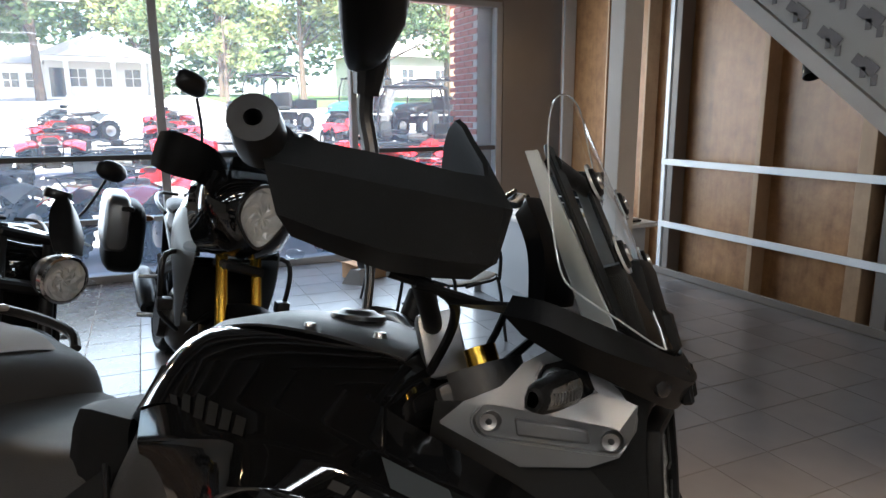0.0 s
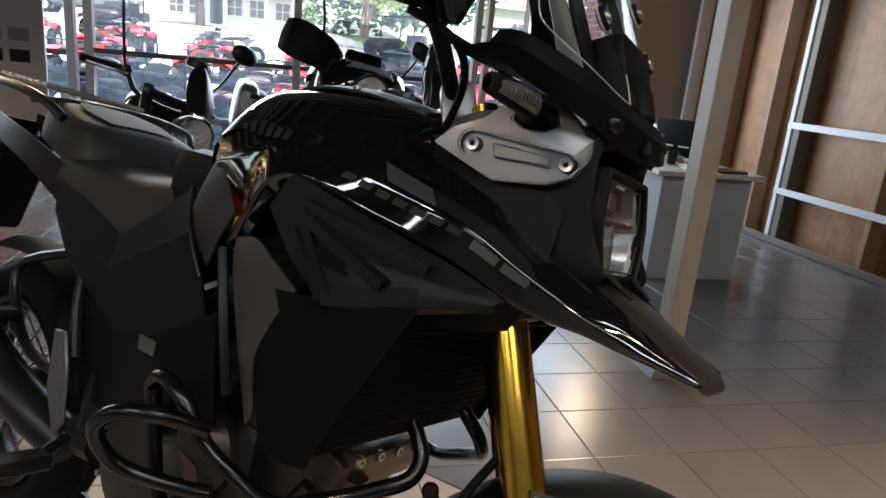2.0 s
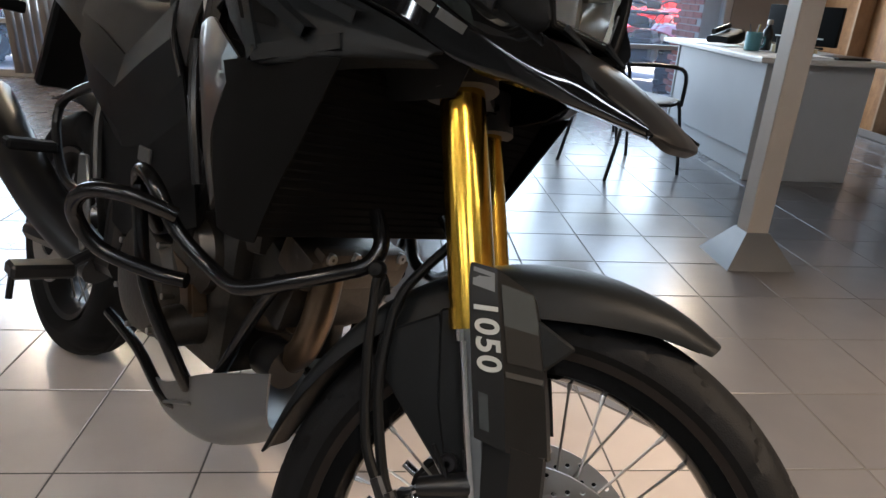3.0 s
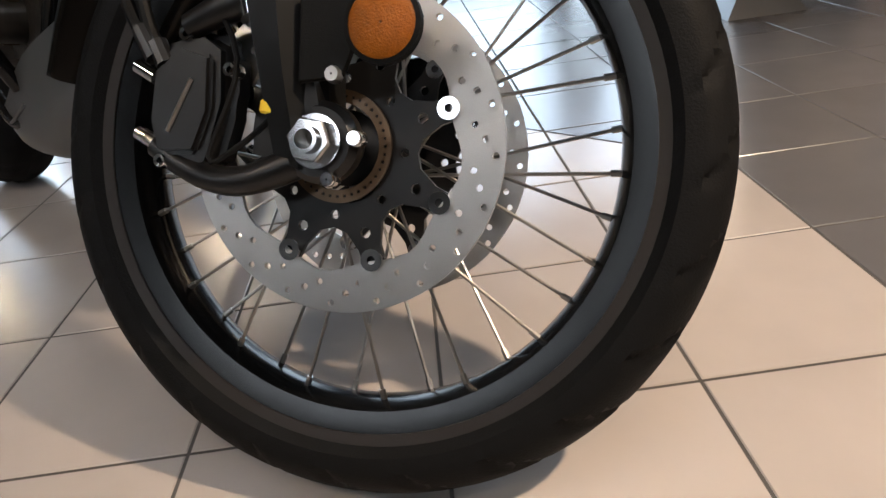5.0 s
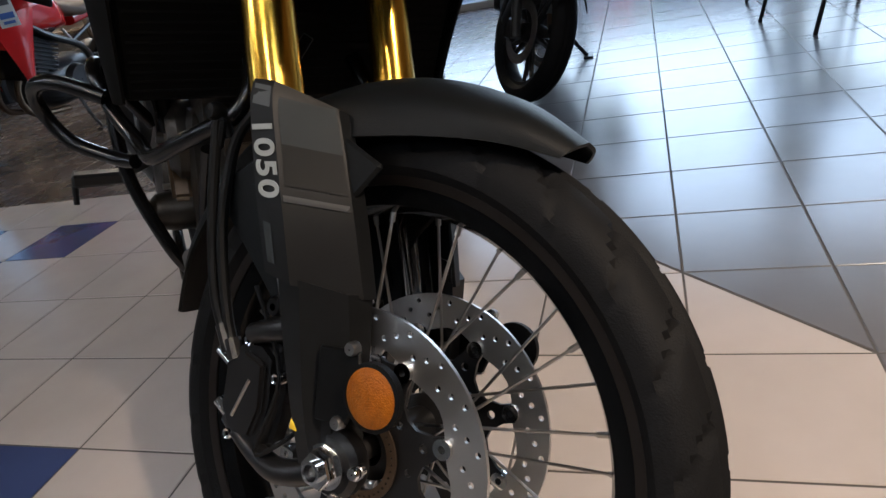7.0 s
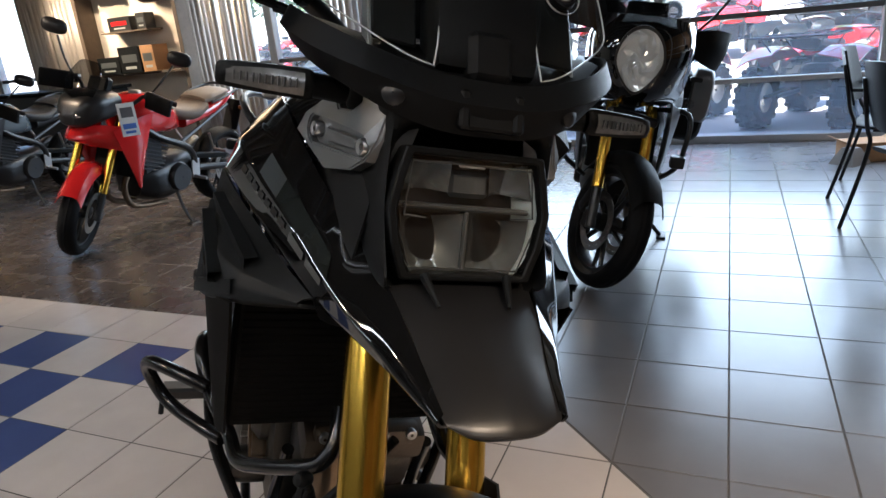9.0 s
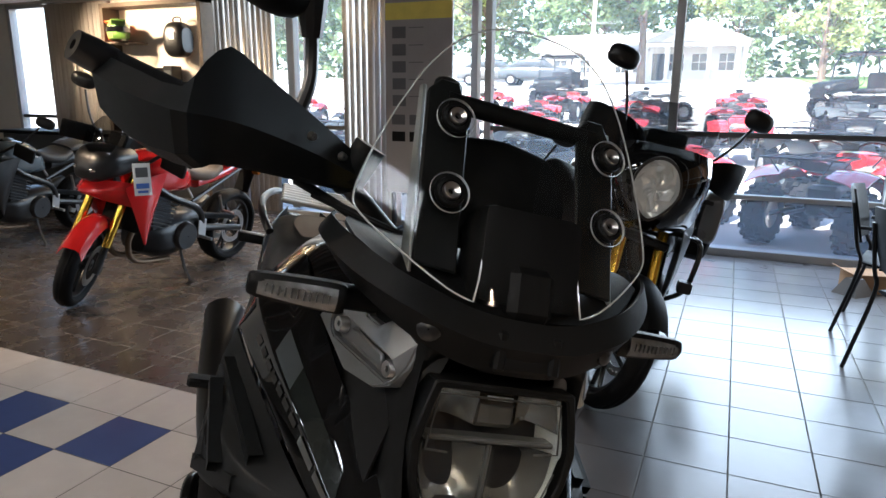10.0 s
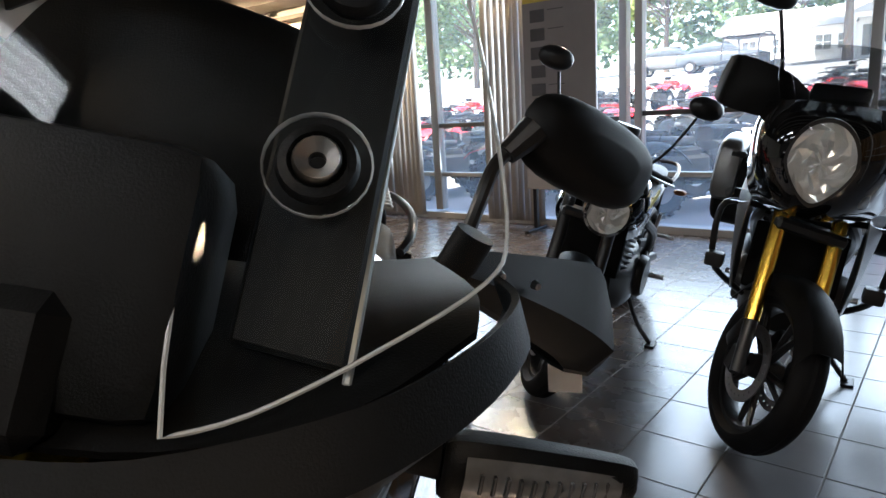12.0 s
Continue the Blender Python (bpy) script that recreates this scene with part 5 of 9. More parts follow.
for s in (-1, 1):
    bpart("beak_rib", rod((-0.165, s * 0.048, 1.000), (-0.130, s * 0.040, 0.978), 0.006, 8, 0.002), DARK_PLASTIC)
    # gloss side cowl sweeping from tank to beak
    bpart("side_cowl", skin([[(x, s * y, z) for x, y, z in r] for r in eased(BLADE)], 1, 1, thick=0.003), GLOSS_BLACK, label="gloss black side cowl with pale lettering bars", smooth=50)
    # charcoal vent panel under it
    vp = [[(-0.548, 0.246, 1.036), (-0.47, 0.227, 1.014), (-0.38, 0.201, 0.989), (-0.305, 0.178, 0.967), (-0.245, 0.150, 0.944)],
          [(-0.568, 0.256, 0.985), (-0.485, 0.262, 0.972), (-0.39, 0.252, 0.955), (-0.315, 0.222, 0.948), (-0.250, 0.160, 0.940)],
          [(-0.500, 0.266, 0.930), (-0.455, 0.269, 0.925), (-0.385, 0.260, 0.925), (-0.312, 0.228, 0.932), (-0.252, 0.166, 0.935)],
          [(-0.432, 0.270, 0.889), (-0.410, 0.269, 0.889), (-0.365, 0.256, 0.899), (-0.305, 0.225, 0.917), (-0.252, 0.164, 0.930)],
          [(-0.440, 0.235, 0.882), (-0.410, 0.235, 0.882), (-0.365, 0.225, 0.892), (-0.305, 0.195, 0.910), (-0.256, 0.140, 0.926)]]
    vpo = bpart("vent_panel", skin([[(x, s * y, z) for x, y, z in r] for r in eased(vp, 0.003)], 1, 1, thick=0.004), DARK_PLASTIC, label="charcoal vented side panel", smooth=50)
    for a, b, w in (((-0.508, 0.262, 0.990), (-0.424, 0.276, 0.896), 0.022), ((-0.478, 0.272, 0.982), (-0.352, 0.262, 0.930), 0.014), ((-0.508, 0.258, 0.998), (-0.320, 0.222, 0.957), 0.018), ((-0.424, 0.277, 0.897), (-0.318, 0.236, 0.930), 0.018)):
        a, b = Vector((a[0], s * a[1], a[2])), Vector((b[0], s * b[1], b[2]))
        up = Vector((0, s, 0)).cross(b - a).normalized() * w / 2
        inw = Vector((0, -s * 0.016, 0))
        bpart("vent_vane", skin([[a + up * 1.25 + inw, a + up, a - up, a - up * 1.25 + inw], [b + up * 1.25 + inw, b + up, b - up, b - up * 1.25 + inw]], 1, 1), DARK_PLASTIC, vpo, smooth=20)
    bpart("vent_grille", skin([[(-0.505, s * 0.2655, 0.972), (-0.415, s * 0.2595, 0.948)], [(-0.47, s * 0.2705, 0.935), (-0.40, s * 0.2655, 0.930)]], 2, 2), BLACK_VOID, vpo)
    if s < 0:
        # grey band between the creases, and plain bars in place of the lettering
        bpart("decal", on_blade(1.12, 1.88, -0.445, -0.372, lean=0.022), GREY_DECAL, label="pale grey band")
        bpart("decal", on_blade(1.12, 1.88, -0.372, -0.235, n=8, lean=0.022), mat("dark_band", (0.009, 0.0115, 0.0115), 0.12, var=0.06, coat=0.5), label="dark grey band")
        for k in range(7):
            x = -0.480 + 0.0255 * k
            u = 2.30 - 0.026 * k
            bpart("lettering_bar", on_blade(u, u + 0.21, x, x + 0.0185, n=2, lean=-0.004, rise=-0.02), LETTER_GREY)
        for k in range(2):
            x = -0.294 + 0.040 * k
            u = 2.12 - 0.05 * k
            bpart("lettering_bar", on_blade(u, u + 0.30, x, x + 0.034, n=2, lean=-0.005, rise=-0.04), LETTER_PALE)
        for k in range(6):
            x = -0.742 + 0.0245 * k
            u = 1.0 + 0.16 * k
            bpart("lettering_bar", on_blade(max(0.9, u - 0.42), u + 0.14, x, x + 0.0165, n=2, lean=0.010, rise=0.08, out=0.0022), LETTER_DIM)

    # silver bracket with turn signal
    ol = [(-0.396, 1.118), (-0.372, 1.143), (-0.338, 1.162), (-0.320, 1.188), (-0.294, 1.206), (-0.262, 1.204), (-0.234, 1.181), (-0.203, 1.161), (-0.205, 1.132), (-0.217, 1.107), (-0.245, 1.093), (-0.311, 1.084)]
    slot = arc(-0.345, 1.1255, 0.0165, 80, 285, 8) + arc(-0.226, 1.1215, 0.0125, -85, 85, 7)
    cup = [(-0.306, 1.166), (-0.300, 1.188), (-0.280, 1.196), (-0.258, 1.190), (-0.246, 1.168), (-0.262, 1.156), (-0.290, 1.156)]

    def placed(b, out=0.0):
        """Swings a flat piece out to the line of the bracket."""
        for v in b.verts:
            v.co.y += 0.112 + 0.27 * (-0.217 - v.co.x) - 0.30 * max(0, v.co.z - 1.145) - 0.9 * max(0, v.co.x + 0.216) + out
        return flipped(b) if s < 0 else b

    sb = bpart("side_bracket", placed(holed_plate(ol, [slot, cup], -0.012, 0.004, 0.003)), SILVER, label="silver painted cast bracket", smooth=25)
    bpart("bracket_web", placed(plate([(x * 0.97 - 0.009, z * 0.97 + 0.034) for x, z in ol], -0.040, -0.0125, 0.003)), SILVER, sb, smooth=25)
    bpart("groove", placed(plate(arc(-0.345, 1.1255, 0.019, 80, 285, 8) + arc(-0.226, 1.1215, 0.015, -85, 85, 7), -0.0115, -0.006, 0.0)), SILVER, sb)
    bpart("groove_bar", placed(plate([(-0.322, 1.132), (-0.250, 1.1285), (-0.246, 1.1150), (-0.318, 1.1135)], -0.007, -0.0015, 0.002)), SILVER, sb)
    bpart("signal_seat", placed(plate([(x * 1.0, z) for x, z in cup], -0.0118, -0.006, 0.0)), BLACK_PLASTIC, sb, "black seat of the signal stalk")
    for bx, bz in ((-0.345, 1.1255), (-0.226, 1.1215)):
        bpart("bracket_bolt", placed(turned([(0.0035, 0.000), (0.0035, 0.003), (0.0085, 0.004), (0.0098, 0.001), (0.0098, -0.008)], 20, "Y", (bx, 0, bz), closed=False)), STEEL, sb, "socket bolt head")
    # turn signal on a rubber stalk
    bpart("stalk", tube([(-0.285, s * 0.13, 1.175), (-0.272, s * 0.172, 1.178)], 0.014, 12, 1), BLACK_PLASTIC)
    sg = bpart("turn_signal", slim(skin([[(-0.262, s * 0.168, 1.160), (-0.252, s * 0.168, 1.176), (-0.262, s * 0.168, 1.195), (-0.285, s * 0.168, 1.192), (-0.286, s * 0.168, 1.165), (-0.262, s * 0.168, 1.160)],
                                    [(-0.262, s * 0.182, 1.157), (-0.248, s * 0.182, 1.177), (-0.262, s * 0.182, 1.199), (-0.295, s * 0.182, 1.195), (-0.297, s * 0.182, 1.162), (-0.262, s * 0.182, 1.157)],
                                    [(-0.272, s * 0.255, 1.162), (-0.262, s * 0.255, 1.178), (-0.272, s * 0.255, 1.195), (-0.298, s * 0.255, 1.192), (-0.300, s * 0.255, 1.166), (-0.272, s * 0.255, 1.162)],
                                    [(-0.282, s * 0.266, 1.170), (-0.276, s * 0.266, 1.178), (-0.282, s * 0.266, 1.187), (-0.292, s * 0.266, 1.186), (-0.293, s * 0.266, 1.172), (-0.282, s * 0.266, 1.170)]], 2, 4)), BLACK_PLASTIC, label="slim clear-lens turn signal")
    bpart("signal_lens", slim(skin([[(-0.250, s * 0.178, 1.162), (-0.243, s * 0.178, 1.177), (-0.250, s * 0.178, 1.193)], [(-0.254, s * 0.215, 1.164), (-0.248, s * 0.215, 1.178), (-0.254, s * 0.215, 1.193)], [(-0.266, s * 0.256, 1.168), (-0.262, s * 0.256, 1.178), (-0.266, s * 0.256, 1.188)]], 3, 4, thick=0.002)), mat("signal_lens", (0.085, 0.086, 0.084), 0.25, var=0.3, scale=60, coat=0.35), sg, "ribbed clear lens")
    bpart("lens_rib", join(*[box((-0.2475 - 0.012 * max(0, (k - 4) / 8), s * (0.186 + 0.0062 * k), 1.178), (0.003, 0.0018, 0.010), 0.0005) for k in range(11)]), LETTER_DARK, sg)

# tank
bpart("fuel_tank", skin([[(-0.845, 0, 1.085), (-0.845, -0.05, 1.08), (-0.842, -0.10, 1.06), (-0.84, -0.14, 1.02), (-0.84, -0.15, 0.97)],
                         [(-0.80, 0, 1.165), (-0.80, -0.055, 1.16), (-0.80, -0.11, 1.145), (-0.80, -0.15, 1.11), (-0.80, -0.185, 1.06)],
                         [(-0.70, 0, 1.185), (-0.70, -0.055, 1.182), (-0.70, -0.11, 1.17), (-0.70, -0.155, 1.14), (-0.70, -0.195, 1.09)],
                         [(-0.56, 0, 1.182), (-0.56, -0.055, 1.18), (-0.56, -0.105, 1.17), (-0.56, -0.15, 1.145), (-0.56, -0.19, 1.10)],
                         [(-0.47, 0, 1.165), (-0.47, -0.05, 1.162), (-0.47, -0.09, 1.152), (-0.465, -0.13, 1.13), (-0.46, -0.16, 1.10)],
                         [(-0.43, 0, 1.10), (-0.43, -0.045, 1.10), (-0.43, -0.08, 1.09), (-0.43, -0.11, 1.07), (-0.43, -0.13, 1.04)]], 5, 6, mirror=True), GLOSS_BLACK, label="gloss black fuel tank")
bpart("tank_cover", skin([[(-0.79, 0, 1.176), (-0.79, -0.05, 1.172), (-0.785, -0.08, 1.164)], [(-0.69, 0, 1.197), (-0.69, -0.06, 1.193), (-0.69, -0.10, 1.182)], [(-0.58, 0, 1.196), (-0.58, -0.06, 1.192), (-0.58, -0.10, 1.181)], [(-0.48, 0, 1.178), (-0.48, -0.05, 1.174), (-0.48, -0.082, 1.164)]], 4, 5, mirror=True, thick=0.004), mat("cover_grey", (0.022, 0.023, 0.024), 0.42, var=0.12, bump=0.2, bscale=900, spec=0.4), label="charcoal tank top cover")
bpart("filler_cap", turned([(0.001, 0.012), (0.022, 0.012), (0.028, 0.008), (0.038, 0.006), (0.04, 0.0)], 28, "Z", (-0.60, 0, 1.196), closed=False), SATIN_BLACK)
for bx, by in ((-0.62, -0.085), (-0.52, -0.078), (-0.62, 0.085), (-0.52, 0.078)):
    bpart("cover_bolt", turned([(0.001, 0.004), (0.007, 0.003), (0.009, -0.004)], 12, "Z", (bx, by, 1.188), closed=False), STEEL)

# seats
bpart("rider_seat", skin([[(-0.82, 0, 1.02), (-0.82, -0.05, 1.015), (-0.825, -0.09, 1.0), (-0.83, -0.115, 0.965)],
                          [(-0.91, 0, 0.985), (-0.91, -0.07, 0.982), (-0.91, -0.125, 0.966), (-0.91, -0.152, 0.915)],
                          [(-1.08, 0, 0.965), (-1.08, -0.09, 0.962), (-1.04, -0.155, 0.945), (-1.02, -0.176, 0.853)],
                          [(-1.22, 0, 0.97), (-1.22, -0.10, 0.967), (-1.22, -0.16, 0.95), (-1.22, -0.175, 0.89)],
                          [(-1.33, 0, 1.0), (-1.33, -0.10, 0.995), (-1.33, -0.155, 0.965), (-1.33, -0.165, 0.91)]], 5, 5, mirror=True), SEAT, label="dark textured rider seat")
bpart("passenger_seat", skin([[(-1.24, 0, 0.975), (-1.24, -0.09, 0.972), (-1.245, -0.135, 0.96), (-1.25, -0.155, 0.93)],
                              [(-1.28, 0, 1.035), (-1.28, -0.09, 1.03), (-1.285, -0.142, 1.012), (-1.29, -0.16, 0.945)],
                              [(-1.38, 0, 1.062), (-1.38, -0.09, 1.058), (-1.38, -0.142, 1.038), (-1.38, -0.155, 0.965)],
                              [(-1.47, 0, 1.078), (-1.47, -0.085, 1.074), (-1.47, -0.13, 1.055), (-1.47, -0.14, 0.985)],
                              [(-1.515, 0, 1.062), (-1.515, -0.08, 1.058), (-1.515, -0.115, 1.04), (-1.515, -0.12, 0.99)]], 5, 5, mirror=True), SEAT, label="stepped passenger seat with a tan top")
bpart("seat_panel", skin([[(-1.31, -0.075, 1.047), (-1.31, 0, 1.05), (-1.31, 0.075, 1.047)], [(-1.39, -0.095, 1.064), (-1.39, 0, 1.069), (-1.39, 0.095, 1.064)], [(-1.475, -0.07, 1.080), (-1.475, 0, 1.083), (-1.475, 0.07, 1.080)]], 4, 4), SEAT_TAN, label="tan top panel of the seat")
# tail rack of parallel bars with grab rails
for k in range(7):
    bpart("rack_bar", box((-1.545 - 0.046 * k, 0, 1.10 + 0.002 * k), (0.024, 0.25 - 0.008 * k, 0.014), 0.005), RACK_METAL)
for s in (-1, 1):
    bpart("grab_rail", tube([(-1.36, s * 0.155, 1.035), (-1.42, s * 0.175, 1.065), (-1.60, s * 0.17, 1.085), (-1.85, s * 0.12, 1.085), (-2.0, s * 0.06, 1.07)], 0.011, 10), SATIN_BLACK)
    bpart("tail_side", skin([[(-1.28, s * 0.165, 0.94), (-1.50, s * 0.155, 0.985), (-1.75, s * 0.11, 1.01), (-1.95, s * 0.06, 1.03)], [(-1.27, s * 0.17, 0.86), (-1.50, s * 0.155, 0.92), (-1.75, s * 0.11, 0.95), (-1.95, s * 0.06, 0.985)]], 4, 4, thick=0.004), DARK_PLASTIC)
    bpart("rear_signal", box((-1.93, s * 0.16, 0.90), (0.05, 0.09, 0.035), 0.01, seg=2), BLACK_PLASTIC)
    # side covers below the seat
    bpart("side_cover", skin([[(-1.30, s * 0.168, 0.915), (-1.16, s * 0.180, 0.890), (-1.02, s * 0.184, 0.852), (-0.93, s * 0.176, 0.915), (-0.86, s * 0.165, 0.975)],
                              [(-1.27, s * 0.180, 0.850), (-1.15, s * 0.192, 0.815), (-1.01, s * 0.200, 0.790), (-0.90, s * 0.202, 0.850), (-0.80, s * 0.196, 0.905)],
                              [(-1.20, s * 0.176, 0.770), (-1.11, s * 0.186, 0.745), (-1.00, s * 0.190, 0.715), (-0.86, s * 0.196, 0.760), (-0.75, s * 0.198, 0.840)],
                              [(-1.10, s * 0.165, 0.715), (-1.04, s * 0.172, 0.690), (-0.97, s * 0.178, 0.665), (-0.86, s * 0.184, 0.690), (-0.73, s * 0.188, 0.770)]], 1, 1, thick=0.004), DARK_PLASTIC, label="matt charcoal side cover", smooth=6)
    bpart("cover_edge", tube([(-0.862, s * 0.168, 0.978), (-0.802, s * 0.199, 0.907), (-0.752, s * 0.201, 0.842)], 0.0035, 6, 3), SATIN_BLACK)
    bpart("tank_pad", skin([[(-0.855, s * 0.140, 0.985), (-0.825, s * 0.150, 1.04), (-0.80, s * 0.150, 1.10)], [(-0.83, s * 0.185, 0.93), (-0.78, s * 0.200, 1.00), (-0.745, s * 0.194, 1.07)], [(-0.75, s * 0.195, 0.86), (-0.71, s * 0.212, 0.92), (-0.68, s * 0.212, 0.98)]], 4, 4, thick=0.004), SEAT, label="grained knee pad")
    bpart("passenger_hanger", tube([(-1.14, s * 0.165, 0.80), (-1.12, s * 0.178, 0.70), (-1.085, s * 0.182, 0.60)], 0.012, 10), SATIN_BLACK)
    bpart("passenger_hanger", tube([(-1.16, s * 0.16, 0.79), (-1.40, s * 0.165, 0.70), (-1.28, s * 0.185, 0.57), (-1.10, s * 0.185, 0.55)], 0.0105, 10), SATIN_BLACK)
    bpart("passenger_peg", box((-1.33, s * 0.235, 0.615), (0.045, 0.10, 0.024), 0.006), RUBBER)
    # grey metal shroud beside the radiator
    bpart("radiator_shroud", skin([[(-0.655, s * 0.226, 0.925), (-0.60, s * 0.240, 0.935), (-0.545, s * 0.250, 0.915), (-0.485, s * 0.258, 0.890)], [(-0.650, s * 0.226, 0.880), (-0.60, s * 0.242, 0.87), (-0.555, s * 0.250, 0.85), (-0.520, s * 0.254, 0.835)], [(-0.605, s * 0.224, 0.77), (-0.585, s * 0.236, 0.77), (-0.565, s * 0.242, 0.77), (-0.548, s * 0.244, 0.775)], [(-0.572, s * 0.212, 0.675), (-0.563, s * 0.220, 0.675), (-0.553, s * 0.226, 0.685), (-0.545, s * 0.228, 0.70)]], 4, 4, thick=0.004), mat("pewter_plastic", (0.040, 0.037, 0.034), 0.32, var=0.15, coat=0.3), label="pewter radiator shroud")
    bpart("shroud_edge", tube([(-0.70, s * 0.21, 0.90), (-0.645, s * 0.225, 0.80), (-0.615, s * 0.218, 0.70)], 0.008, 8), SATIN_BLACK)
# body under the tank, and the cover over the frame
bpart("inner_body", join(box((-0.78, 0, 0.88), (0.40, 0.29, 0.32), 0.04, seg=2), box((-0.60, 0, 0.98), (0.22, 0.34, 0.14), 0.03, seg=2)), BLACK_PLASTIC)
for s in (-1, 1):
    bpart("frame_cover", skin([[(-1.16, s * 0.172, 0.735), (-1.02, s * 0.182, 0.70), (-0.88, s * 0.188, 0.70), (-0.70, s * 0.196, 0.80)],
                               [(-1.12, s * 0.168, 0.64), (-1.0, s * 0.178, 0.61), (-0.86, s * 0.184, 0.61), (-0.68, s * 0.192, 0.70)],
                               [(-1.08, s * 0.16, 0.53), (-0.97, s * 0.168, 0.52), (-0.85, s * 0.172, 0.55), (-0.67, s * 0.18, 0.62)]], 1, 1, thick=0.004), BLACK_PLASTIC, label="black frame cover", smooth=6)
    bpart("cover_plate", box((-0.86, s * 0.193, 0.695), (0.046, 0.006, 0.026), 0.002), mat("label_foil", (0.055, 0.057, 0.056), 0.5, var=0.2, scale=40), label="small grey foil label")
# radiator core with its cowls
rad = bpart("radiator", moved(box((-0.025, 0, 0.0), (0.05, 0.45, 0.262), 0.006), Matrix.Translation((-0.397, 0, 0.786)) @ Matrix.Rotation(radians(23), 4, "Y")), BLACK_VOID, label="black radiator")
for k in range(18):
    bpart("radiator_fin", box((-0.4435 + 0.0054 * k, 0, 0.682 + 0.0125 * k), (0.008, 0.43, 0.003), 0), BLACK_VOID, rad)
for s in (-1, 1):
    bpart("radiator_cowl", skin([[(-0.545, s * 0.250, 0.880), (-0.46, s * 0.264, 0.890), (-0.38, s * 0.258, 0.902), (-0.31, s * 0.236, 0.912)], [(-0.540, s * 0.248, 0.80), (-0.47, s * 0.256, 0.805), (-0.41, s * 0.250, 0.81), (-0.36, s * 0.232, 0.815)],
                                 [(-0.530, s * 0.242, 0.73), (-0.485, s * 0.248, 0.73), (-0.44, s * 0.244, 0.735), (-0.40, s * 0.230, 0.74)], [(-0.515, s * 0.234, 0.664), (-0.485, s * 0.240, 0.664), (-0.455, s * 0.238, 0.664), (-0.43, s * 0.228, 0.666)]], 4, 4, thick=0.004), BLACK_VOID, label="black radiator cowl")
    bpart("inner_fairing", skin([[(-0.42, s * 0.12, 1.13), (-0.32, s * 0.115, 1.14), (-0.22, s * 0.095, 1.10)], [(-0.42, s * 0.13, 1.07), (-0.32, s * 0.135, 1.05), (-0.22, s * 0.115, 1.0)], [(-0.42, s * 0.15, 0.97), (-0.32, s * 0.15, 0.96), (-0.22, s * 0.125, 0.95)], [(-0.42, s * 0.12, 0.88), (-0.34, s * 0.12, 0.88), (-0.26, s * 0.1, 0.90)]], 3, 3, thick=0.003), BLACK_PLASTIC)

# engine, pipes and guards
eng = bpart("engine", box((-0.80, 0, 0.50), (0.36, 0.27, 0.26), 0.03, seg=2), ENGINE, label="dark V-twin engine")
bpart("cylinder", box((-0.585, 0, 0.565), (0.16, 0.20, 0.12), 0.02, Matrix.Rotation(radians(18), 4, "Y"), 2), ENGINE, eng)
bpart("cylinder", box((-0.70, 0, 0.70), (0.24, 0.24, 0.22), 0.03, seg=2), ENGINE, eng)
head_cover = bpart("cylinder_head", join(box((-0.510, 0, 0.612), (0.085, 0.205, 0.058), 0.012, Matrix.Rotation(radians(18), 4, "Y"), 2), box((-0.477, 0, 0.624), (0.03, 0.175, 0.042), 0.010, Matrix.Rotation(radians(18), 4, "Y"), 2)), mat("head_bronze", (0.06, 0.046, 0.034), 0.42, metal=0.5, var=0.25, bump=0.2), eng, "bronze cylinder head cover")
for k in range(4):
    bpart("head_bolt", moved(turned([(0.003, 0.004), (0.008, 0.004), (0.0095, 0.001), (0.0095, -0.01)], 12, "X", (0, 0, 0), closed=False), Matrix.Translation((-0.458, -0.072 + 0.048 * k, 0.632))), STEEL, head_cover)
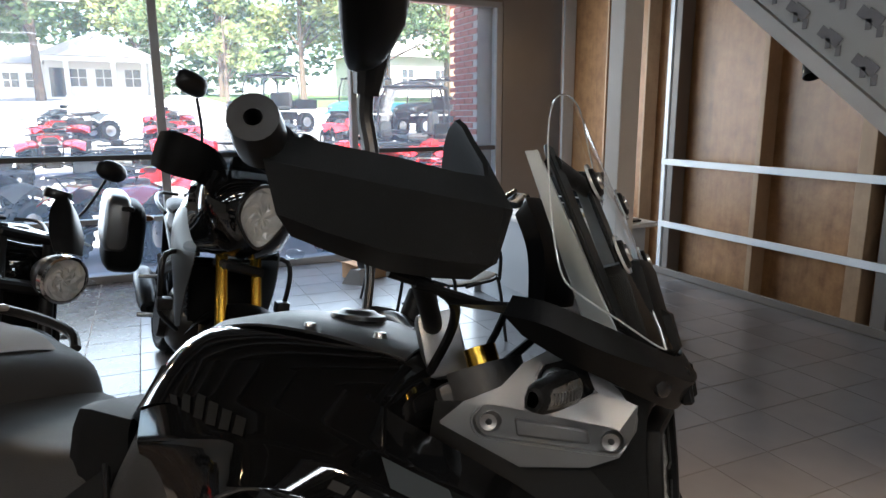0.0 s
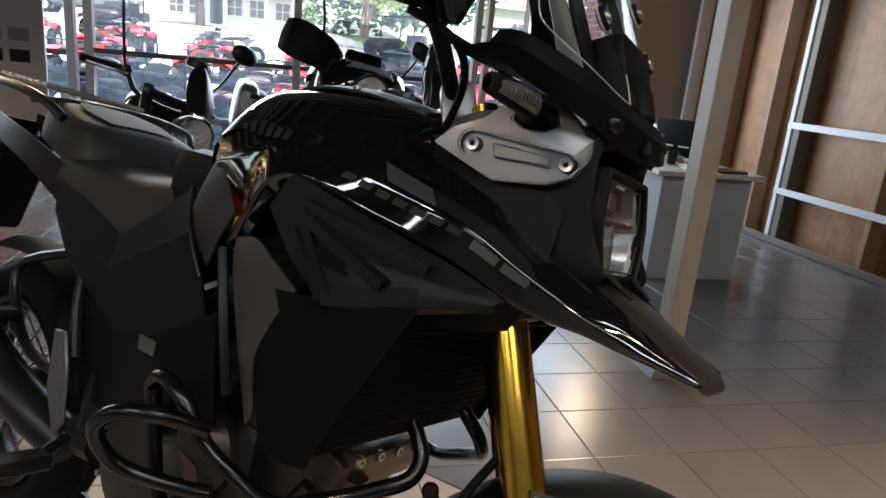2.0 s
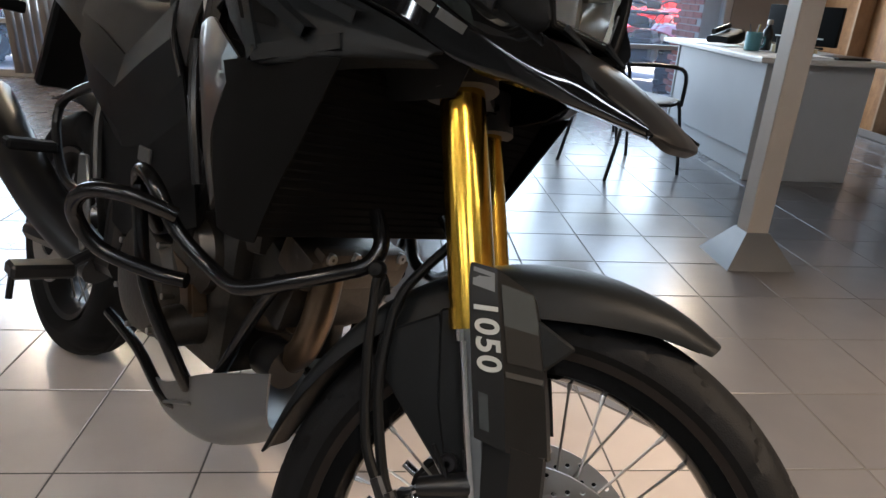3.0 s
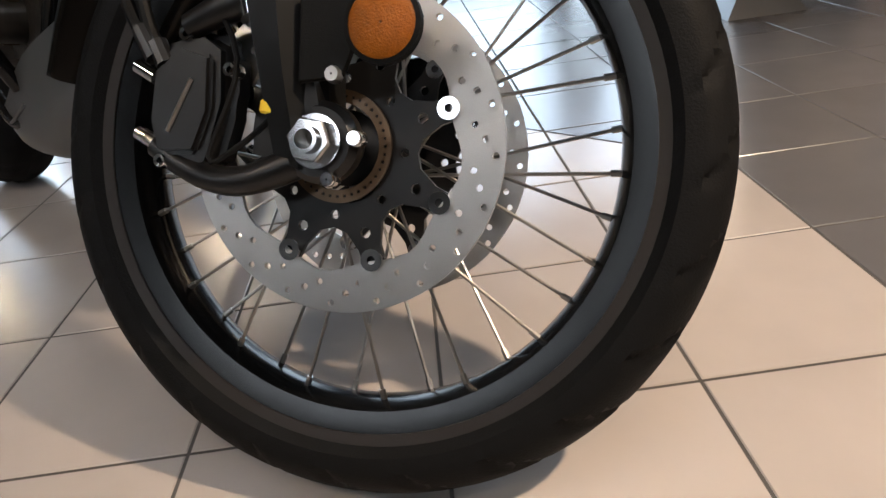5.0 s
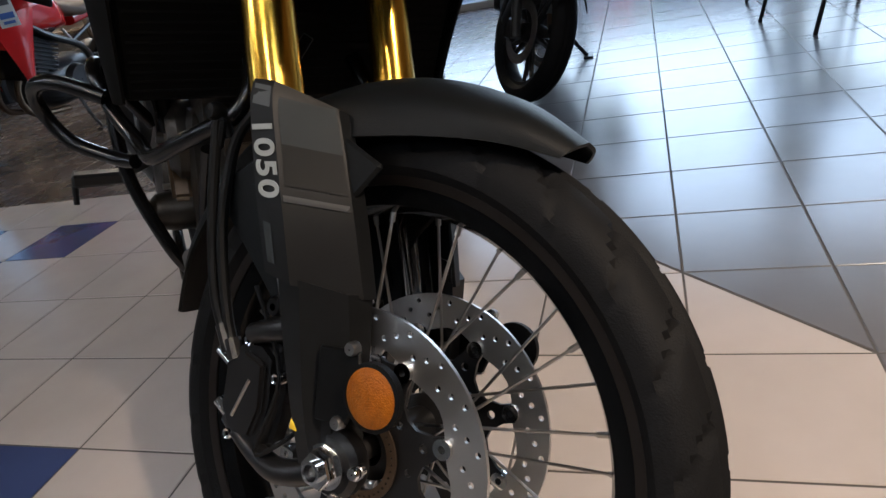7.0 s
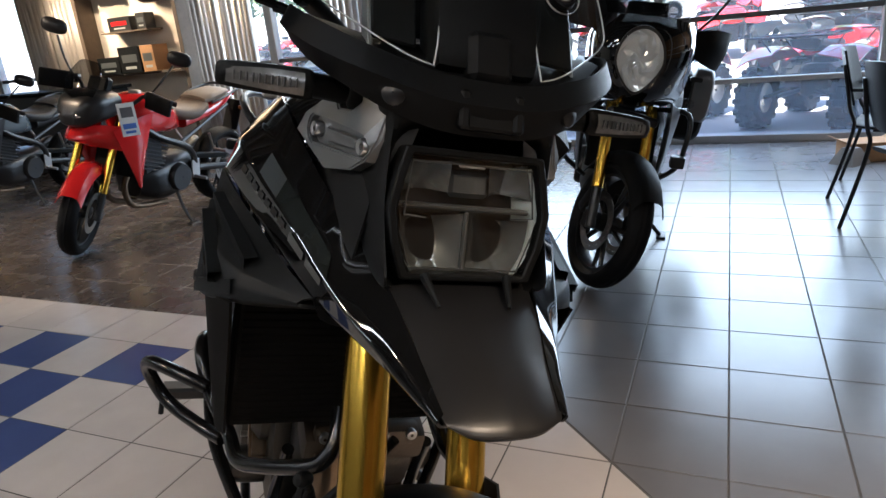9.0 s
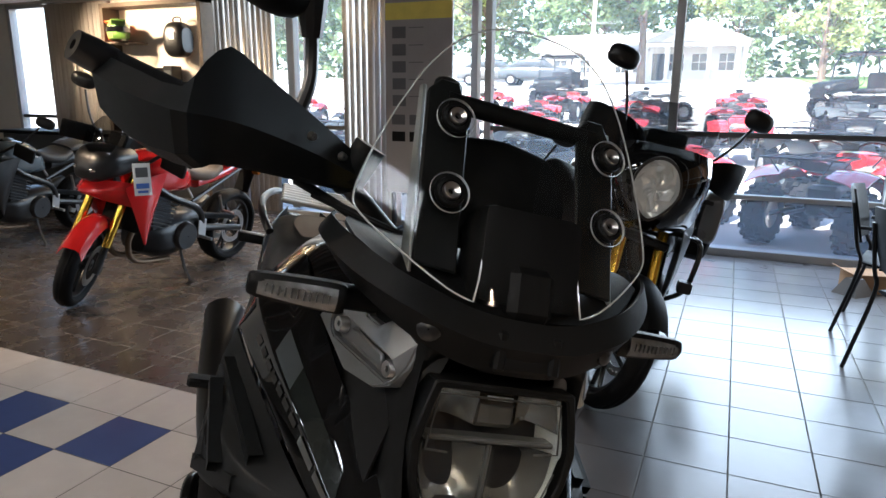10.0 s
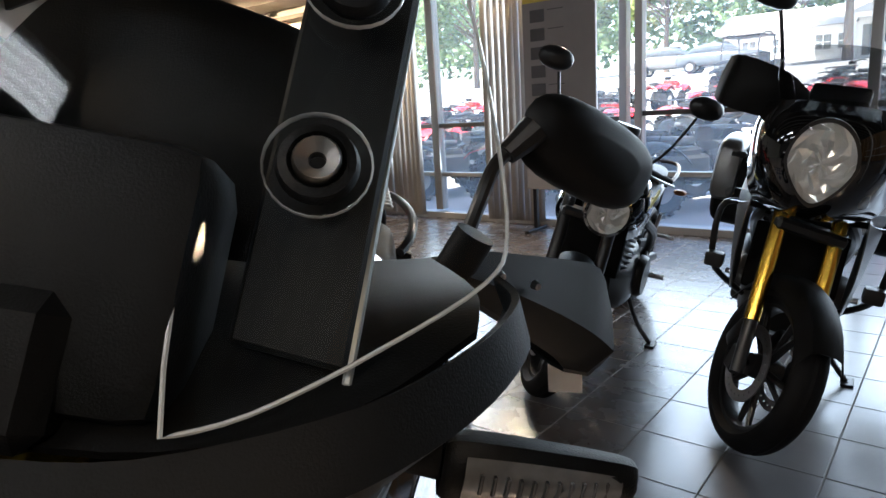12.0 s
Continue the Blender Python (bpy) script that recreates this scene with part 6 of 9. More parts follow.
for s in (-1, 1):
    bpart("crankcase_cover", turned([(0.001, s * 0.185), (0.06, s * 0.185), (0.095, s * 0.175), (0.112, s * 0.15), (0.112, s * 0.11)], 32, "Y", (-0.86, 0, 0.47), closed=False), ENGINE, eng, "round bronze-tinted engine cover")
    bpart("crankcase_cover", turned([(0.001, s * 0.165), (0.05, s * 0.165), (0.07, s * 0.15), (0.075, s * 0.11)], 28, "Y", (-0.72, 0, 0.56), closed=False), ENGINE, eng)
    for k in range(7):
        bpart("cover_bolt", turned([(0.001, s * 0.178), (0.006, s * 0.178), (0.006, s * 0.15)], 8, "Y", (-0.86 + 0.102 * math.cos(0.9 * k), 0, 0.47 + 0.102 * math.sin(0.9 * k)), closed=False), STEEL, eng)
    bpart("water_pump", turned([(0.001, s * 0.205), (0.022, s * 0.205), (0.032, s * 0.195), (0.036, s * 0.17), (0.036, s * 0.12)], 24, "Y", (-0.70, 0, 0.44), closed=False), ENGINE, eng, "round pump cover")
    bpart("engine_rib", plate([(-0.78, 0.56), (-0.70, 0.545), (-0.67, 0.47), (-0.70, 0.40), (-0.74, 0.41), (-0.715, 0.48), (-0.74, 0.525)], s * 0.135, s * 0.168, 0.006, 2), BRONZE, eng)
    # frame spar, pivot plate, foot peg
    bpart("frame_spar", join(tube([(-0.42, s * 0.09, 0.98), (-0.62, s * 0.13, 0.88), (-0.85, s * 0.145, 0.76), (-1.02, s * 0.145, 0.62), (-1.06, s * 0.14, 0.46)], (0.03, 0.025), 10), tube([(-1.0, s * 0.15, 0.68), (-1.3, s * 0.14, 0.88), (-1.75, s * 0.09, 0.97)], 0.015, 8)), SATIN_BLACK)
    bpart("heel_plate", plate([(-1.14, 0.64), (-1.10, 0.645), (-1.07, 0.58), (-1.05, 0.48), (-1.08, 0.45), (-1.13, 0.53)], s * 0.195, s * 0.203, 0.003), SILVER, label="drilled alloy heel plate")
    bpart("foot_peg", join(box((-1.02, s * 0.285, 0.435), (0.05, 0.11, 0.028), 0.006), tube([(-1.05, s * 0.19, 0.455), (-1.03, s * 0.24, 0.437)], 0.012, 8, 1), rod((-1.01, s * 0.335, 0.43), (-1.005, s * 0.338, 0.385), 0.006, 8)), SATIN_BLACK)
    # crash bars
    cb = 0.0118
    bpart("crash_bar", join(tube([(-0.80, s * 0.18, 0.58), (-0.765, s * 0.235, 0.655), (-0.72, s * 0.255, 0.695), (-0.655, s * 0.26, 0.685), (-0.612, s * 0.24, 0.63), (-0.556, s * 0.212, 0.592), (-0.489, s * 0.20, 0.583), (-0.421, s * 0.165, 0.614), (-0.375, s * 0.13, 0.640), (-0.349, s * 0.10, 0.660), (-0.352, s * 0.08, 0.690), (-0.385, s * 0.07, 0.725)], cb, 12, 6),
                            tube([(-0.60, s * 0.25, 0.655), (-0.63, s * 0.31, 0.675), (-0.68, s * 0.345, 0.665), (-0.715, s * 0.345, 0.625), (-0.70, s * 0.31, 0.575), (-0.64, s * 0.25, 0.555), (-0.60, s * 0.22, 0.555)], cb, 12, 6),
                            tube([(-0.745, s * 0.245, 0.665), (-0.70, s * 0.235, 0.52), (-0.66, s * 0.19, 0.40), (-0.655, s * 0.16, 0.345)], cb, 12, 5),
                            tube([(-1.03, s * 0.15, 0.335), (-0.87, s * 0.155, 0.325), (-0.725, s * 0.155, 0.285), (-0.644, s * 0.135, 0.335), (-0.560, s * 0.125, 0.50), (-0.51, s * 0.12, 0.585)], cb * 0.9, 12, 4)), mat("bar_black", (0.004, 0.004, 0.0042), 0.22, var=0.15, spec=0.4), label="black tubular crash bar")
bpart("exhaust_header", join(tube([(-0.475, -0.06, 0.60), (-0.476, -0.06, 0.56), (-0.483, -0.06, 0.515), (-0.508, -0.055, 0.462), (-0.56, -0.04, 0.42), (-0.64, -0.02, 0.37)], 0.025, 16), tube([(-0.70, -0.05, 0.455), (-0.60, -0.06, 0.485), (-0.53, -0.06, 0.51)], 0.027, 16)), BRONZE, label="heat-tinted exhaust header")
bpart("oil_filter", turned([(0.001, 0), (0.03, 0), (0.036, 0.01), (0.036, 0.07), (0.001, 0.07)], 22, "X", (-0.60, -0.06, 0.42), closed=False), SATIN_BLACK)
bpart("exhaust_silencer", tube([(-1.12, -0.14, 0.40), (-1.32, -0.185, 0.47), (-1.55, -0.20, 0.55), (-1.85, -0.20, 0.64)], (0.042, 0.064), 22, 4), SATIN_BLACK, label="black exhaust silencer")
bpart("skid_plate", skin([[(-0.80, -0.155, 0.30), (-0.72, -0.165, 0.325), (-0.60, -0.165, 0.395), (-0.46, -0.145, 0.455)], [(-0.80, -0.14, 0.255), (-0.72, -0.15, 0.255), (-0.60, -0.15, 0.285), (-0.46, -0.135, 0.375)], [(-0.80, -0.09, 0.225), (-0.72, -0.095, 0.225), (-0.60, -0.095, 0.25), (-0.47, -0.09, 0.34)], [(-0.80, 0, 0.22), (-0.72, 0, 0.22), (-0.60, 0, 0.245), (-0.46, 0, 0.335)]], 4, 4, mirror=True, thick=0.004), SILVER, label="brushed alloy skid plate")
bpart("skid_rib", box((-0.68, -0.163, 0.305), (0.10, 0.006, 0.006), 0.002, Matrix.Rotation(radians(-24), 4, "Y")), SILVER)

# rear wheel and swing arm
rr = bpart("rear_wheel", turned([(0.222, -0.05), (0.236, -0.056), (0.236, -0.048), (0.216, -0.02), (0.214, 0.02), (0.236, 0.048), (0.236, 0.056), (0.222, 0.05), (0.205, 0.02), (0.205, -0.02)], 64, "Y", (-1.60, 0, 0.338)), SATIN_BLACK)
bpart("tyre", moved(tyre_mesh(0.338, 0.075, 0.10, 22, 160), Matrix.Translation((-1.60, 0, 0.338))), RUBBER, rr)
bpart("hub", turned([(0.03, -0.08), (0.06, -0.07), (0.06, 0.07), (0.03, 0.08)], 24, "Y", (-1.60, 0, 0.338)), SATIN_BLACK, rr)
bpart("brake_disc", moved(disc_mesh(0.13, 0.06, [], -0.10), Matrix.Translation((-1.60, 0, 0.338))), STEEL, rr)
bpart("spokes", join(*[rod((-1.60 + 0.05 * math.cos(a), sd * 0.05, 0.338 + 0.05 * math.sin(a)), (-1.60 + 0.21 * math.cos(a + 0.2 * sd), 0, 0.338 + 0.21 * math.sin(a + 0.2 * sd)), 0.003, 5) for a, sd in ((2 * math.pi * k / 24, 1 if k % 2 else -1) for k in range(24))]), STEEL, rr)
for s in (-1, 1):
    bpart("swing_arm", join(tube([(-1.02, s * 0.13, 0.44), (-1.25, s * 0.125, 0.40), (-1.63, s * 0.125, 0.338)], (0.038, 0.028), 10, 3)), SATIN_BLACK)
bpart("rear_mudguard", skin([[(-1.25, -0.075, 0.62), (-1.25, 0, 0.66), (-1.25, 0.075, 0.62)], [(-1.50, -0.085, 0.70), (-1.50, 0, 0.73), (-1.50, 0.085, 0.70)], [(-1.75, -0.08, 0.68), (-1.75, 0, 0.71), (-1.75, 0.08, 0.68)]], 4, 4, thick=0.004), BLACK_PLASTIC)
bpart("tail_hanger", join(box((-1.90, 0, 0.83), (0.04, 0.13, 0.30), 0.01, Matrix.Rotation(radians(25), 4, "Y")), box((-1.96, 0, 0.98), (0.08, 0.12, 0.05), 0.012)), BLACK_PLASTIC)
bpart("side_stand", join(tube([(-0.98, 0.14, 0.36), (-0.95, 0.30, 0.20), (-0.93, 0.375, 0.105)], 0.014, 10, 3), box((-0.93, 0.38, 0.100), (0.08, 0.05, 0.008), 0.003, Matrix.Rotation(radians(14), 4, "X"))), SATIN_BLACK)
for i in range(3):
    bpart("engine_hose", tube([(-0.55 - 0.04 * i, -0.14, 0.86 - 0.03 * i), (-0.60 - 0.03 * i, -0.17, 0.76), (-0.72, -0.16, 0.66 - 0.04 * i)], 0.012, 8), RUBBER)
bpart("cable", join(tube([(-0.47, -0.05, 1.13), (-0.42, -0.09, 1.21), (-0.40, -0.16, 1.25), (-0.44, -0.22, 1.27)], 0.006, 8), tube([(-0.45, 0.02, 1.10), (-0.39, 0.0, 1.22), (-0.37, -0.10, 1.24), (-0.42, -0.2, 1.26)], 0.005, 8), tube([(-0.46, 0.05, 1.1), (-0.36, 0.06, 1.2), (-0.38, 0.15, 1.22)], 0.006, 8)), RUBBER)

# ---- other motorcycles in the showroom ----


DARK_ENGINE = mat("dark_engine", (0.022, 0.021, 0.02), 0.42, metal=0.4, var=0.3, bump=0.3)


def cut_glass(r_out, depth, c, squash=1.0, rng=random.Random(5)):
    """A faceted lamp reflector, open to the front (+x)."""
    bm = bmesh.new()
    mid = bm.verts.new(Vector(c) + Vector((-depth, 0, 0)))
    prev = None
    for i in range(1, 6):
        f = i / 5
        ring = []
        for k in range(18):
            a = 2 * math.pi * (k + 0.5 * (i % 2)) / 18
            ring.append(bm.verts.new(Vector(c) + Vector((-depth * (1 - f * f) + rng.uniform(-0.006, 0.006), r_out * f * math.cos(a), r_out * f * squash * math.sin(a)))))
        for k in range(18):
            if prev is None:
                bm.faces.new((mid, ring[k], ring[(k + 1) % 18]))
            else:
                bm.faces.new((prev[k], ring[k], ring[(k + 1) % 18], prev[(k + 1) % 18]))
        prev = ring
    return bm


def dome(r, bulge, c, squash=1.0):
    return moved(turned([(0.0005, bulge), (r * 0.5, bulge * 0.8), (r * 0.85, bulge * 0.35), (r, 0.0)], 24, "X", closed=False), Matrix.Translation(c) @ Matrix.Diagonal((1, 1, squash, 1)))


def widened(bm):
    return moved(bm, Matrix.Diagonal((1, 1.25, 1, 1)))


def cast_wheel(name, bike_ob, m, R, w, label, finish):
    k = R - 0.07
    rim_ob = part(name, turned([(k - 0.018, -w * 0.55), (k, -w * 0.62), (k + 0.01, -w * 0.6), (k - 0.012, -w * 0.3), (k - 0.012, w * 0.3), (k + 0.01, w * 0.6), (k, w * 0.62), (k - 0.018, w * 0.55), (k - 0.026, 0)], 48), finish, bike_ob, label)
    rim_ob.matrix_basis = m
    part("tyre", tyre_mesh(R, w, 0.075, 22, seg=110, depth=0.004), RUBBER, rim_ob, "black road tyre")
    part("hub", turned([(0.012, -0.06), (0.04, -0.055), (0.045, -0.03), (0.045, 0.03), (0.04, 0.055), (0.012, 0.06)], 20), finish, rim_ob)
    for i in range(5):
        a = 2 * math.pi * i / 5
        for da in (-0.16, 0.16):
            part("wheel_spoke", tube([(0.035 * math.cos(a), 0, 0.035 * math.sin(a)), (k * 0.55 * math.cos(a + da * 0.8), 0, k * 0.55 * math.sin(a + da * 0.8)), ((k - 0.02) * math.cos(a + da), 0, (k - 0.02) * math.sin(a + da))], (0.015, 0.010), 6, 3), finish, rim_ob)
    for s in (-1, 1):
        part("brake_disc", disc_mesh(R * 0.46, R * 0.32, [(R * 0.39 * math.cos(2 * math.pi * j / 24), R * 0.39 * math.sin(2 * math.pi * j / 24), 0.005) for j in range(24)], s * 0.062, seg=36), STEEL, rim_ob)
    return rim_ob


def street_bike(label, at, heading, cfg, lean=11, steer=29):
    """A motorcycle on its side stand, bars turned left; at is where the front tyre touches the floor."""
    M = pose(at[0], at[1], 0, 0, 0, heading) @ Matrix.Rotation(radians(-lean), 4, "X")
    b = thing("motorcycle", M, label, "motorcycle", "parked motorcycles")
    ax = Vector((0, 0, 0.305))
    S = Matrix.Translation(ax) @ Matrix.Rotation(radians(steer), 4, Vector((-0.42, 0, 0.907))) @ Matrix.Translation(-ax)
    body, accent, wheel_f = cfg["body"], cfg["accent"], cfg.get("wheel", SATIN_BLACK)

    def front(name, bm, material, lab="", par=None, smooth=35):
        o = part(name, bm, material, par or b, lab, smooth)
        if par is None:
            o.matrix_basis = S
        return o

    def lx(z):
        return 0.035 - 0.46 * (z - 0.305)

    cast_wheel("front_wheel", b, S @ Matrix.Translation(ax), 0.305, 0.058, "black cast front wheel", wheel_f)
    cast_wheel("rear_wheel", b, Matrix.Translation((-1.46, 0, 0.315)), 0.315, 0.082, "black cast rear wheel", wheel_f)
    for s in (-1, 1):
        y = 0.105 * s
        front("fork_tube", rod((lx(0.45), y, 0.45), (lx(1.0), y, 1.0), 0.027, 16), cfg.get("fork", GOLD), "gold fork leg" if cfg.get("fork", GOLD) is GOLD else "")
        front("fork_slider", join(rod((lx(0.28), y, 0.28), (lx(0.54), y, 0.54), 0.023, 14), box((0.0, y, 0.31), (0.07, 0.04, 0.1), 0.012)), SATIN_BLACK)
        front("brake_caliper", box((-0.12, 0.07 * s, 0.36), (0.06, 0.05, 0.12), 0.015, Matrix.Rotation(radians(25), 4, "Y"), 2), SATIN_BLACK)
    fd = []
    for i in range(9):
        a = radians(38 + 14 * i)
        fd.append([(0.345 * math.cos(a), yy, 0.305 + (0.345 - 0.02 * abs(yy) / 0.075) * math.sin(a) - (0.05 if abs(yy) > 0.07 else 0)) for yy in (-0.078, -0.05, 0, 0.05, 0.078)])
    front("front_fender", skin(fd, 2, 2, thick=0.004), cfg.get("fender", BLACK_PLASTIC))
    front("triple_clamp", join(box((lx(0.98), 0, 0.98), (0.09, 0.26, 0.04), 0.012), box((lx(0.78), 0, 0.78), (0.09, 0.26, 0.045), 0.012)), SATIN_BLACK)
    bz, bw = cfg.get("bar_z", 1.13), cfg.get("bar_w", 0.40)
    bx = lx(0.98) - 0.05
    front("handlebar", tube([(bx - 0.12, -bw, bz - 0.03), (bx - 0.05, -bw * 0.55, bz), (bx + 0.02, -0.12, bz - 0.08), (bx + 0.02, 0.12, bz - 0.08), (bx - 0.05, bw * 0.55, bz), (bx - 0.12, bw, bz - 0.03)], 0.012, 10, 4), SATIN_BLACK)
    for s in (-1, 1):
        front("grip", rod((bx - 0.07, s * (bw - 0.13), bz - 0.012), (bx - 0.12, s * bw, bz - 0.03), 0.018, 12), RUBBER, "black rubber grip")
        front("lever", tube([(bx - 0.02, s * (bw - 0.17), bz - 0.01), (bx + 0.01, s * (bw - 0.1), bz - 0.02), (bx - 0.05, s * (bw + 0.0), bz - 0.035)], 0.006, 6, 3), STEEL)
        front("switch_box", box((bx - 0.05, s * (bw - 0.17), bz), (0.06, 0.05, 0.055), 0.012), SATIN_BLACK)
        mz = bz + cfg.get("mirror_up", 0.28)
        stalk = front("mirror", tube([(bx - 0.04, s * (bw - 0.16), bz + 0.01), (bx - 0.02, s * (bw - 0.1), bz + 0.12), (bx - 0.04, s * (bw - 0.04), mz - 0.05)], 0.007, 8, 3), SATIN_BLACK, "black mirror on a thin stalk")
        front("mirror_head", loft([(bx - 0.075, mz, 0.02, 0.012), (bx - 0.07, mz, 0.075, 0.047), (bx - 0.045, mz, 0.072, 0.045), (bx - 0.025, mz, 0.035, 0.02)], 16, 2.2 if cfg.get("round_mirror") else 2.8, 3, y0=s * (bw - 0.01)), SATIN_BLACK, "", stalk)
        if cfg.get("guards"):
            front("handguard", skin([[(bx - 0.10, s * (bw + 0.03), bz + 0.055), (bx + 0.0, s * (bw + 0.015), bz + 0.07), (bx + 0.065, s * (bw - 0.12), bz + 0.06), (bx + 0.06, s * (bw - 0.22), bz + 0.02)],
                                     [(bx - 0.10, s * (bw + 0.035), bz - 0.02), (bx + 0.01, s * (bw + 0.02), bz - 0.02), (bx + 0.085, s * (bw - 0.12), bz - 0.01), (bx + 0.075, s * (bw - 0.22), bz - 0.02)],
                                     [(bx - 0.09, s * (bw + 0.03), bz - 0.09), (bx + 0.0, s * (bw + 0.015), bz - 0.11), (bx + 0.065, s * (bw - 0.12), bz - 0.10), (bx + 0.06, s * (bw - 0.22), bz - 0.07)]], 3, 3, thick=0.005), BLACK_PLASTIC, "black handguard")
    # tank, seat, tail
    tz = cfg.get("tank_z", 0.93)
    part("fuel_tank", loft([(-0.36, tz - 0.02, 0.07, 0.07), (-0.42, tz, 0.15, 0.12), (-0.56, tz + 0.02, 0.185, 0.15), (-0.74, tz - 0.01, 0.165, 0.13), (-0.87, tz - 0.08, 0.10, 0.06)], 22, 2.8), body, b, cfg["tank_label"])
    part("fuel_cap", turned([(0.005, 0.0), (0.042, 0.0), (0.042, 0.012), (0.034, 0.017), (0.005, 0.017)], 20, "Z", (-0.56, 0, tz + 0.165)), STEEL, b)
    for s in (-1, 1):
        if cfg["face"] == "beak":
            rows = [[(-0.16, s * 0.17, tz - 0.02), (-0.34, s * 0.215, tz + 0.05), (-0.50, s * 0.20, tz + 0.06)],
                    [(-0.20, s * 0.20, tz - 0.16), (-0.32, s * 0.235, tz - 0.14), (-0.42, s * 0.215, tz - 0.10)],
                    [(-0.27, s * 0.20, tz - 0.32), (-0.32, s * 0.215, tz - 0.32), (-0.38, s * 0.20, tz - 0.28)],
                    [(-0.33, s * 0.185, tz - 0.44), (-0.345, s * 0.19, tz - 0.45), (-0.36, s * 0.185, tz - 0.43)]]
        elif cfg.get("fairing"):
            rows = [[(-0.22, s * 0.17, tz + 0.04), (-0.40, s * 0.215, tz + 0.08), (-0.60, s * 0.205, tz + 0.03)],
                    [(-0.16, s * 0.19, tz - 0.10), (-0.36, s * 0.245, tz - 0.09), (-0.60, s * 0.215, tz - 0.08)],
                    [(-0.22, s * 0.20, tz - 0.30), (-0.34, s * 0.225, tz - 0.30), (-0.46, s * 0.20, tz - 0.24)],
                    [(-0.30, s * 0.19, tz - 0.46), (-0.345, s * 0.20, tz - 0.47), (-0.38, s * 0.19, tz - 0.44)]]
        else:
            rows = [[(-0.30, s * 0.15, tz + 0.05), (-0.45, s * 0.198, tz + 0.06), (-0.62, s * 0.195, tz + 0.03)],
                    [(-0.28, s * 0.17, tz - 0.04), (-0.44, s * 0.212, tz - 0.03), (-0.62, s * 0.20, tz - 0.03)],
                    [(-0.34, s * 0.16, tz - 0.13), (-0.46, s * 0.195, tz - 0.12), (-0.60, s * 0.185, tz - 0.10)]]
        part("side_cover", skin(rows, 4, 4, thick=0.005), accent, b, cfg.get("cover_label", ""))
    sz = cfg.get("seat_z", 0.83)
    part("rider_seat", loft([(-0.83, sz + 0.03, 0.075, 0.045), (-0.92, sz, 0.12, 0.05), (-1.05, sz - 0.005, 0.155, 0.052), (-1.17, sz + 0.035, 0.14, 0.05)], 20, 2.7), cfg.get("seat", SEAT), b, cfg.get("seat_label", "black vinyl seat"))
    part("pillion_seat", loft([(-1.16, sz + 0.07, 0.12, 0.03), (-1.24, sz + 0.085, 0.135, 0.04), (-1.40, sz + 0.10, 0.12, 0.04), (-1.5, sz + 0.105, 0.085, 0.025)], 20, 2.7), cfg.get("seat", SEAT), b)
    part("tail", loft([(-0.95, sz - 0.07, 0.10, 0.045), (-1.2, sz - 0.02, 0.125, 0.05), (-1.45, sz + 0.045, 0.105, 0.04), (-1.6, sz + 0.07, 0.05, 0.02)], 18, 3), cfg.get("tail", SATIN_BLACK), b)
    part("tail_lamp", box((-1.61, 0, sz + 0.07), (0.03, 0.11, 0.035), 0.01), RED_PAINT, b, "red tail lamp")
    for s in (-1, 1):
        part("grab_rail", tube([(-1.2, s * 0.15, sz + 0.06), (-1.35, s * 0.175, sz + 0.10), (-1.55, s * 0.14, sz + 0.14), (-1.6, s * 0.02, sz + 0.14)], 0.011, 8, 4), SATIN_BLACK, b)
        part("rear_indicator", loft([(-1.56, sz - 0.02, 0.02, 0.015), (-1.54, sz - 0.02, 0.04, 0.02), (-1.52, sz - 0.02, 0.03, 0.015)], 12, 2.4, 2, y0=s * 0.19), AMBER, b)
    part("rear_fender", box((-1.66, 0, sz - 0.12), (0.012, 0.15, 0.26), 0.005, Matrix.Rotation(radians(-22), 4, "Y")), BLACK_PLASTIC, b)
    # engine and frame
    part("crankcase", loft([(-0.42, 0.40, 0.11, 0.10), (-0.55, 0.38, 0.17, 0.14), (-0.75, 0.39, 0.18, 0.15), (-0.95, 0.42, 0.13, 0.12)], 18, 3.2), cfg.get("engine", DARK_ENGINE), b, "dark cast engine block")
    cyl = part("cylinder", box((-0.55, 0, 0.6), (0.2, 0.26, 0.28), 0.02), cfg.get("engine", DARK_ENGINE), b, "finned cylinder block")
    for i in range(10):
        part("fin", box((-0.50 - 0.01 * i, 0, 0.50 + 0.025 * i), (0.24, 0.30, 0.014), 0.004, Matrix.Rotation(radians(-18), 4, "Y")), cfg.get("engine", DARK_ENGINE), cyl)
    for s in (-1, 1):
        part("engine_cover", turned([(0.005, 0.0), (0.095, 0.0), (0.105, -0.012 * s), (0.11, -0.04 * s), (0.005, -0.04 * s)], 26, "Y", (-0.74, s * 0.215, 0.40)), cfg.get("engine", DARK_ENGINE), b)
        part("frame_rail", tube([(-0.36, s * 0.06, 0.92), (-0.55, s * 0.17, 0.74), (-0.85, s * 0.19, 0.60), (-0.98, s * 0.14, 0.42)], 0.024, 10, 4), cfg.get("frame", SATIN_BLACK), b)
        part("subframe", rod((-0.85, s * 0.13, 0.64), (-1.45, s * 0.10, sz + 0.01), 0.014, 8), SATIN_BLACK, b)
        part("swingarm", tube([(-0.94, s * 0.12, 0.41), (-1.2, s * 0.125, 0.37), (-1.47, s * 0.12, 0.315)], 0.028, 10, 4), cfg.get("arm", SATIN_BLACK), b)
        part("footrest", join(rod((-0.92, s * 0.16, 0.36), (-0.93, s * 0.28, 0.36), 0.014, 8), box((-0.94, s * 0.17, 0.42), (0.09, 0.012, 0.14), 0.004)), STEEL, b)
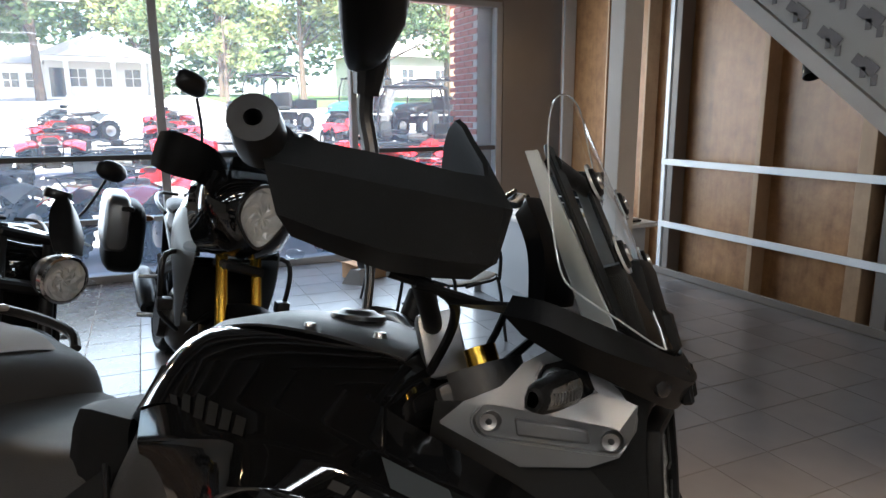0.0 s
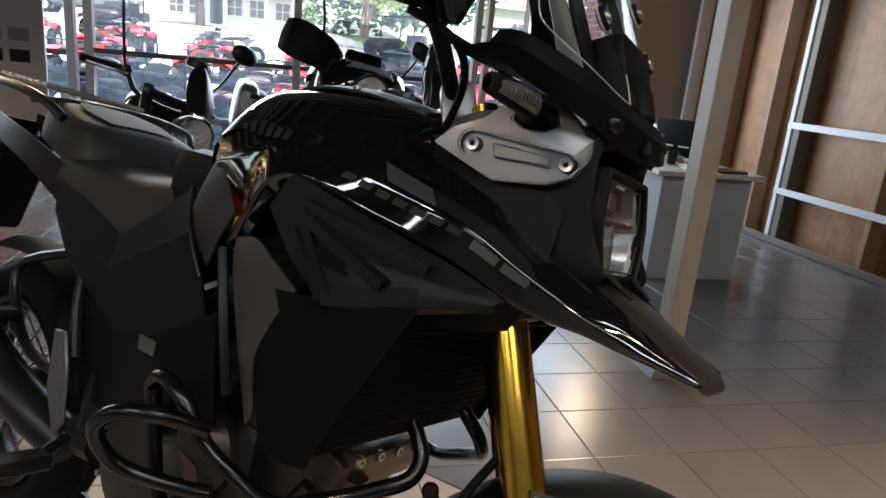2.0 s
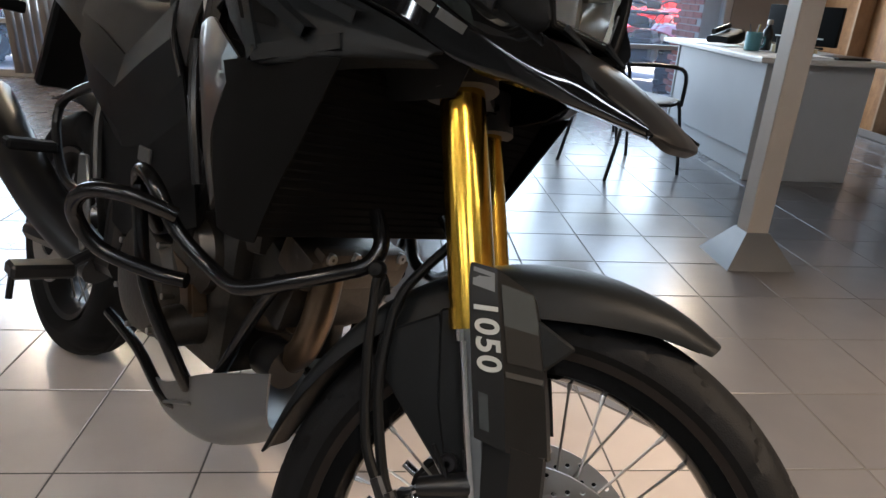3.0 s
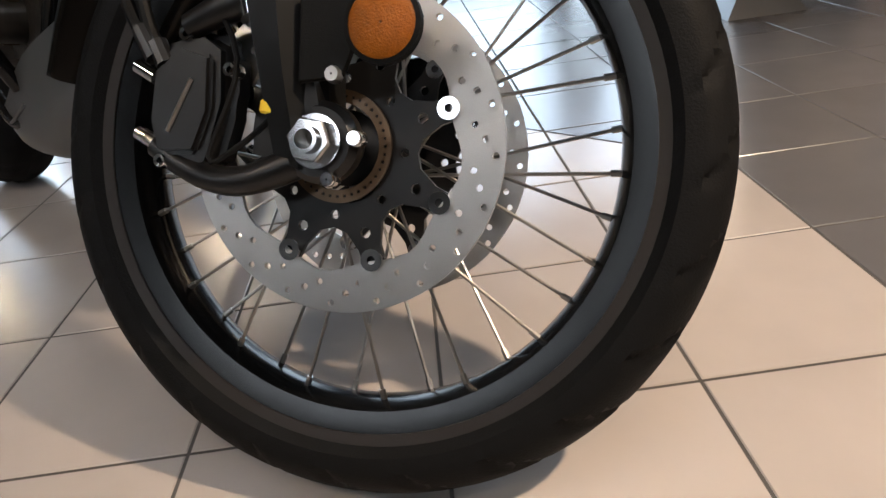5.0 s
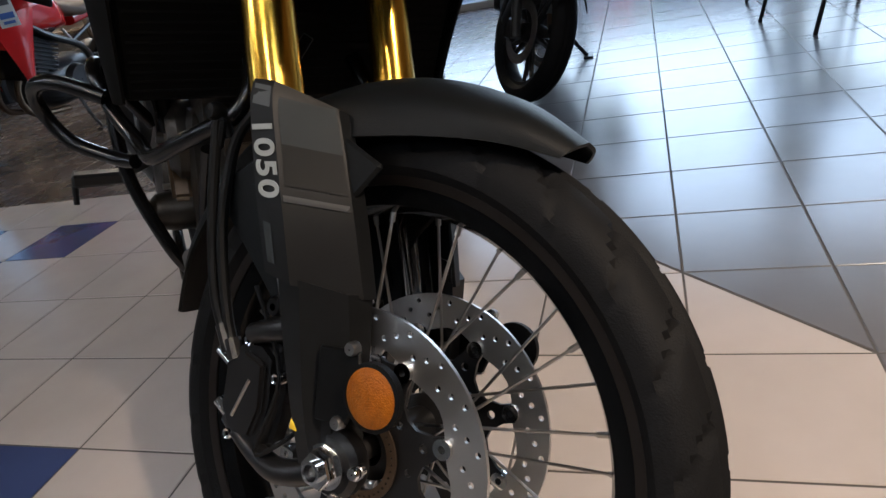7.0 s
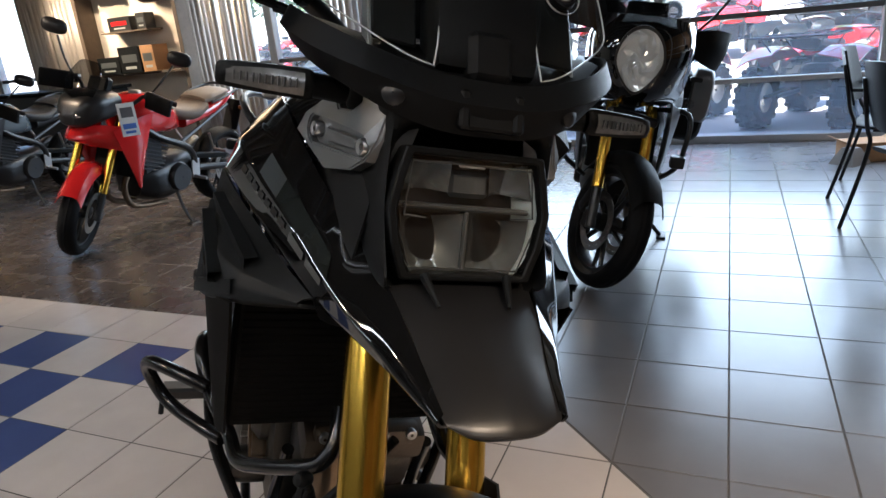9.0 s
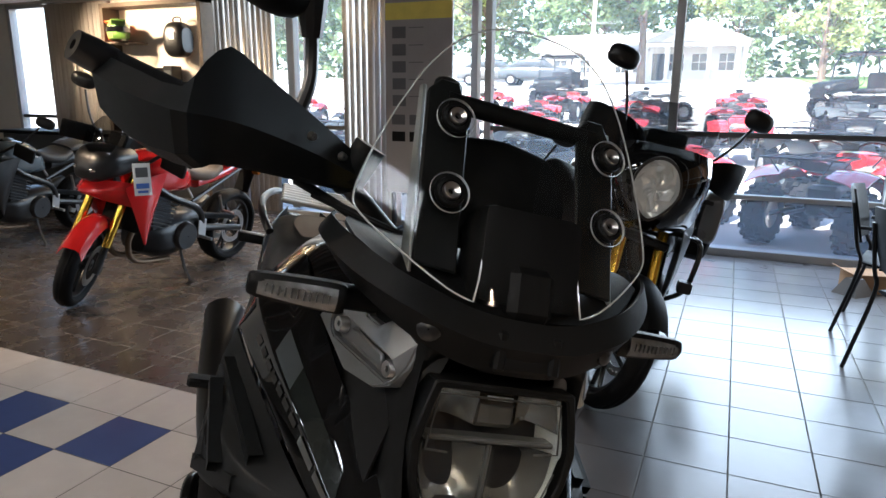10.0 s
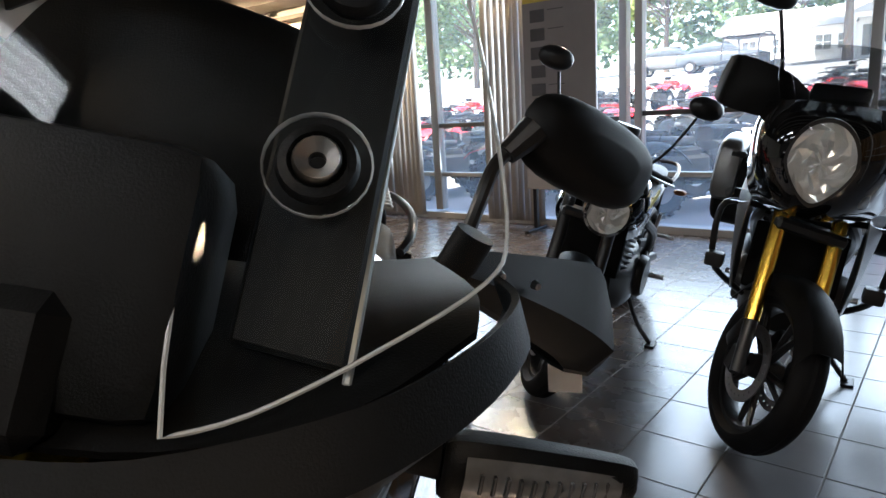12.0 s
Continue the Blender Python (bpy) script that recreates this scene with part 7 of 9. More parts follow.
        part("pillion_footrest", join(rod((-1.2, s * 0.14, 0.52), (-1.12, s * 0.17, 0.66), 0.011, 8), rod((-1.2, s * 0.14, 0.52), (-1.22, s * 0.25, 0.51), 0.012, 8)), STEEL, b)
        part("exhaust_header", tube([(-0.42, s * 0.07, 0.56), (-0.30, s * 0.08, 0.42), (-0.36, s * 0.09, 0.26), (-0.7, s * 0.08, 0.2)], 0.021, 10, 4), BRONZE, b)
    part("radiator", join(box((-0.33, 0, 0.62), (0.035, 0.32, 0.26), 0.006, Matrix.Rotation(radians(-20), 4, "Y"))), BLACK_VOID, b, "black radiator")
    part("muffler", moved(turned([(0.02, 0.0), (0.045, 0.01), (0.058, 0.08), (0.06, 0.34), (0.045, 0.40), (0.02, 0.40)], 18, "X"), Matrix.Translation((-1.05, -0.2, 0.36)) @ Matrix.Rotation(radians(180 + 20), 4, "Y")), cfg.get("muffler", SATIN_BLACK), b, "exhaust muffler")
    part("chain_guard", box((-1.2, 0.10, 0.46), (0.42, 0.03, 0.05), 0.01, Matrix.Rotation(radians(-10), 4, "Y")), BLACK_PLASTIC, b)
    part("side_stand", join(tube([(-0.74, 0.14, 0.30), (-0.72, 0.22, 0.16), (-0.70, 0.31, 0.012 + 0.31 * math.tan(radians(lean)))], 0.012, 8, 3), box((-0.70, 0.315, 0.006 + 0.315 * math.tan(radians(lean))), (0.09, 0.05, 0.012), 0.004, Matrix.Rotation(radians(lean), 4, "X"))), SATIN_BLACK, b, "side stand let down")
    # face
    z0 = cfg["lamp_z"]
    if cfg["face"] == "stacked":
        front_b = lambda n, bm, mt, lab="", sm=35: part(n, bm, mt, b, lab, sm)
        cowl = front_b("nose_cowl", widened(skin([[(0.02, 0.0, z0 + 0.17), (0.0, 0.08, z0 + 0.17), (-0.08, 0.155, z0 + 0.15), (-0.2, 0.175, z0 + 0.12)],
                                          [(0.075, 0.0, z0 + 0.11), (0.06, 0.095, z0 + 0.10), (-0.04, 0.165, z0 + 0.08), (-0.2, 0.19, z0 + 0.05)],
                                          [(0.085, 0.0, z0 - 0.02), (0.075, 0.09, z0 - 0.02), (-0.02, 0.155, z0 - 0.03), (-0.2, 0.185, z0 - 0.06)],
                                          [(0.06, 0.0, z0 - 0.14), (0.05, 0.06, z0 - 0.14), (-0.02, 0.11, z0 - 0.15), (-0.16, 0.16, z0 - 0.17)],
                                          [(-0.01, 0.0, z0 - 0.20), (-0.02, 0.035, z0 - 0.20), (-0.06, 0.07, z0 - 0.2), (-0.14, 0.10, z0 - 0.21)]], 4, 4, mirror=True, thick=0.004)), GLOSS_BLACK, "gloss black nose cowl")
        lc = z0 - 0.005

        def shield(bm):
            """Narrows a round lamp towards its foot."""
            for v in bm.verts:
                d = (lc - v.co.z) / 0.13
                v.co.y *= 1 - 0.42 * max(0, d) ** 1.3
                v.co.x -= 0.018 * d
            return bm

        hl = front_b("headlamp", shield(cut_glass(0.094, 0.012, (0.112, 0, lc), 1.36)), LAMP_REFLECT, "shield-shaped clear headlamp with faceted reflectors", 0)
        part("headlamp_lens", shield(dome(0.097, 0.020, (0.118, 0, lc), 1.36)), CLEAR_LENS, hl)
        part("lamp_rim", shield(moved(turned([(0.092, 0.080), (0.102, 0.080), (0.102, 0.119), (0.092, 0.119)], 36, "X"), Matrix.Translation((0, 0, lc)) @ Matrix.Diagonal((1, 1, 1.36, 1)))), SATIN_BLACK, hl)
        front_b("screen", widened(skin([[(0.03, -0.13, z0 + 0.17), (0.065, 0, z0 + 0.175), (0.03, 0.13, z0 + 0.17)], [(-0.06, -0.155, z0 + 0.27), (-0.02, 0, z0 + 0.27), (-0.06, 0.155, z0 + 0.27)], [(-0.15, -0.13, z0 + 0.335), (-0.11, 0, z0 + 0.35), (-0.15, 0.13, z0 + 0.335)]], 5, 4, thick=0.003)), SMOKE, "low smoked windscreen")
        front_b("tall_screen", skin([[(0.05, -0.11, z0 + 0.16), (0.085, 0, z0 + 0.165), (0.05, 0.11, z0 + 0.16)], [(-0.05, -0.17, z0 + 0.33), (-0.01, 0, z0 + 0.33), (-0.05, 0.17, z0 + 0.33)], [(-0.14, -0.12, z0 + 0.50), (-0.10, 0, z0 + 0.53), (-0.14, 0.12, z0 + 0.50)]], 5, 4, thick=0.003), SCREEN, "clear tall windscreen")
        front_b("dashboard", box((-0.16, 0, z0 + 0.19), (0.06, 0.18, 0.06), 0.02, Matrix.Rotation(radians(-30), 4, "Y"), 2), BLACK_PLASTIC)
        for s in (-1, 1):
            front_b("indicator", loft([(-0.02, z0 - 0.17, 0.01, 0.01), (-0.05, z0 - 0.17, 0.045, 0.024), (-0.08, z0 - 0.17, 0.03, 0.016)], 12, 2.4, 2, y0=s * 0.22), LENS)
            front_b("engine_guard", tube([(-0.36, s * 0.13, 0.80), (-0.30, s * 0.28, 0.80), (-0.28, s * 0.29, 0.64), (-0.36, s * 0.27, 0.52), (-0.5, s * 0.16, 0.40)], 0.0125, 10, 5), SATIN_BLACK, "black tubular engine guard")
            front_b("fog_lamp", box((-0.27, s * 0.27, 0.58), (0.06, 0.07, 0.06), 0.015, None, 2), SATIN_BLACK)
        for s in (-1, 1):
            pn = front_b("pannier", loft([(-1.08, 0.72, 0.075, 0.14), (-1.14, 0.73, 0.10, 0.19), (-1.38, 0.74, 0.10, 0.20), (-1.52, 0.75, 0.075, 0.16)], 20, 4.2, 3, y0=s * 0.35), BLACK_PLASTIC, "black hard pannier with a silver lid")
            part("pannier_lid", loft([(-1.06, 0.80, 0.05, 0.12), (-1.12, 0.81, 0.065, 0.155), (-1.38, 0.82, 0.065, 0.16), (-1.54, 0.82, 0.05, 0.12)], 20, 4.2, 3, y0=s * 0.40), SILVER, pn, "silver pannier lid")
            part("latch", box((-1.08, s * 0.36, 0.90), (0.05, 0.07, 0.03), 0.008), SATIN_BLACK, pn)
    elif cfg["face"] == "round":
        lamp_shell = front("headlamp", loft([(0.04, z0, 0.092, 0.092), (0.0, z0, 0.09, 0.09), (-0.07, z0, 0.06, 0.06), (-0.10, z0, 0.02, 0.02)], 28, 2.0), SATIN_BLACK, "round headlamp in a black shell")
        front("reflector", cut_glass(0.084, 0.012, (0.062, 0, z0)), LAMP_REFLECT, "", lamp_shell, 0)
        front("lens", dome(0.088, 0.018, (0.066, 0, z0)), CLEAR_LENS, "", lamp_shell)
        front("lamp_rim", turned([(0.085, 0.036), (0.097, 0.036), (0.096, 0.064), (0.087, 0.068)], 32, "X", (0, 0, z0)), CHROME, "", lamp_shell)
        front("flyscreen", skin([[(0.03, -0.06, z0 + 0.10), (0.05, 0, z0 + 0.105), (0.03, 0.06, z0 + 0.10)], [(-0.02, -0.075, z0 + 0.17), (0.01, 0, z0 + 0.18), (-0.02, 0.075, z0 + 0.17)], [(-0.08, -0.06, z0 + 0.25), (-0.05, 0, z0 + 0.27), (-0.08, 0.06, z0 + 0.25)], [(-0.11, -0.035, z0 + 0.29), (-0.09, 0, z0 + 0.31), (-0.11, 0.035, z0 + 0.29)]], 5, 4, thick=0.006), SATIN_BLACK, "black flyscreen over the headlamp")
        front("instrument", turned([(0.003, -0.01), (0.05, -0.01), (0.055, 0.01), (0.05, 0.03), (0.003, 0.03)], 20, "Z", (-0.16, 0, z0 + 0.30)), SATIN_BLACK)
        for s in (-1, 1):
            front("indicator", loft([(0.0, z0 - 0.02, 0.01, 0.01), (-0.025, z0 - 0.02, 0.035, 0.026), (-0.06, z0 - 0.02, 0.02, 0.016)], 12, 2.2, 2, y0=s * 0.17), LENS)
            part("tank_stripe", box((-0.56, s * 0.205, tz + 0.02), (0.26, 0.008, 0.03), 0.003, Matrix.Rotation(radians(14), 4, "Y")), YELLOW_PANEL, b, "yellow tank stripe")
    else:
        beak = part("beak", skin([[(-0.02, 0.0, z0 + 0.02), (-0.05, 0.06, z0 + 0.02), (-0.12, 0.11, z0 + 0.02), (-0.24, 0.17, z0 + 0.0)],
                                  [(0.05, 0.0, z0 - 0.05), (0.0, 0.07, z0 - 0.06), (-0.08, 0.13, z0 - 0.05), (-0.22, 0.19, z0 - 0.07)],
                                  [(-0.04, 0.0, z0 - 0.10), (-0.06, 0.05, z0 - 0.11), (-0.12, 0.10, z0 - 0.13), (-0.22, 0.17, z0 - 0.16)]], 4, 4, mirror=True, thick=0.005), accent, b, cfg.get("cover_label", ""))
        part("head_cowl", loft([(0.03, z0 + 0.06, 0.05, 0.03), (-0.02, z0 + 0.10, 0.12, 0.09), (-0.12, z0 + 0.13, 0.16, 0.10), (-0.28, z0 + 0.14, 0.15, 0.08)], 20, 3.4), SATIN_BLACK, b, "black lamp cowl")
        for s in (-1, 1):
            part("headlamp", box((-0.005, s * 0.06, z0 + 0.09), (0.05, 0.06, 0.028), 0.01, Matrix.Rotation(radians(s * -35), 4, "Z")), CHROME, b)
            front("handguard", box((bx + 0.04, s * (bw - 0.08), bz - 0.01), (0.03, 0.2, 0.12), 0.014, Matrix.Rotation(radians(s * -25), 4, "Z"), 2), BLACK_PLASTIC)
        part("screen", skin([[(-0.06, -0.11, z0 + 0.18), (-0.02, 0, z0 + 0.19), (-0.06, 0.11, z0 + 0.18)], [(-0.13, -0.14, z0 + 0.30), (-0.09, 0, z0 + 0.31), (-0.13, 0.14, z0 + 0.30)], [(-0.20, -0.09, z0 + 0.40), (-0.17, 0, z0 + 0.42), (-0.20, 0.09, z0 + 0.40)]], 4, 4, thick=0.004), SMOKE, b, "small dark windscreen")
        part("dashboard", box((-0.26, 0, z0 + 0.25), (0.06, 0.16, 0.1), 0.012, Matrix.Rotation(radians(-25), 4, "Y")), BLACK_PLASTIC, b)
    return b


def hang_tag(label, at, rz, w, h, bars):
    t = thing("price_tag", pose(*at, 0, 0, rz), label, "tag")
    part("card", box((0, 0, 0), (w, 0.003, h), 0.001), WHITE_PAPER, t)
    for bz, bw, bh, mt in bars:
        part("printed_bar", box((0, -0.003, bz * h), (w * bw, 0.003, h * bh), 0.0005), mt, t)
    return t


street_bike("black touring motorcycle with silver panels, stacked headlamp and panniers", (-0.90, 1.96), -82.7, dict(
    body=GLOSS_BLACK, accent=SILVER, fairing=True, tank_label="black fuel tank", cover_label="silver side fairing", guards=True, face="stacked", lamp_z=1.05, bar_z=1.19, bar_w=0.40, mirror_up=0.29, tank_z=0.93))
street_bike("black standard motorcycle with round headlamp beside the display board", (-1.74, 1.98), -80, dict(
    body=GLOSS_BLACK, accent=GLOSS_BLACK, fork=SATIN_BLACK, tank_label="gloss black fuel tank with yellow stripes", face="round", lamp_z=0.87, bar_z=1.02, bar_w=0.36, mirror_up=0.33, round_mirror=True, tank_z=0.80, seat_z=0.74))
street_bike("bright red sport touring motorcycle with gold forks and tan seat", (-4.36, 1.97), -87, dict(
    body=RED_PAINT, accent=RED_PAINT, fairing=True, tank_label="red fuel tank", cover_label="bright red fairing", face="beak", lamp_z=0.86, seat=SEAT_TAN, seat_label="tan suede seat", fender=RED_PAINT, tail=RED_PAINT, engine=SATIN_BLACK, bar_z=1.08, mirror_up=0.3, tank_z=0.86))
street_bike("dark motorcycle with grey-blue tank and gold forks", (-6.45, 2.35), -80, dict(
    body=mat("slate_paint", (0.075, 0.092, 0.105), 0.25, var=0.06, coat=0.5), accent=SATIN_BLACK, engine=SATIN_BLACK, fairing=True, tank_label="grey-blue fuel tank", face="beak", lamp_z=0.84, bar_z=1.04, mirror_up=0.28, tank_z=0.84))
hang_tag("white price tag with blue print on the red motorcycle", (-3.74, 2.02, 0.88), 55, 0.10, 0.20, ((0.22, 0.7, 0.3, INK), (-0.2, 0.75, 0.16, BLUE_INK), (-0.38, 0.6, 0.08, BLUE_INK)))

tg = thing("price_tag", look((-0.742, 0.358, 0.914), (-0.10, -0.9, 0.95)), "white paper tag hanging from the black handguard", "tag")
part("card", box((0, 0, 0), (0.046, 0.085, 0.0012), 0.0004), WHITE_PAPER, tg)
for tz, tw, th, tm in ((0.028, 0.03, 0.003, GREY_DECAL), (0.020, 0.034, 0.0025, PALE_DECAL), (0.012, 0.026, 0.0025, PALE_DECAL), (-0.014, 0.032, 0.009, INK), (-0.03, 0.02, 0.003, PALE_DECAL)):
    part("printed_bar", box((0.0, tz, 0.0016), (tw, th, 0.001), 0), tm, tg)
part("cord", rod((0, 0.042, 0), (0.004, 0.075, -0.01), 0.0008, 5), WHITE_PAPER, tg)

# ---- desk and chairs ----
desk = thing("desk", pose(1.60, 3.22, 0), "grey laminate office desk with a pale top", "desk")
part("desktop", box((0, 0, 0.715), (0.78, 1.46, 0.03), 0.006), DESK_TOP, desk, "pale laminate desktop")
part("end_panel", box((0.03, -0.63, 0.35), (0.66, 0.025, 0.70), 0.003), DESK, desk)
part("end_panel", box((0.03, 0.63, 0.35), (0.66, 0.025, 0.70), 0.003), DESK, desk)
part("front_panel", box((-0.28, 0, 0.42), (0.022, 1.23, 0.53), 0.003), DESK, desk)
part("plinth", box((-0.24, 0, 0.08), (0.03, 1.23, 0.16), 0.003), DESK, desk)
part("pedestal", box((0.14, -0.40, 0.36), (0.42, 0.42, 0.66), 0.006), DESK, desk)
ZD = 0.731
mug = thing("mug", pose(1.40, 2.98, ZD), "teal ceramic mug holding pens on the desk", "mug")
part("cup", turned([(0.040, 0.0), (0.047, 0.004), (0.048, 0.11), (0.044, 0.11), (0.042, 0.01)], 24, "Z"), TEAL, mug)
part("cup_handle", tube([(0.04, 0, 0.08), (0.072, 0, 0.075), (0.072, 0, 0.035), (0.04, 0, 0.025)], 0.006, 8, 4), TEAL, mug)
for i, (dx, dy, mt) in enumerate(((0.02, 0.01, YELLOW_PANEL), (-0.015, 0.015, INK), (0.0, -0.02, WHITE_PAPER))):
    part("pen", rod((0, 0, 0.02), (dx * 1.8, dy * 1.8, 0.155), 0.004, 8), mt, mug)
mon = thing("monitor", pose(1.93, 3.36, ZD, 0, 0, -62), "black flat computer monitor seen from behind on the desk", "monitor")
part("screen_back", box((0, 0, 0.152), (0.52, 0.035, 0.25), 0.010, None, 2), BLACK_PLASTIC, mon)
part("neck", box((0, 0.03, 0.06), (0.10, 0.03, 0.11), 0.008), BLACK_PLASTIC, mon)
part("base", box((0, 0.02, 0.008), (0.24, 0.18, 0.016), 0.006), BLACK_PLASTIC, mon)
for k in (-1, 0, 1):
    part("label_strip", box((0.13 * k, -0.019, 0.075), (0.085, 0.003, 0.010), 0.0005), WHITE_PAPER, mon)
bot = thing("bottle", pose(1.53, 3.06, ZD), "dark glass bottle with a pale cap on the desk", "bottle")
part("body", turned([(0.002, 0.0), (0.030, 0.0), (0.033, 0.006), (0.033, 0.10), (0.026, 0.125), (0.014, 0.14), (0.013, 0.155), (0.002, 0.155)], 20, "Z", closed=False), SATIN_BLACK, bot)
part("cap", turned([(0.002, 0.185), (0.016, 0.184), (0.018, 0.178), (0.018, 0.155), (0.002, 0.154)], 16, "Z", closed=False), RACK_METAL, bot, "pale metal cap")
for at, sz, rz in (((1.60, 2.96, ZD), (0.13, 0.08, 0.045), 25), ((1.68, 2.86, ZD), (0.11, 0.09, 0.035), -10)):
    bxs = thing("carton", pose(*at, 0, 0, rz), "small cream paper carton on the desk", "box", "cream cartons on the desk")
    part("sides", box((0, 0, sz[2] / 2), sz, 0.003), mat("cream_card", (0.62, 0.52, 0.34), 0.7, var=0.08), bxs)
    part("flap", box((0.01, 0, sz[2] + 0.002), (sz[0] * 0.9, sz[1] * 0.94, 0.003), 0.001, Matrix.Rotation(radians(4), 4, "Y")), WHITE_PAPER, bxs)
for at, sz, rz, lab in (((1.35, 3.30, ZD), (0.20, 0.28, 0.006), 12, "loose white papers on the desk"), ((1.62, 2.72, ZD), (0.21, 0.29, 0.008), -20, "loose white papers on the desk"), ((1.78, 2.62, ZD), (0.22, 0.16, 0.012), 8, "dark notebook on the desk")):
    pb = thing("paper_stack" if "paper" in lab else "notebook", pose(*at, 0, 0, rz), lab, "paper" if "paper" in lab else "notebook")
    part("sheets" if "paper" in lab else "cover", join(box((0, 0, sz[2] / 2), sz, 0.001), box((0.01, 0.008, sz[2] + 0.001), (sz[0] * 0.95, sz[1] * 0.95, 0.002), 0.0005, Matrix.Rotation(0.1, 4, "Z"))), WHITE_PAPER if "paper" in lab else SATIN_BLACK, pb)
cup = thing("paper_cup", pose(1.52, 2.86, ZD), "small dark cup beside the teal mug", "cup")
part("cup", turned([(0.028, 0), (0.036, 0.09), (0.033, 0.09), (0.026, 0.006)], 20, "Z"), SATIN_BLACK, cup)
bx_ = thing("phone", pose(1.50, 3.55, ZD, 0, 0, 30), "black telephone on the desk", "telephone")
part("body", loft([(-0.10, 0.025, 0.085, 0.025), (0.0, 0.035, 0.085, 0.035), (0.10, 0.05, 0.08, 0.05)], 16, 4), BLACK_PLASTIC, bx_)
part("receiver", tube([(-0.08, 0.05, 0.075), (0, 0.05, 0.095), (0.09, 0.05, 0.115)], 0.02, 10, 3), SATIN_BLACK, bx_)


def visitor_chair(at, rz, group="visitor chairs"):
    c = thing("chair", pose(*at, 0, 0, 0, rz), "black plastic visitor chair with bent steel legs", "chair", group)
    part("seat", loft([(-0.21, 0.445, 0.19, 0.012), (-0.12, 0.435, 0.225, 0.016), (0.1, 0.43, 0.225, 0.016), (0.22, 0.44, 0.20, 0.012)], 20, 4, 3), BLACK_PLASTIC, c)
    part("backrest", skin([[(-0.22, -0.18, 0.56), (-0.26, 0, 0.55), (-0.22, 0.18, 0.56)], [(-0.25, -0.22, 0.72), (-0.30, 0, 0.71), (-0.25, 0.22, 0.72)], [(-0.29, -0.19, 0.88), (-0.33, 0, 0.89), (-0.29, 0.19, 0.88)]], 4, 4, thick=0.012), BLACK_PLASTIC, c, "curved backrest with slots")
    for s in (-1, 1):
        part("leg", tube([(0.25, s * 0.25, 0.0), (0.19, s * 0.235, 0.40), (0.12, s * 0.23, 0.425), (-0.1, s * 0.23, 0.425)], 0.011, 8, 4), SATIN_BLACK, c)
        part("leg", tube([(-0.30, s * 0.25, 0.0), (-0.20, s * 0.235, 0.42), (-0.23, s * 0.215, 0.55), (-0.28, s * 0.19, 0.80)], 0.011, 8, 4), SATIN_BLACK, c)
        part("arm", tube([(0.19, s * 0.24, 0.42), (0.17, s * 0.26, 0.60), (0.05, s * 0.265, 0.65), (-0.22, s * 0.235, 0.66)], 0.012, 8, 4), SATIN_BLACK, c)
    return c


visitor_chair((0.60, 2.80), 20)
visitor_chair((0.60, 3.72), -15)
col2 = thing("post_foot", pose(0.5, 4.55, 0), "grey steel pyramid foot standing on the tiles", "post foot")
box_c = thing("cardboard_box", pose(0.62, 4.72, 0, 0, 0, 15), "brown open cardboard box on the floor by the window", "box")
part("carton", join(box((0, 0, 0.07), (0.32, 0.24, 0.14), 0.003), box((0.18, 0, 0.15), (0.1, 0.23, 0.004), 0.001, Matrix.Rotation(radians(-25), 4, "Y")), box((-0.18, 0, 0.15), (0.1, 0.23, 0.004), 0.001, Matrix.Rotation(radians(25), 4, "Y"))), CARDBOARD, box_c)
part("foot", turned([(0.002, 0.0), (0.14, 0.0), (0.06, 0.12), (0.002, 0.12)], 4, "Z"), GREY_STUD, col2, smooth=0)

# ---- board, blinds and shelf along the glazed front ----
bd = thing("display_board", pose(-3.36, 5.16, 0), "grey printed display board with yellow heading and small photos", "board")
part("panel", box((0, 0, 1.40), (0.74, 0.03, 1.96), 0.004), BOARD, bd)
part("heading", box((0.0, -0.018, 2.22), (0.72, 0.004, 0.16), 0.001), YELLOW_PANEL, bd, "yellow heading band")
for i in range(5):
    z = 2.02 - 0.165 * i
    part("photo", box((-0.21, -0.018, z), (0.15, 0.004, 0.11), 0.001), INK, bd, "small dark photo")
    for j, wd in enumerate((0.16, 0.30, 0.34, 0.24)):
        part("text_line", box((-0.10 + wd / 2, -0.018, z + 0.042 - 0.022 * j), (wd, 0.003, 0.007), 0), INK if j == 0 else BOARD, bd)
for r in range(2):
    for j in range(3):
        part("photo", box((-0.22 + 0.20 * j, -0.018, 1.17 - 0.17 * r), (0.15, 0.004, 0.10), 0.001), DARK_PLASTIC if r else INK, bd, "small dark photo")
for s in (-1, 1):
    part("foot", box((s * 0.3, 0.02, 0.21), (0.04, 0.05, 0.42), 0.004), SATIN_BLACK, bd)
    part("foot_bar", box((s * 0.3, 0.0, 0.015), (0.05, 0.36, 0.03), 0.006), SATIN_BLACK, bd)

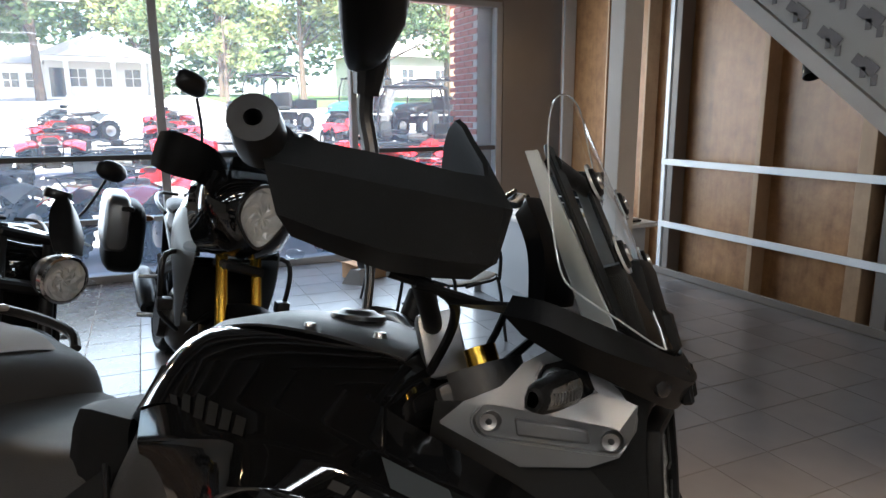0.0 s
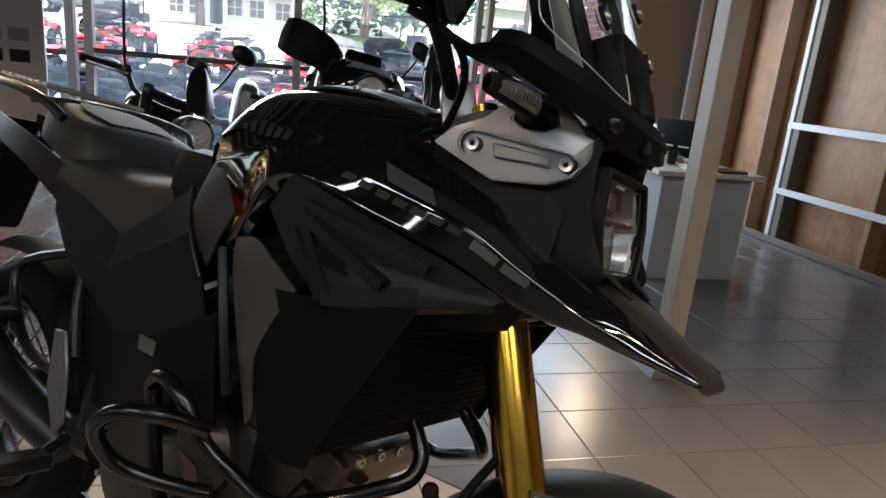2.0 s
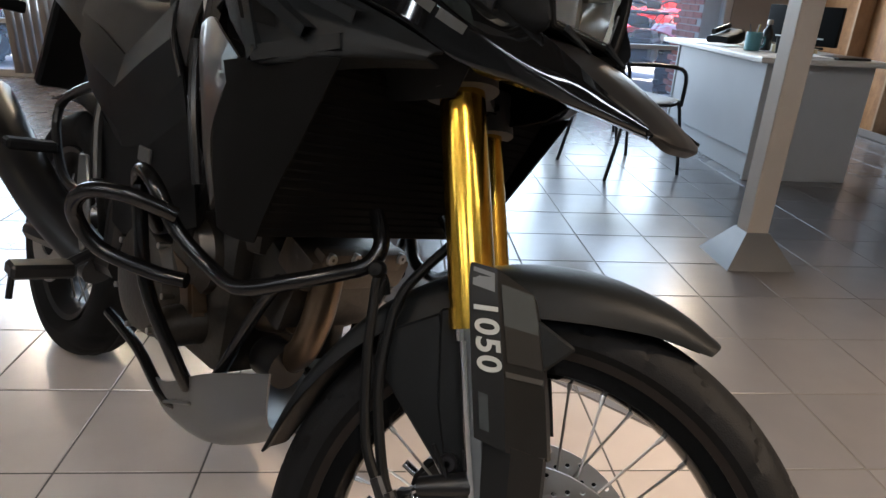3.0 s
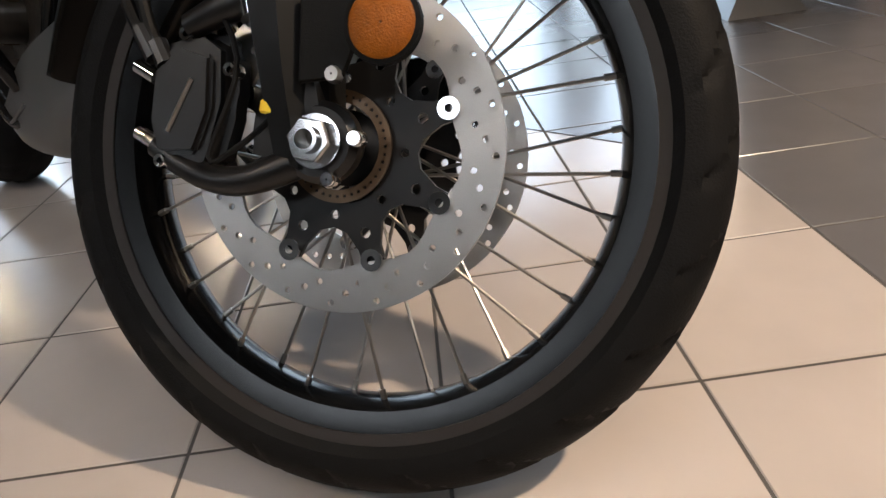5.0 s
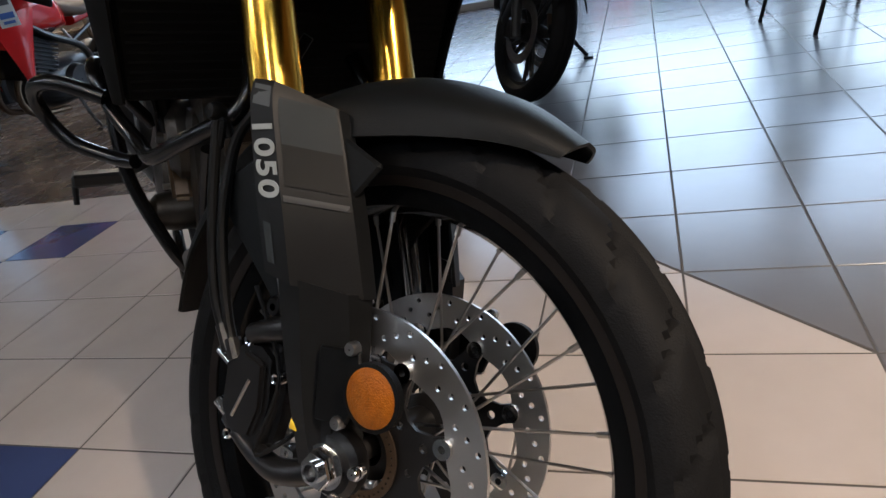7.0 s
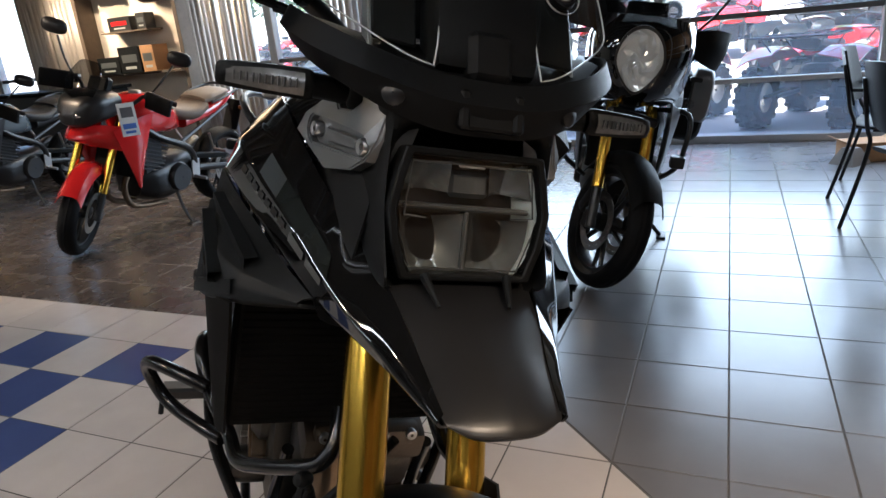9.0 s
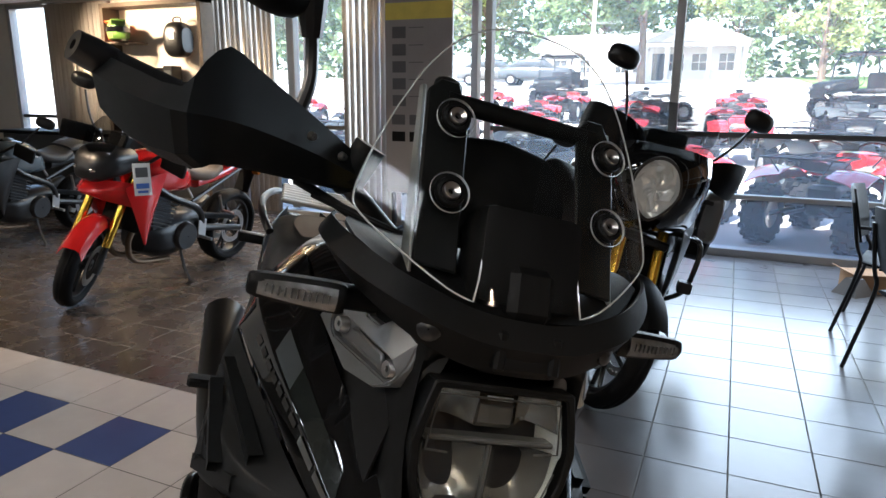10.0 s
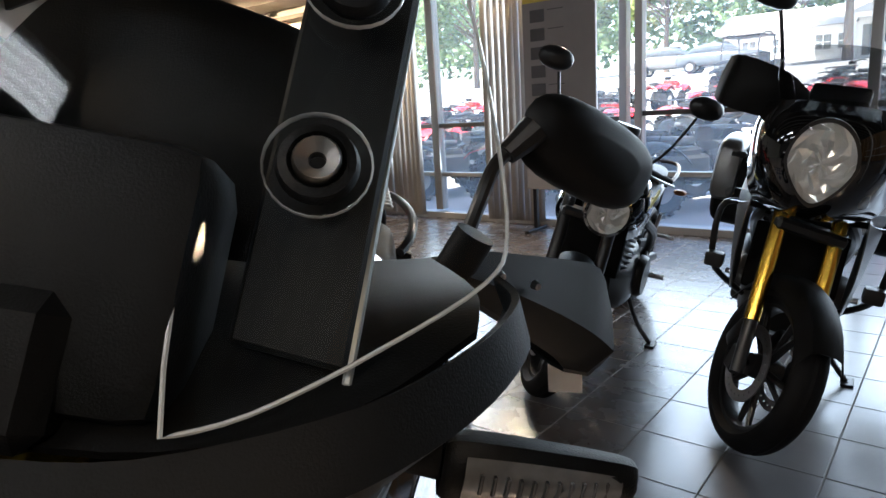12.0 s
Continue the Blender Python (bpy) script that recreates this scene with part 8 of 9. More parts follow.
slat_me = bpy.data.meshes.new("slat")
bm = skin([[(-0.042, 0.010, 0.05), (0.0, -0.012, 0.05), (0.042, 0.010, 0.05)], [(-0.042, 0.010, 1.3), (0.0, -0.012, 1.3), (0.042, 0.010, 1.3)], [(-0.042, 0.010, 2.55), (0.0, -0.012, 2.55), (0.042, 0.010, 2.55)]], 4, 1, thick=0.002)
for f in bm.faces:
    f.smooth = True
bm.to_mesh(slat_me)
bm.free()
slat_me.materials.append(CURTAIN)
rng = random.Random(11)
for xa, xb, lab in ((-6.25, -5.22, "pale vertical blind slats half drawn across the window"), (-4.36, -3.66, "grey vertical blind slats gathered beside the board"), (-9.0, -7.8, "cream vertical blind slats against the wall")):
    vb = thing("vertical_blind", pose(xa, 5.38, 0), lab, "blind", "vertical blinds")
    part("head_track", box(((xb - xa) / 2, 0, 2.58), (xb - xa + 0.06, 0.05, 0.04), 0.004), ALU, vb)
    n = int((xb - xa) / 0.075)
    for i in range(n):
        o = new("slat", slat_me)
        o.parent = vb
        o.matrix_basis = pose(0.04 + 0.075 * i, rng.uniform(-0.01, 0.01), 0, 0, 0, rng.uniform(25, 75))

sh = thing("accessory_shelf", pose(-6.95, 5.25, 0), "dark framed accessory wall shelf holding helmets and boxes", "shelf")
part("back_panel", box((0, 0.19, 1.45), (1.56, 0.02, 2.0), 0.003), WALL_CREAM, sh, "pale back panel")
for x in (-0.78, 0.78):
    part("upright", box((x, 0.06, 1.24), (0.06, 0.26, 2.48), 0.004), BARK, sh, "dark wooden upright")
part("top_rail", box((0, 0.06, 2.46), (1.62, 0.26, 0.05), 0.004), BARK, sh)
for z, x0, x1 in ((2.02, -0.74, -0.30), (1.06, -0.74, 0.74), (0.55, -0.74, 0.74)):
    part("shelf_board", box(((x0 + x1) / 2, 0.03, z), (x1 - x0, 0.30, 0.025), 0.003), BARK, sh)


def helmet(at, rz, shell, lab):
    h = thing("helmet", pose(*at, 0, 0, rz), lab, "helmet", "helmets on the shelf")
    part("shell", moved(turned([(0.085, 0.0), (0.125, 0.02), (0.138, 0.10), (0.125, 0.18), (0.08, 0.235), (0.002, 0.255)], 24, "Z", closed=False), Matrix.Diagonal((1.15, 0.95, 1, 1))), shell, h)
    part("visor", moved(turned([(0.128, 0.085), (0.141, 0.10), (0.137, 0.15), (0.12, 0.165)], 24, "Z", closed=False), Matrix.Diagonal((1.17, 0.97, 1, 1)) ), GLOSS_BLACK, h, "black visor")
    part("chin_bar", box((0.13, 0, 0.045), (0.06, 0.15, 0.07), 0.02, None, 2), shell, h)
    part("peak", box((0.17, 0, 0.20), (0.14, 0.16, 0.02), 0.008, Matrix.Rotation(radians(-18), 4, "Y")), shell, h)
    return h


helmet((-7.52, 5.24, 2.033), -60, ORANGE_PAINT, "white and orange helmet on the shelf")
helmet((-7.36, 5.10, 2.033), -40, GREEN_PAINT, "dark green off-road helmet on the shelf")
pk = thing("backpack", pose(-6.62, 5.30, 1.86), "black riding backpack hanging on the panel", "backpack")
part("bag", loft([(-0.15, 0.17, 0.09, 0.14), (-0.08, 0.18, 0.12, 0.20), (0.08, 0.18, 0.12, 0.20), (0.15, 0.17, 0.09, 0.14)], 20, 3), SATIN_BLACK, pk)
part("label_patch", box((0.02, -0.125, 0.22), (0.08, 0.006, 0.09), 0.002), WHITE_PAPER, pk)
part("bag_handle", tube([(-0.06, 0, 0.36), (-0.05, 0, 0.43), (0.05, 0, 0.43), (0.06, 0, 0.36)], 0.01, 8, 4), SATIN_BLACK, pk)
for at, s, mt, lab in (((-7.30, 5.22, 1.073), (0.36, 0.22, 0.20), DARK_PLASTIC, "grey carton with printed front"), ((-6.93, 5.22, 1.073), (0.34, 0.24, 0.30), DARK_PLASTIC, "black printed carton on the shelf"), ((-6.64, 5.22, 1.073), (0.2, 0.24, 0.30), CARDBOARD, "orange-brown carton on the shelf"),
                       ((-7.1, 5.30, 1.56), (0.36, 0.16, 0.16), SATIN_BLACK, "black and red boxed light kit"), ((-6.75, 5.30, 1.56), (0.14, 0.16, 0.18), SATIN_BLACK, "small black boxed kit")):
    cb = thing("carton", pose(*at, 0, 0, 0), lab, "box", "cartons on the shelf")
    part("box_body", box((0, 0, s[2] / 2), s, 0.003), mt, cb)
    part("printed_face", box((0, -s[1] / 2 - 0.002, s[2] * 0.55), (s[0] * 0.7, 0.003, s[2] * 0.3), 0.0005), RED_PAINT if "red" in lab.split() else PALE_DECAL, cb)
    part("printed_bar", box((0, -s[1] / 2 - 0.002, s[2] * 0.2), (s[0] * 0.5, 0.003, s[2] * 0.1), 0.0005), LIGHT_DECAL, cb)
part("peg_shelf", box((-0.06, 0.06, 1.548), (0.75, 0.26, 0.02), 0.002), BARK, sh)
ct = thing("counter", pose(-7.9, 4.75, 0), "low dark counter below the accessory shelf", "counter")
part("counter_body", box((0, 0, 0.46), (1.9, 0.5, 0.92), 0.01), SATIN_BLACK, ct)
part("counter_top", box((0, 0, 0.94), (1.98, 0.56, 0.04), 0.008), BLACK_PLASTIC, ct)
hb = thing("hanging_box", pose(-1.72, 5.38, 2.345), "cream blind cassette box under the window head", "box")
part("casing", box((0, 0, 0.13), (0.47, 0.15, 0.26), 0.008), WALL_CREAM, hb)
spk = thing("loudspeaker", pose(-3.98, 1.75, 1.985), "black cylindrical pendant loudspeaker under the ceiling", "loudspeaker")
part("cabinet", turned([(0.003, 0.0), (0.15, 0.0), (0.16, 0.02), (0.16, 0.36), (0.14, 0.38), (0.003, 0.38)], 28, "Z"), SATIN_BLACK, spk)
part("hanger", rod((0, 0, 0.37), (0, 0, 1.06), 0.008, 8), SATIN_BLACK, spk)

# ---- the lot outside ----
PROFILE = ((5.0, -0.12), (8.0, -0.12), (14.0, 0.15), (20.0, 0.6), (24.0, 0.95), (30.0, 1.55), (36.0, 2.1), (60.0, 3.3), (400.0, 6.0))


def gz(y):
    for (a, za), (b, zb) in zip(PROFILE, PROFILE[1:]):
        if y <= b:
            return za + (zb - za) * max(0.0, y - a) / (b - a)
    return 6.0


bm = bmesh.new()
gys = [YW + 0.1, 8, 11, 14, 17, 20, 22, 24, 27, 30, 33, 36, 42, 50, 60, 100, 200, 400]
rows = [[bm.verts.new((x, y, gz(y) - 0.002)) for x in (-300, -60, -20, 0, 20, 60, 300)] for y in gys]
for a, b in zip(rows, rows[1:]):
    for k in range(6):
        bm.faces.new((a[k], a[k + 1], b[k + 1], b[k]))
structure("ground", bm, ASPHALT, "pale sunlit asphalt forecourt rising to the road", smooth=80)
bm = bmesh.new()
gys = [33, 34, 36, 42, 50, 60, 100]
rows = [[bm.verts.new((x, y, gz(y) + 0.03)) for x in (3, 6, 9, 12, 20, 30, 40, 55, 70)] for y in gys]
for a, b in zip(rows, rows[1:]):
    for k in range(8):
        bm.faces.new((a[k], a[k + 1], b[k + 1], b[k]))
structure("lawn", bm, GRASS, "sunlit grass bank across the road", smooth=80)


def knobbly_wheel(vehicle, c, R, w, finish):
    k = R * 0.5
    rim_ob = part("wheel", turned([(0.02, -w * 0.3), (k * 0.5, -w * 0.32), (k * 0.95, -w * 0.42), (k, -w * 0.4), (k, w * 0.4), (k * 0.95, w * 0.42), (k * 0.5, w * 0.32), (0.02, w * 0.3)], 16, "Y", c), finish, vehicle)
    pieces = [turned([(k - 0.01, -w * 0.36), (R * 0.80, -w * 0.5), (R * 0.93, -w * 0.44), (R * 0.95, 0), (R * 0.93, w * 0.44), (R * 0.80, w * 0.5), (k - 0.01, w * 0.36)], 20, "Y", c)]
    for i in range(16):
        a = 2 * math.pi * i / 16
        for j, dy in enumerate((-0.33, 0.02, 0.36)):
            aa = a + (0.2 if j == 1 else 0)
            m = Matrix.Translation(c) @ Matrix.Rotation(-aa, 4, "Y")
            pieces.append(moved(box((R * 0.955, dy * w, 0), (R * 0.10, w * 0.26, R * 0.17), 0), m))
    part("tyre", join(*pieces), RUBBER, rim_ob, "black knobbly tyre")
    return rim_ob


def quad_bike(m, paint, label):
    q = thing("quad_bike", m, label, "quad bike", "quad bikes on the lot")
    part("front_cowl", loft([(0.98, 0.70, 0.16, 0.04), (0.90, 0.76, 0.24, 0.09), (0.66, 0.86, 0.23, 0.10), (0.42, 0.86, 0.16, 0.09)], 18, 3), paint, q)
    for s in (-1, 1):
        part("front_fender", skin([[(0.98, s * 0.22, 0.66), (0.96, s * 0.42, 0.63), (0.95, s * 0.56, 0.58)], [(0.75, s * 0.24, 0.80), (0.72, s * 0.45, 0.82), (0.70, s * 0.60, 0.78)], [(0.42, s * 0.22, 0.74), (0.38, s * 0.42, 0.72), (0.36, s * 0.58, 0.62)]], 3, 4, thick=0.012), paint, q)
        part("rear_fender", skin([[(-0.18, s * 0.2, 0.72), (-0.2, s * 0.42, 0.68), (-0.22, s * 0.58, 0.58)], [(-0.50, s * 0.22, 0.84), (-0.52, s * 0.45, 0.84), (-0.54, s * 0.60, 0.80)], [(-0.88, s * 0.22, 0.78), (-0.90, s * 0.42, 0.74), (-0.92, s * 0.56, 0.66)]], 3, 4, thick=0.012), paint, q)
        part("headlamp", box((0.95, s * 0.15, 0.74), (0.06, 0.13, 0.07), 0.02), LENS if False else PALE_DECAL, q)
        part("footwell", box((0.08, s * 0.36, 0.36), (0.5, 0.3, 0.04), 0.012), BLACK_PLASTIC, q)
        for x in (0.64, -0.60):
            knobbly_wheel(q, (x, s * 0.46, 0.32), 0.32, 0.24, STEEL)
            part("suspension", rod((x, s * 0.12, 0.42), (x, s * 0.38, 0.32), 0.022, 8), SATIN_BLACK, q)
    part("seat", loft([(0.22, 0.80, 0.09, 0.05), (0.05, 0.80, 0.13, 0.06), (-0.3, 0.82, 0.16, 0.06), (-0.6, 0.86, 0.14, 0.05)], 16, 3), SEAT, q)
    part("engine", join(box((0.05, 0, 0.46), (0.7, 0.34, 0.34), 0.04), box((0.1, 0, 0.62), (0.4, 0.26, 0.2), 0.03)), ENGINE, q)
    part("underframe", join(rod((0.9, 0.16, 0.36), (-0.8, 0.16, 0.36), 0.022, 8), rod((0.9, -0.16, 0.36), (-0.8, -0.16, 0.36), 0.022, 8)), SATIN_BLACK, q)
    part("bumper", tube([(0.92, -0.2, 0.36), (1.08, -0.2, 0.48), (1.06, -0.2, 0.70), (1.06, 0.2, 0.70), (1.08, 0.2, 0.48), (0.92, 0.2, 0.36)], 0.017, 8, 3), SATIN_BLACK, q)
    for x0, x1, z in ((0.98, 0.48, 0.93), (-0.42, -0.95, 0.95)):
        bars = [tube([(x0, -0.36, z), (x1, -0.40, z), (x1, 0.40, z), (x0, 0.36, z), (x0, -0.36, z)], 0.012, 6, 1)]
        bars += [rod((x0, yy, z), (x1, yy, z), 0.009, 6) for yy in (-0.24, -0.12, 0, 0.12, 0.24)]
        bars += [rod((xx, yy, z), (xx * 0.96, yy * 0.7, z - 0.14), 0.009, 6) for xx in (x0, x1) for yy in (-0.3, 0.3)]
        part("rack", join(*bars), SATIN_BLACK, q, "black tubular rack")
    part("handlebar", tube([(0.28, -0.40, 1.06), (0.34, -0.2, 1.08), (0.40, 0, 1.0), (0.34, 0.2, 1.08), (0.28, 0.40, 1.06)], 0.015, 8, 3), SATIN_BLACK, q)
    part("pod", box((0.42, 0, 1.02), (0.14, 0.18, 0.1), 0.03, None, 2), BLACK_PLASTIC, q)
    return q


def side_by_side(m, paint, label):
    q = thing("utility_vehicle", m, label, "utility vehicle", "utility vehicles on the lot")
    part("hood", loft([(1.45, 0.80, 0.46, 0.10), (1.35, 0.90, 0.60, 0.16), (0.9, 0.98, 0.66, 0.18), (0.62, 1.0, 0.66, 0.18)], 18, 4), paint, q)
    part("grille", box((1.47, 0, 0.72), (0.05, 0.8, 0.22), 0.02), BLACK_PLASTIC, q)
    part("tub", box((0.0, 0, 0.56), (1.5, 1.2, 0.28), 0.04), BLACK_PLASTIC, q)
    part("cargo_bed", join(box((-1.05, 0, 0.82), (0.95, 1.36, 0.05), 0.01), box((-1.05, 0.67, 0.98), (0.95, 0.04, 0.30), 0.01), box((-1.05, -0.67, 0.98), (0.95, 0.04, 0.30), 0.01), box((-1.52, 0, 0.98), (0.04, 1.36, 0.30), 0.01)), paint, q)
    part("roof", box((-0.1, 0, 1.93), (1.35, 1.3, 0.06), 0.03, None, 2), BLACK_PLASTIC, q)
    part("bench_seat", join(box((-0.2, 0, 0.82), (0.5, 1.2, 0.16), 0.05), box((-0.48, 0, 1.12), (0.14, 1.2, 0.55), 0.05)), SEAT, q)
    g = part("windscreen", flat_quad((0.66, -0.6, 1.14), (0.66, 0.6, 1.14), (0.46, 0.58, 1.9), (0.46, -0.58, 1.9)), SMOKE, q, smooth=0)
    g.visible_shadow = False
    for s in (-1, 1):
        part("cage_bar", tube([(0.70, s * 0.64, 0.95), (0.50, s * 0.62, 1.90), (-0.70, s * 0.62, 1.90), (-0.74, s * 0.64, 0.7)], 0.03, 8, 3), SATIN_BLACK, q)
        part("headlamp", box((1.43, s * 0.44, 0.92), (0.08, 0.22, 0.1), 0.03), PALE_DECAL, q)
        part("fender", skin([[(1.45, s * 0.5, 0.74), (1.44, s * 0.74, 0.70)], [(1.05, s * 0.55, 0.90), (1.05, s * 0.80, 0.86)], [(0.62, s * 0.55, 0.78), (0.60, s * 0.78, 0.66)]], 2, 4, thick=0.015), paint, q)
        for x in (1.02, -1.02):
            knobbly_wheel(q, (x, s * 0.62, 0.34), 0.34, 0.27, STEEL)
    part("steering_wheel", moved(turned([(0.16, -0.012), (0.18, 0.0), (0.16, 0.012), (0.145, 0.0)], 20, "X"), Matrix.Translation((0.36, 0.3, 1.15))), SATIN_BLACK, q)
    return q


def on_lot(x, y, rz):
    return pose(x, y, gz(y), 0, 0, rz)


red_q = quad_bike(on_lot(-1.25, 7.55, 62), RED_PAINT, "red quad bike with black racks and knobbly tyres")
dark_q = quad_bike(on_lot(-3.15, 7.6, 58), DARK_PLASTIC, "dark grey quad bike with black racks and knobbly tyres")
pale_q = quad_bike(on_lot(-2.76, 21.3, 215), GREY_DECAL, "grey-blue quad bike parked on the lot")
rng = random.Random(21)
for x, y, rz, proto in ((0.62, 7.3, 64, red_q), (2.35, 7.5, 60, red_q), (-5.0, 7.6, 66, red_q), (-6.9, 7.8, 60, dark_q), (-9.4, 8.0, 60, red_q), (4.2, 7.6, 60, dark_q)):
    copy_thing(proto, on_lot(x, y, rz))
for r, (y0, x0, x1, st) in enumerate(((10.8, -9.5, 6.5, 1.9), (14.0, -11.5, 8.0, 2.1), (17.4, -13.5, 5.0, 2.4), (20.8, -11.0, 1.5, 2.6))):
    x = x0
    while x < x1:
        if not (r == 3 and -4.2 < x < -1.2):
            u = rng.random()
            copy_thing(red_q if u < 0.5 else dark_q if u < 0.8 else pale_q, on_lot(x, y0 + rng.uniform(-0.3, 0.3), rng.choice((90, 90, 270)) + rng.uniform(-14, 14)))
        x += st * rng.uniform(0.9, 1.15)
utv_a = side_by_side(on_lot(3.1, 23.3, 205), DARK_PLASTIC, "dark utility vehicle with a roof and cargo bed")
utv_b = side_by_side(on_lot(6.2, 22.0, 215), CAR_BLUE, "blue utility vehicle with a roof and cargo bed")
copy_thing(utv_a, on_lot(-6.8, 25.0, 262))
copy_thing(utv_a, on_lot(8.6, 21.5, 200))
copy_thing(utv_b, on_lot(-11.5, 20.5, 300))
copy_thing(utv_a, on_lot(4.6, 13.5, 150))


def parked_car(x, y, rz, paint, label):
    c = thing("car", on_lot(x, y, rz), label, "car", "parked cars")
    part("body", loft([(2.2, 0.55, 0.6, 0.22), (2.0, 0.62, 0.82, 0.32), (0.9, 0.68, 0.88, 0.36), (-1.2, 0.70, 0.88, 0.38), (-2.1, 0.66, 0.80, 0.32)], 20, 4), paint, c)
    part("cabin", loft([(1.0, 1.02, 0.66, 0.05), (0.4, 1.20, 0.70, 0.24), (-0.8, 1.22, 0.70, 0.25), (-1.7, 1.02, 0.66, 0.06)], 20, 4), DARK_GLASS, c)
    part("roof", box((-0.2, 0, 1.46), (1.4, 1.2, 0.03), 0.012), paint, c)
    for s in (-1, 1):
        for xx in (1.35, -1.35):
            w = part("wheel", turned([(0.05, -0.08), (0.19, -0.09), (0.19, 0.09), (0.05, 0.08)], 16, "Y", (xx, s * 0.8, 0.32)), STEEL, c)
            part("tyre", turned([(0.19, -0.1), (0.30, -0.1), (0.32, 0), (0.30, 0.1), (0.19, 0.1)], 18, "Y", (xx, s * 0.8, 0.32)), RUBBER, w)
    return c


parked_car(-13.8, 37, 10, SILVER, "small silver car parked across the road")
parked_car(-11.2, 37, 5, DARK_GLASS, "dark car parked across the road")

# ---- white house ----
HX, HY = -1.6, 45.0
hz = gz(HY)
house = thing("house", pose(HX, HY, hz - 0.2) @ Matrix.Diagonal((1, 1, 0.8, 1)), "white sided house with a pillared porch and pale roof", "house")


def house_window(x, z, w, h, par):
    f = part("window", box((x, -0.02, z), (w, 0.06, h), 0.01), DARK_GLASS, par, "dark window with white bars")
    part("window_frame", join(box((x, -0.06, z + h / 2), (w + 0.16, 0.05, 0.09), 0.004), box((x, -0.06, z - h / 2), (w + 0.2, 0.07, 0.09), 0.004), box((x - w / 2, -0.06, z), (0.09, 0.05, h), 0.004), box((x + w / 2, -0.06, z), (0.09, 0.05, h), 0.004),
                              box((x, -0.06, z), (0.05, 0.03, h), 0.003), box((x, -0.06, z), (w, 0.03, 0.05), 0.003)), SIDING, f)


wall = part("wall", join(box((-1.6, 3.0, 1.6), (5.6, 6, 3.2), 0.01), box((-8.2, 4.0, 1.4), (7.8, 5, 2.8), 0.01)), SIDING, house, "white siding wall")
for i in range(12):
    part("siding_board", box((-1.6, -0.012, 0.2 + 0.25 * i), (5.6, 0.03, 0.235), 0.006, Matrix.Rotation(radians(3), 4, "X")), SIDING, wall)
for x in (-2.7, -1.35, 0.25):
    house_window(x, 1.75, 0.95, 1.35, house)
for x in (-10.6, -8.8, -6.4, -5.2):
    hw = part("window", box((x, 1.48, 1.6), (0.8, 0.06, 1.1), 0.01), DARK_GLASS, house)
    part("window_frame", join(box((x, 1.44, 2.17), (0.95, 0.05, 0.09), 0.004), box((x, 1.44, 1.03), (0.95, 0.05, 0.09), 0.004), box((x, 1.44, 1.6), (0.05, 0.04, 1.1), 0.004), box((x, 1.44, 1.6), (0.8, 0.04, 0.05), 0.004)), SIDING, hw)


def gable(x0, x1, y0, y1, z0, z1):
    bm = bmesh.new()
    c = (x0 + x1) / 2
    v = [bm.verts.new(p) for p in ((x0, y0, z0), (x1, y0, z0), (c, y0 + 0.6, z1), (x0, y1, z0), (x1, y1, z0), (c, y1, z1))]
    for idx in ((0, 1, 2), (3, 5, 4), (0, 2, 5, 3), (1, 4, 5, 2), (0, 3, 4, 1)):
        bm.faces.new([v[i] for i in idx])
    return bm


part("roof", gable(-4.9, 1.7, -1.5, 6.4, 3.2, 5.0), ROOFING, house, "pale shingled roof", smooth=0)
bm = bmesh.new()
v = [bm.verts.new(p) for p in ((-12.6, 1.0, 2.8), (-4.2, 1.0, 2.8), (-4.2, 4.0, 4.5), (-12.6, 4.0, 4.5), (-12.6, 7, 2.8), (-4.2, 7, 2.8))]
for idx in ((0, 1, 2, 3), (3, 2, 5, 4), (0, 3, 4), (1, 5, 2), (0, 4, 5, 1)):
    bm.faces.new([v[i] for i in idx])
part("wing_roof", bm, ROOFING, house, "", smooth=0)
part("porch_beam", box((-1.6, -1.25, 3.02), (6.2, 0.3, 0.34), 0.01), SIDING, house)
part("pediment", moved(gable(-3.6, 0.6, -1.46, -1.2, 3.2, 4.55), Matrix.Translation((0, -0.1, 0))), SIDING, house, "white pediment", smooth=0)
part("porch_floor", box((-1.6, -0.7, 0.2), (6.2, 1.5, 0.2), 0.01), SIDING, house)
for x in (-4.5, -3.2, -0.75, 0.9, 1.3):
    part("porch_column", join(rod((x, -1.25, 0.3), (x, -1.25, 2.85), 0.12, 14), box((x, -1.25, 0.36), (0.34, 0.34, 0.12), 0.01), box((x, -1.25, 2.8), (0.34, 0.34, 0.1), 0.01)), SIDING, house)
part("door", box((-3.75, -0.03, 1.4), (0.9, 0.06, 2.1), 0.01), DARK_GLASS, house)
far = thing("house", pose(21, 52, gz(52) - 0.3), "far pale house behind the trees", "house")
part("wall", box((0, 3, 1.8), (12, 6, 3.6), 0.02), SIDING, far)
part("roof", gable(-6.5, 6.5, -0.5, 6.5, 3.6, 6.2), ROOFING, far, smooth=0)
for x in (-4, -1.5, 1.5, 4):
    house_window(x, 1.9, 1.1, 1.5, far)


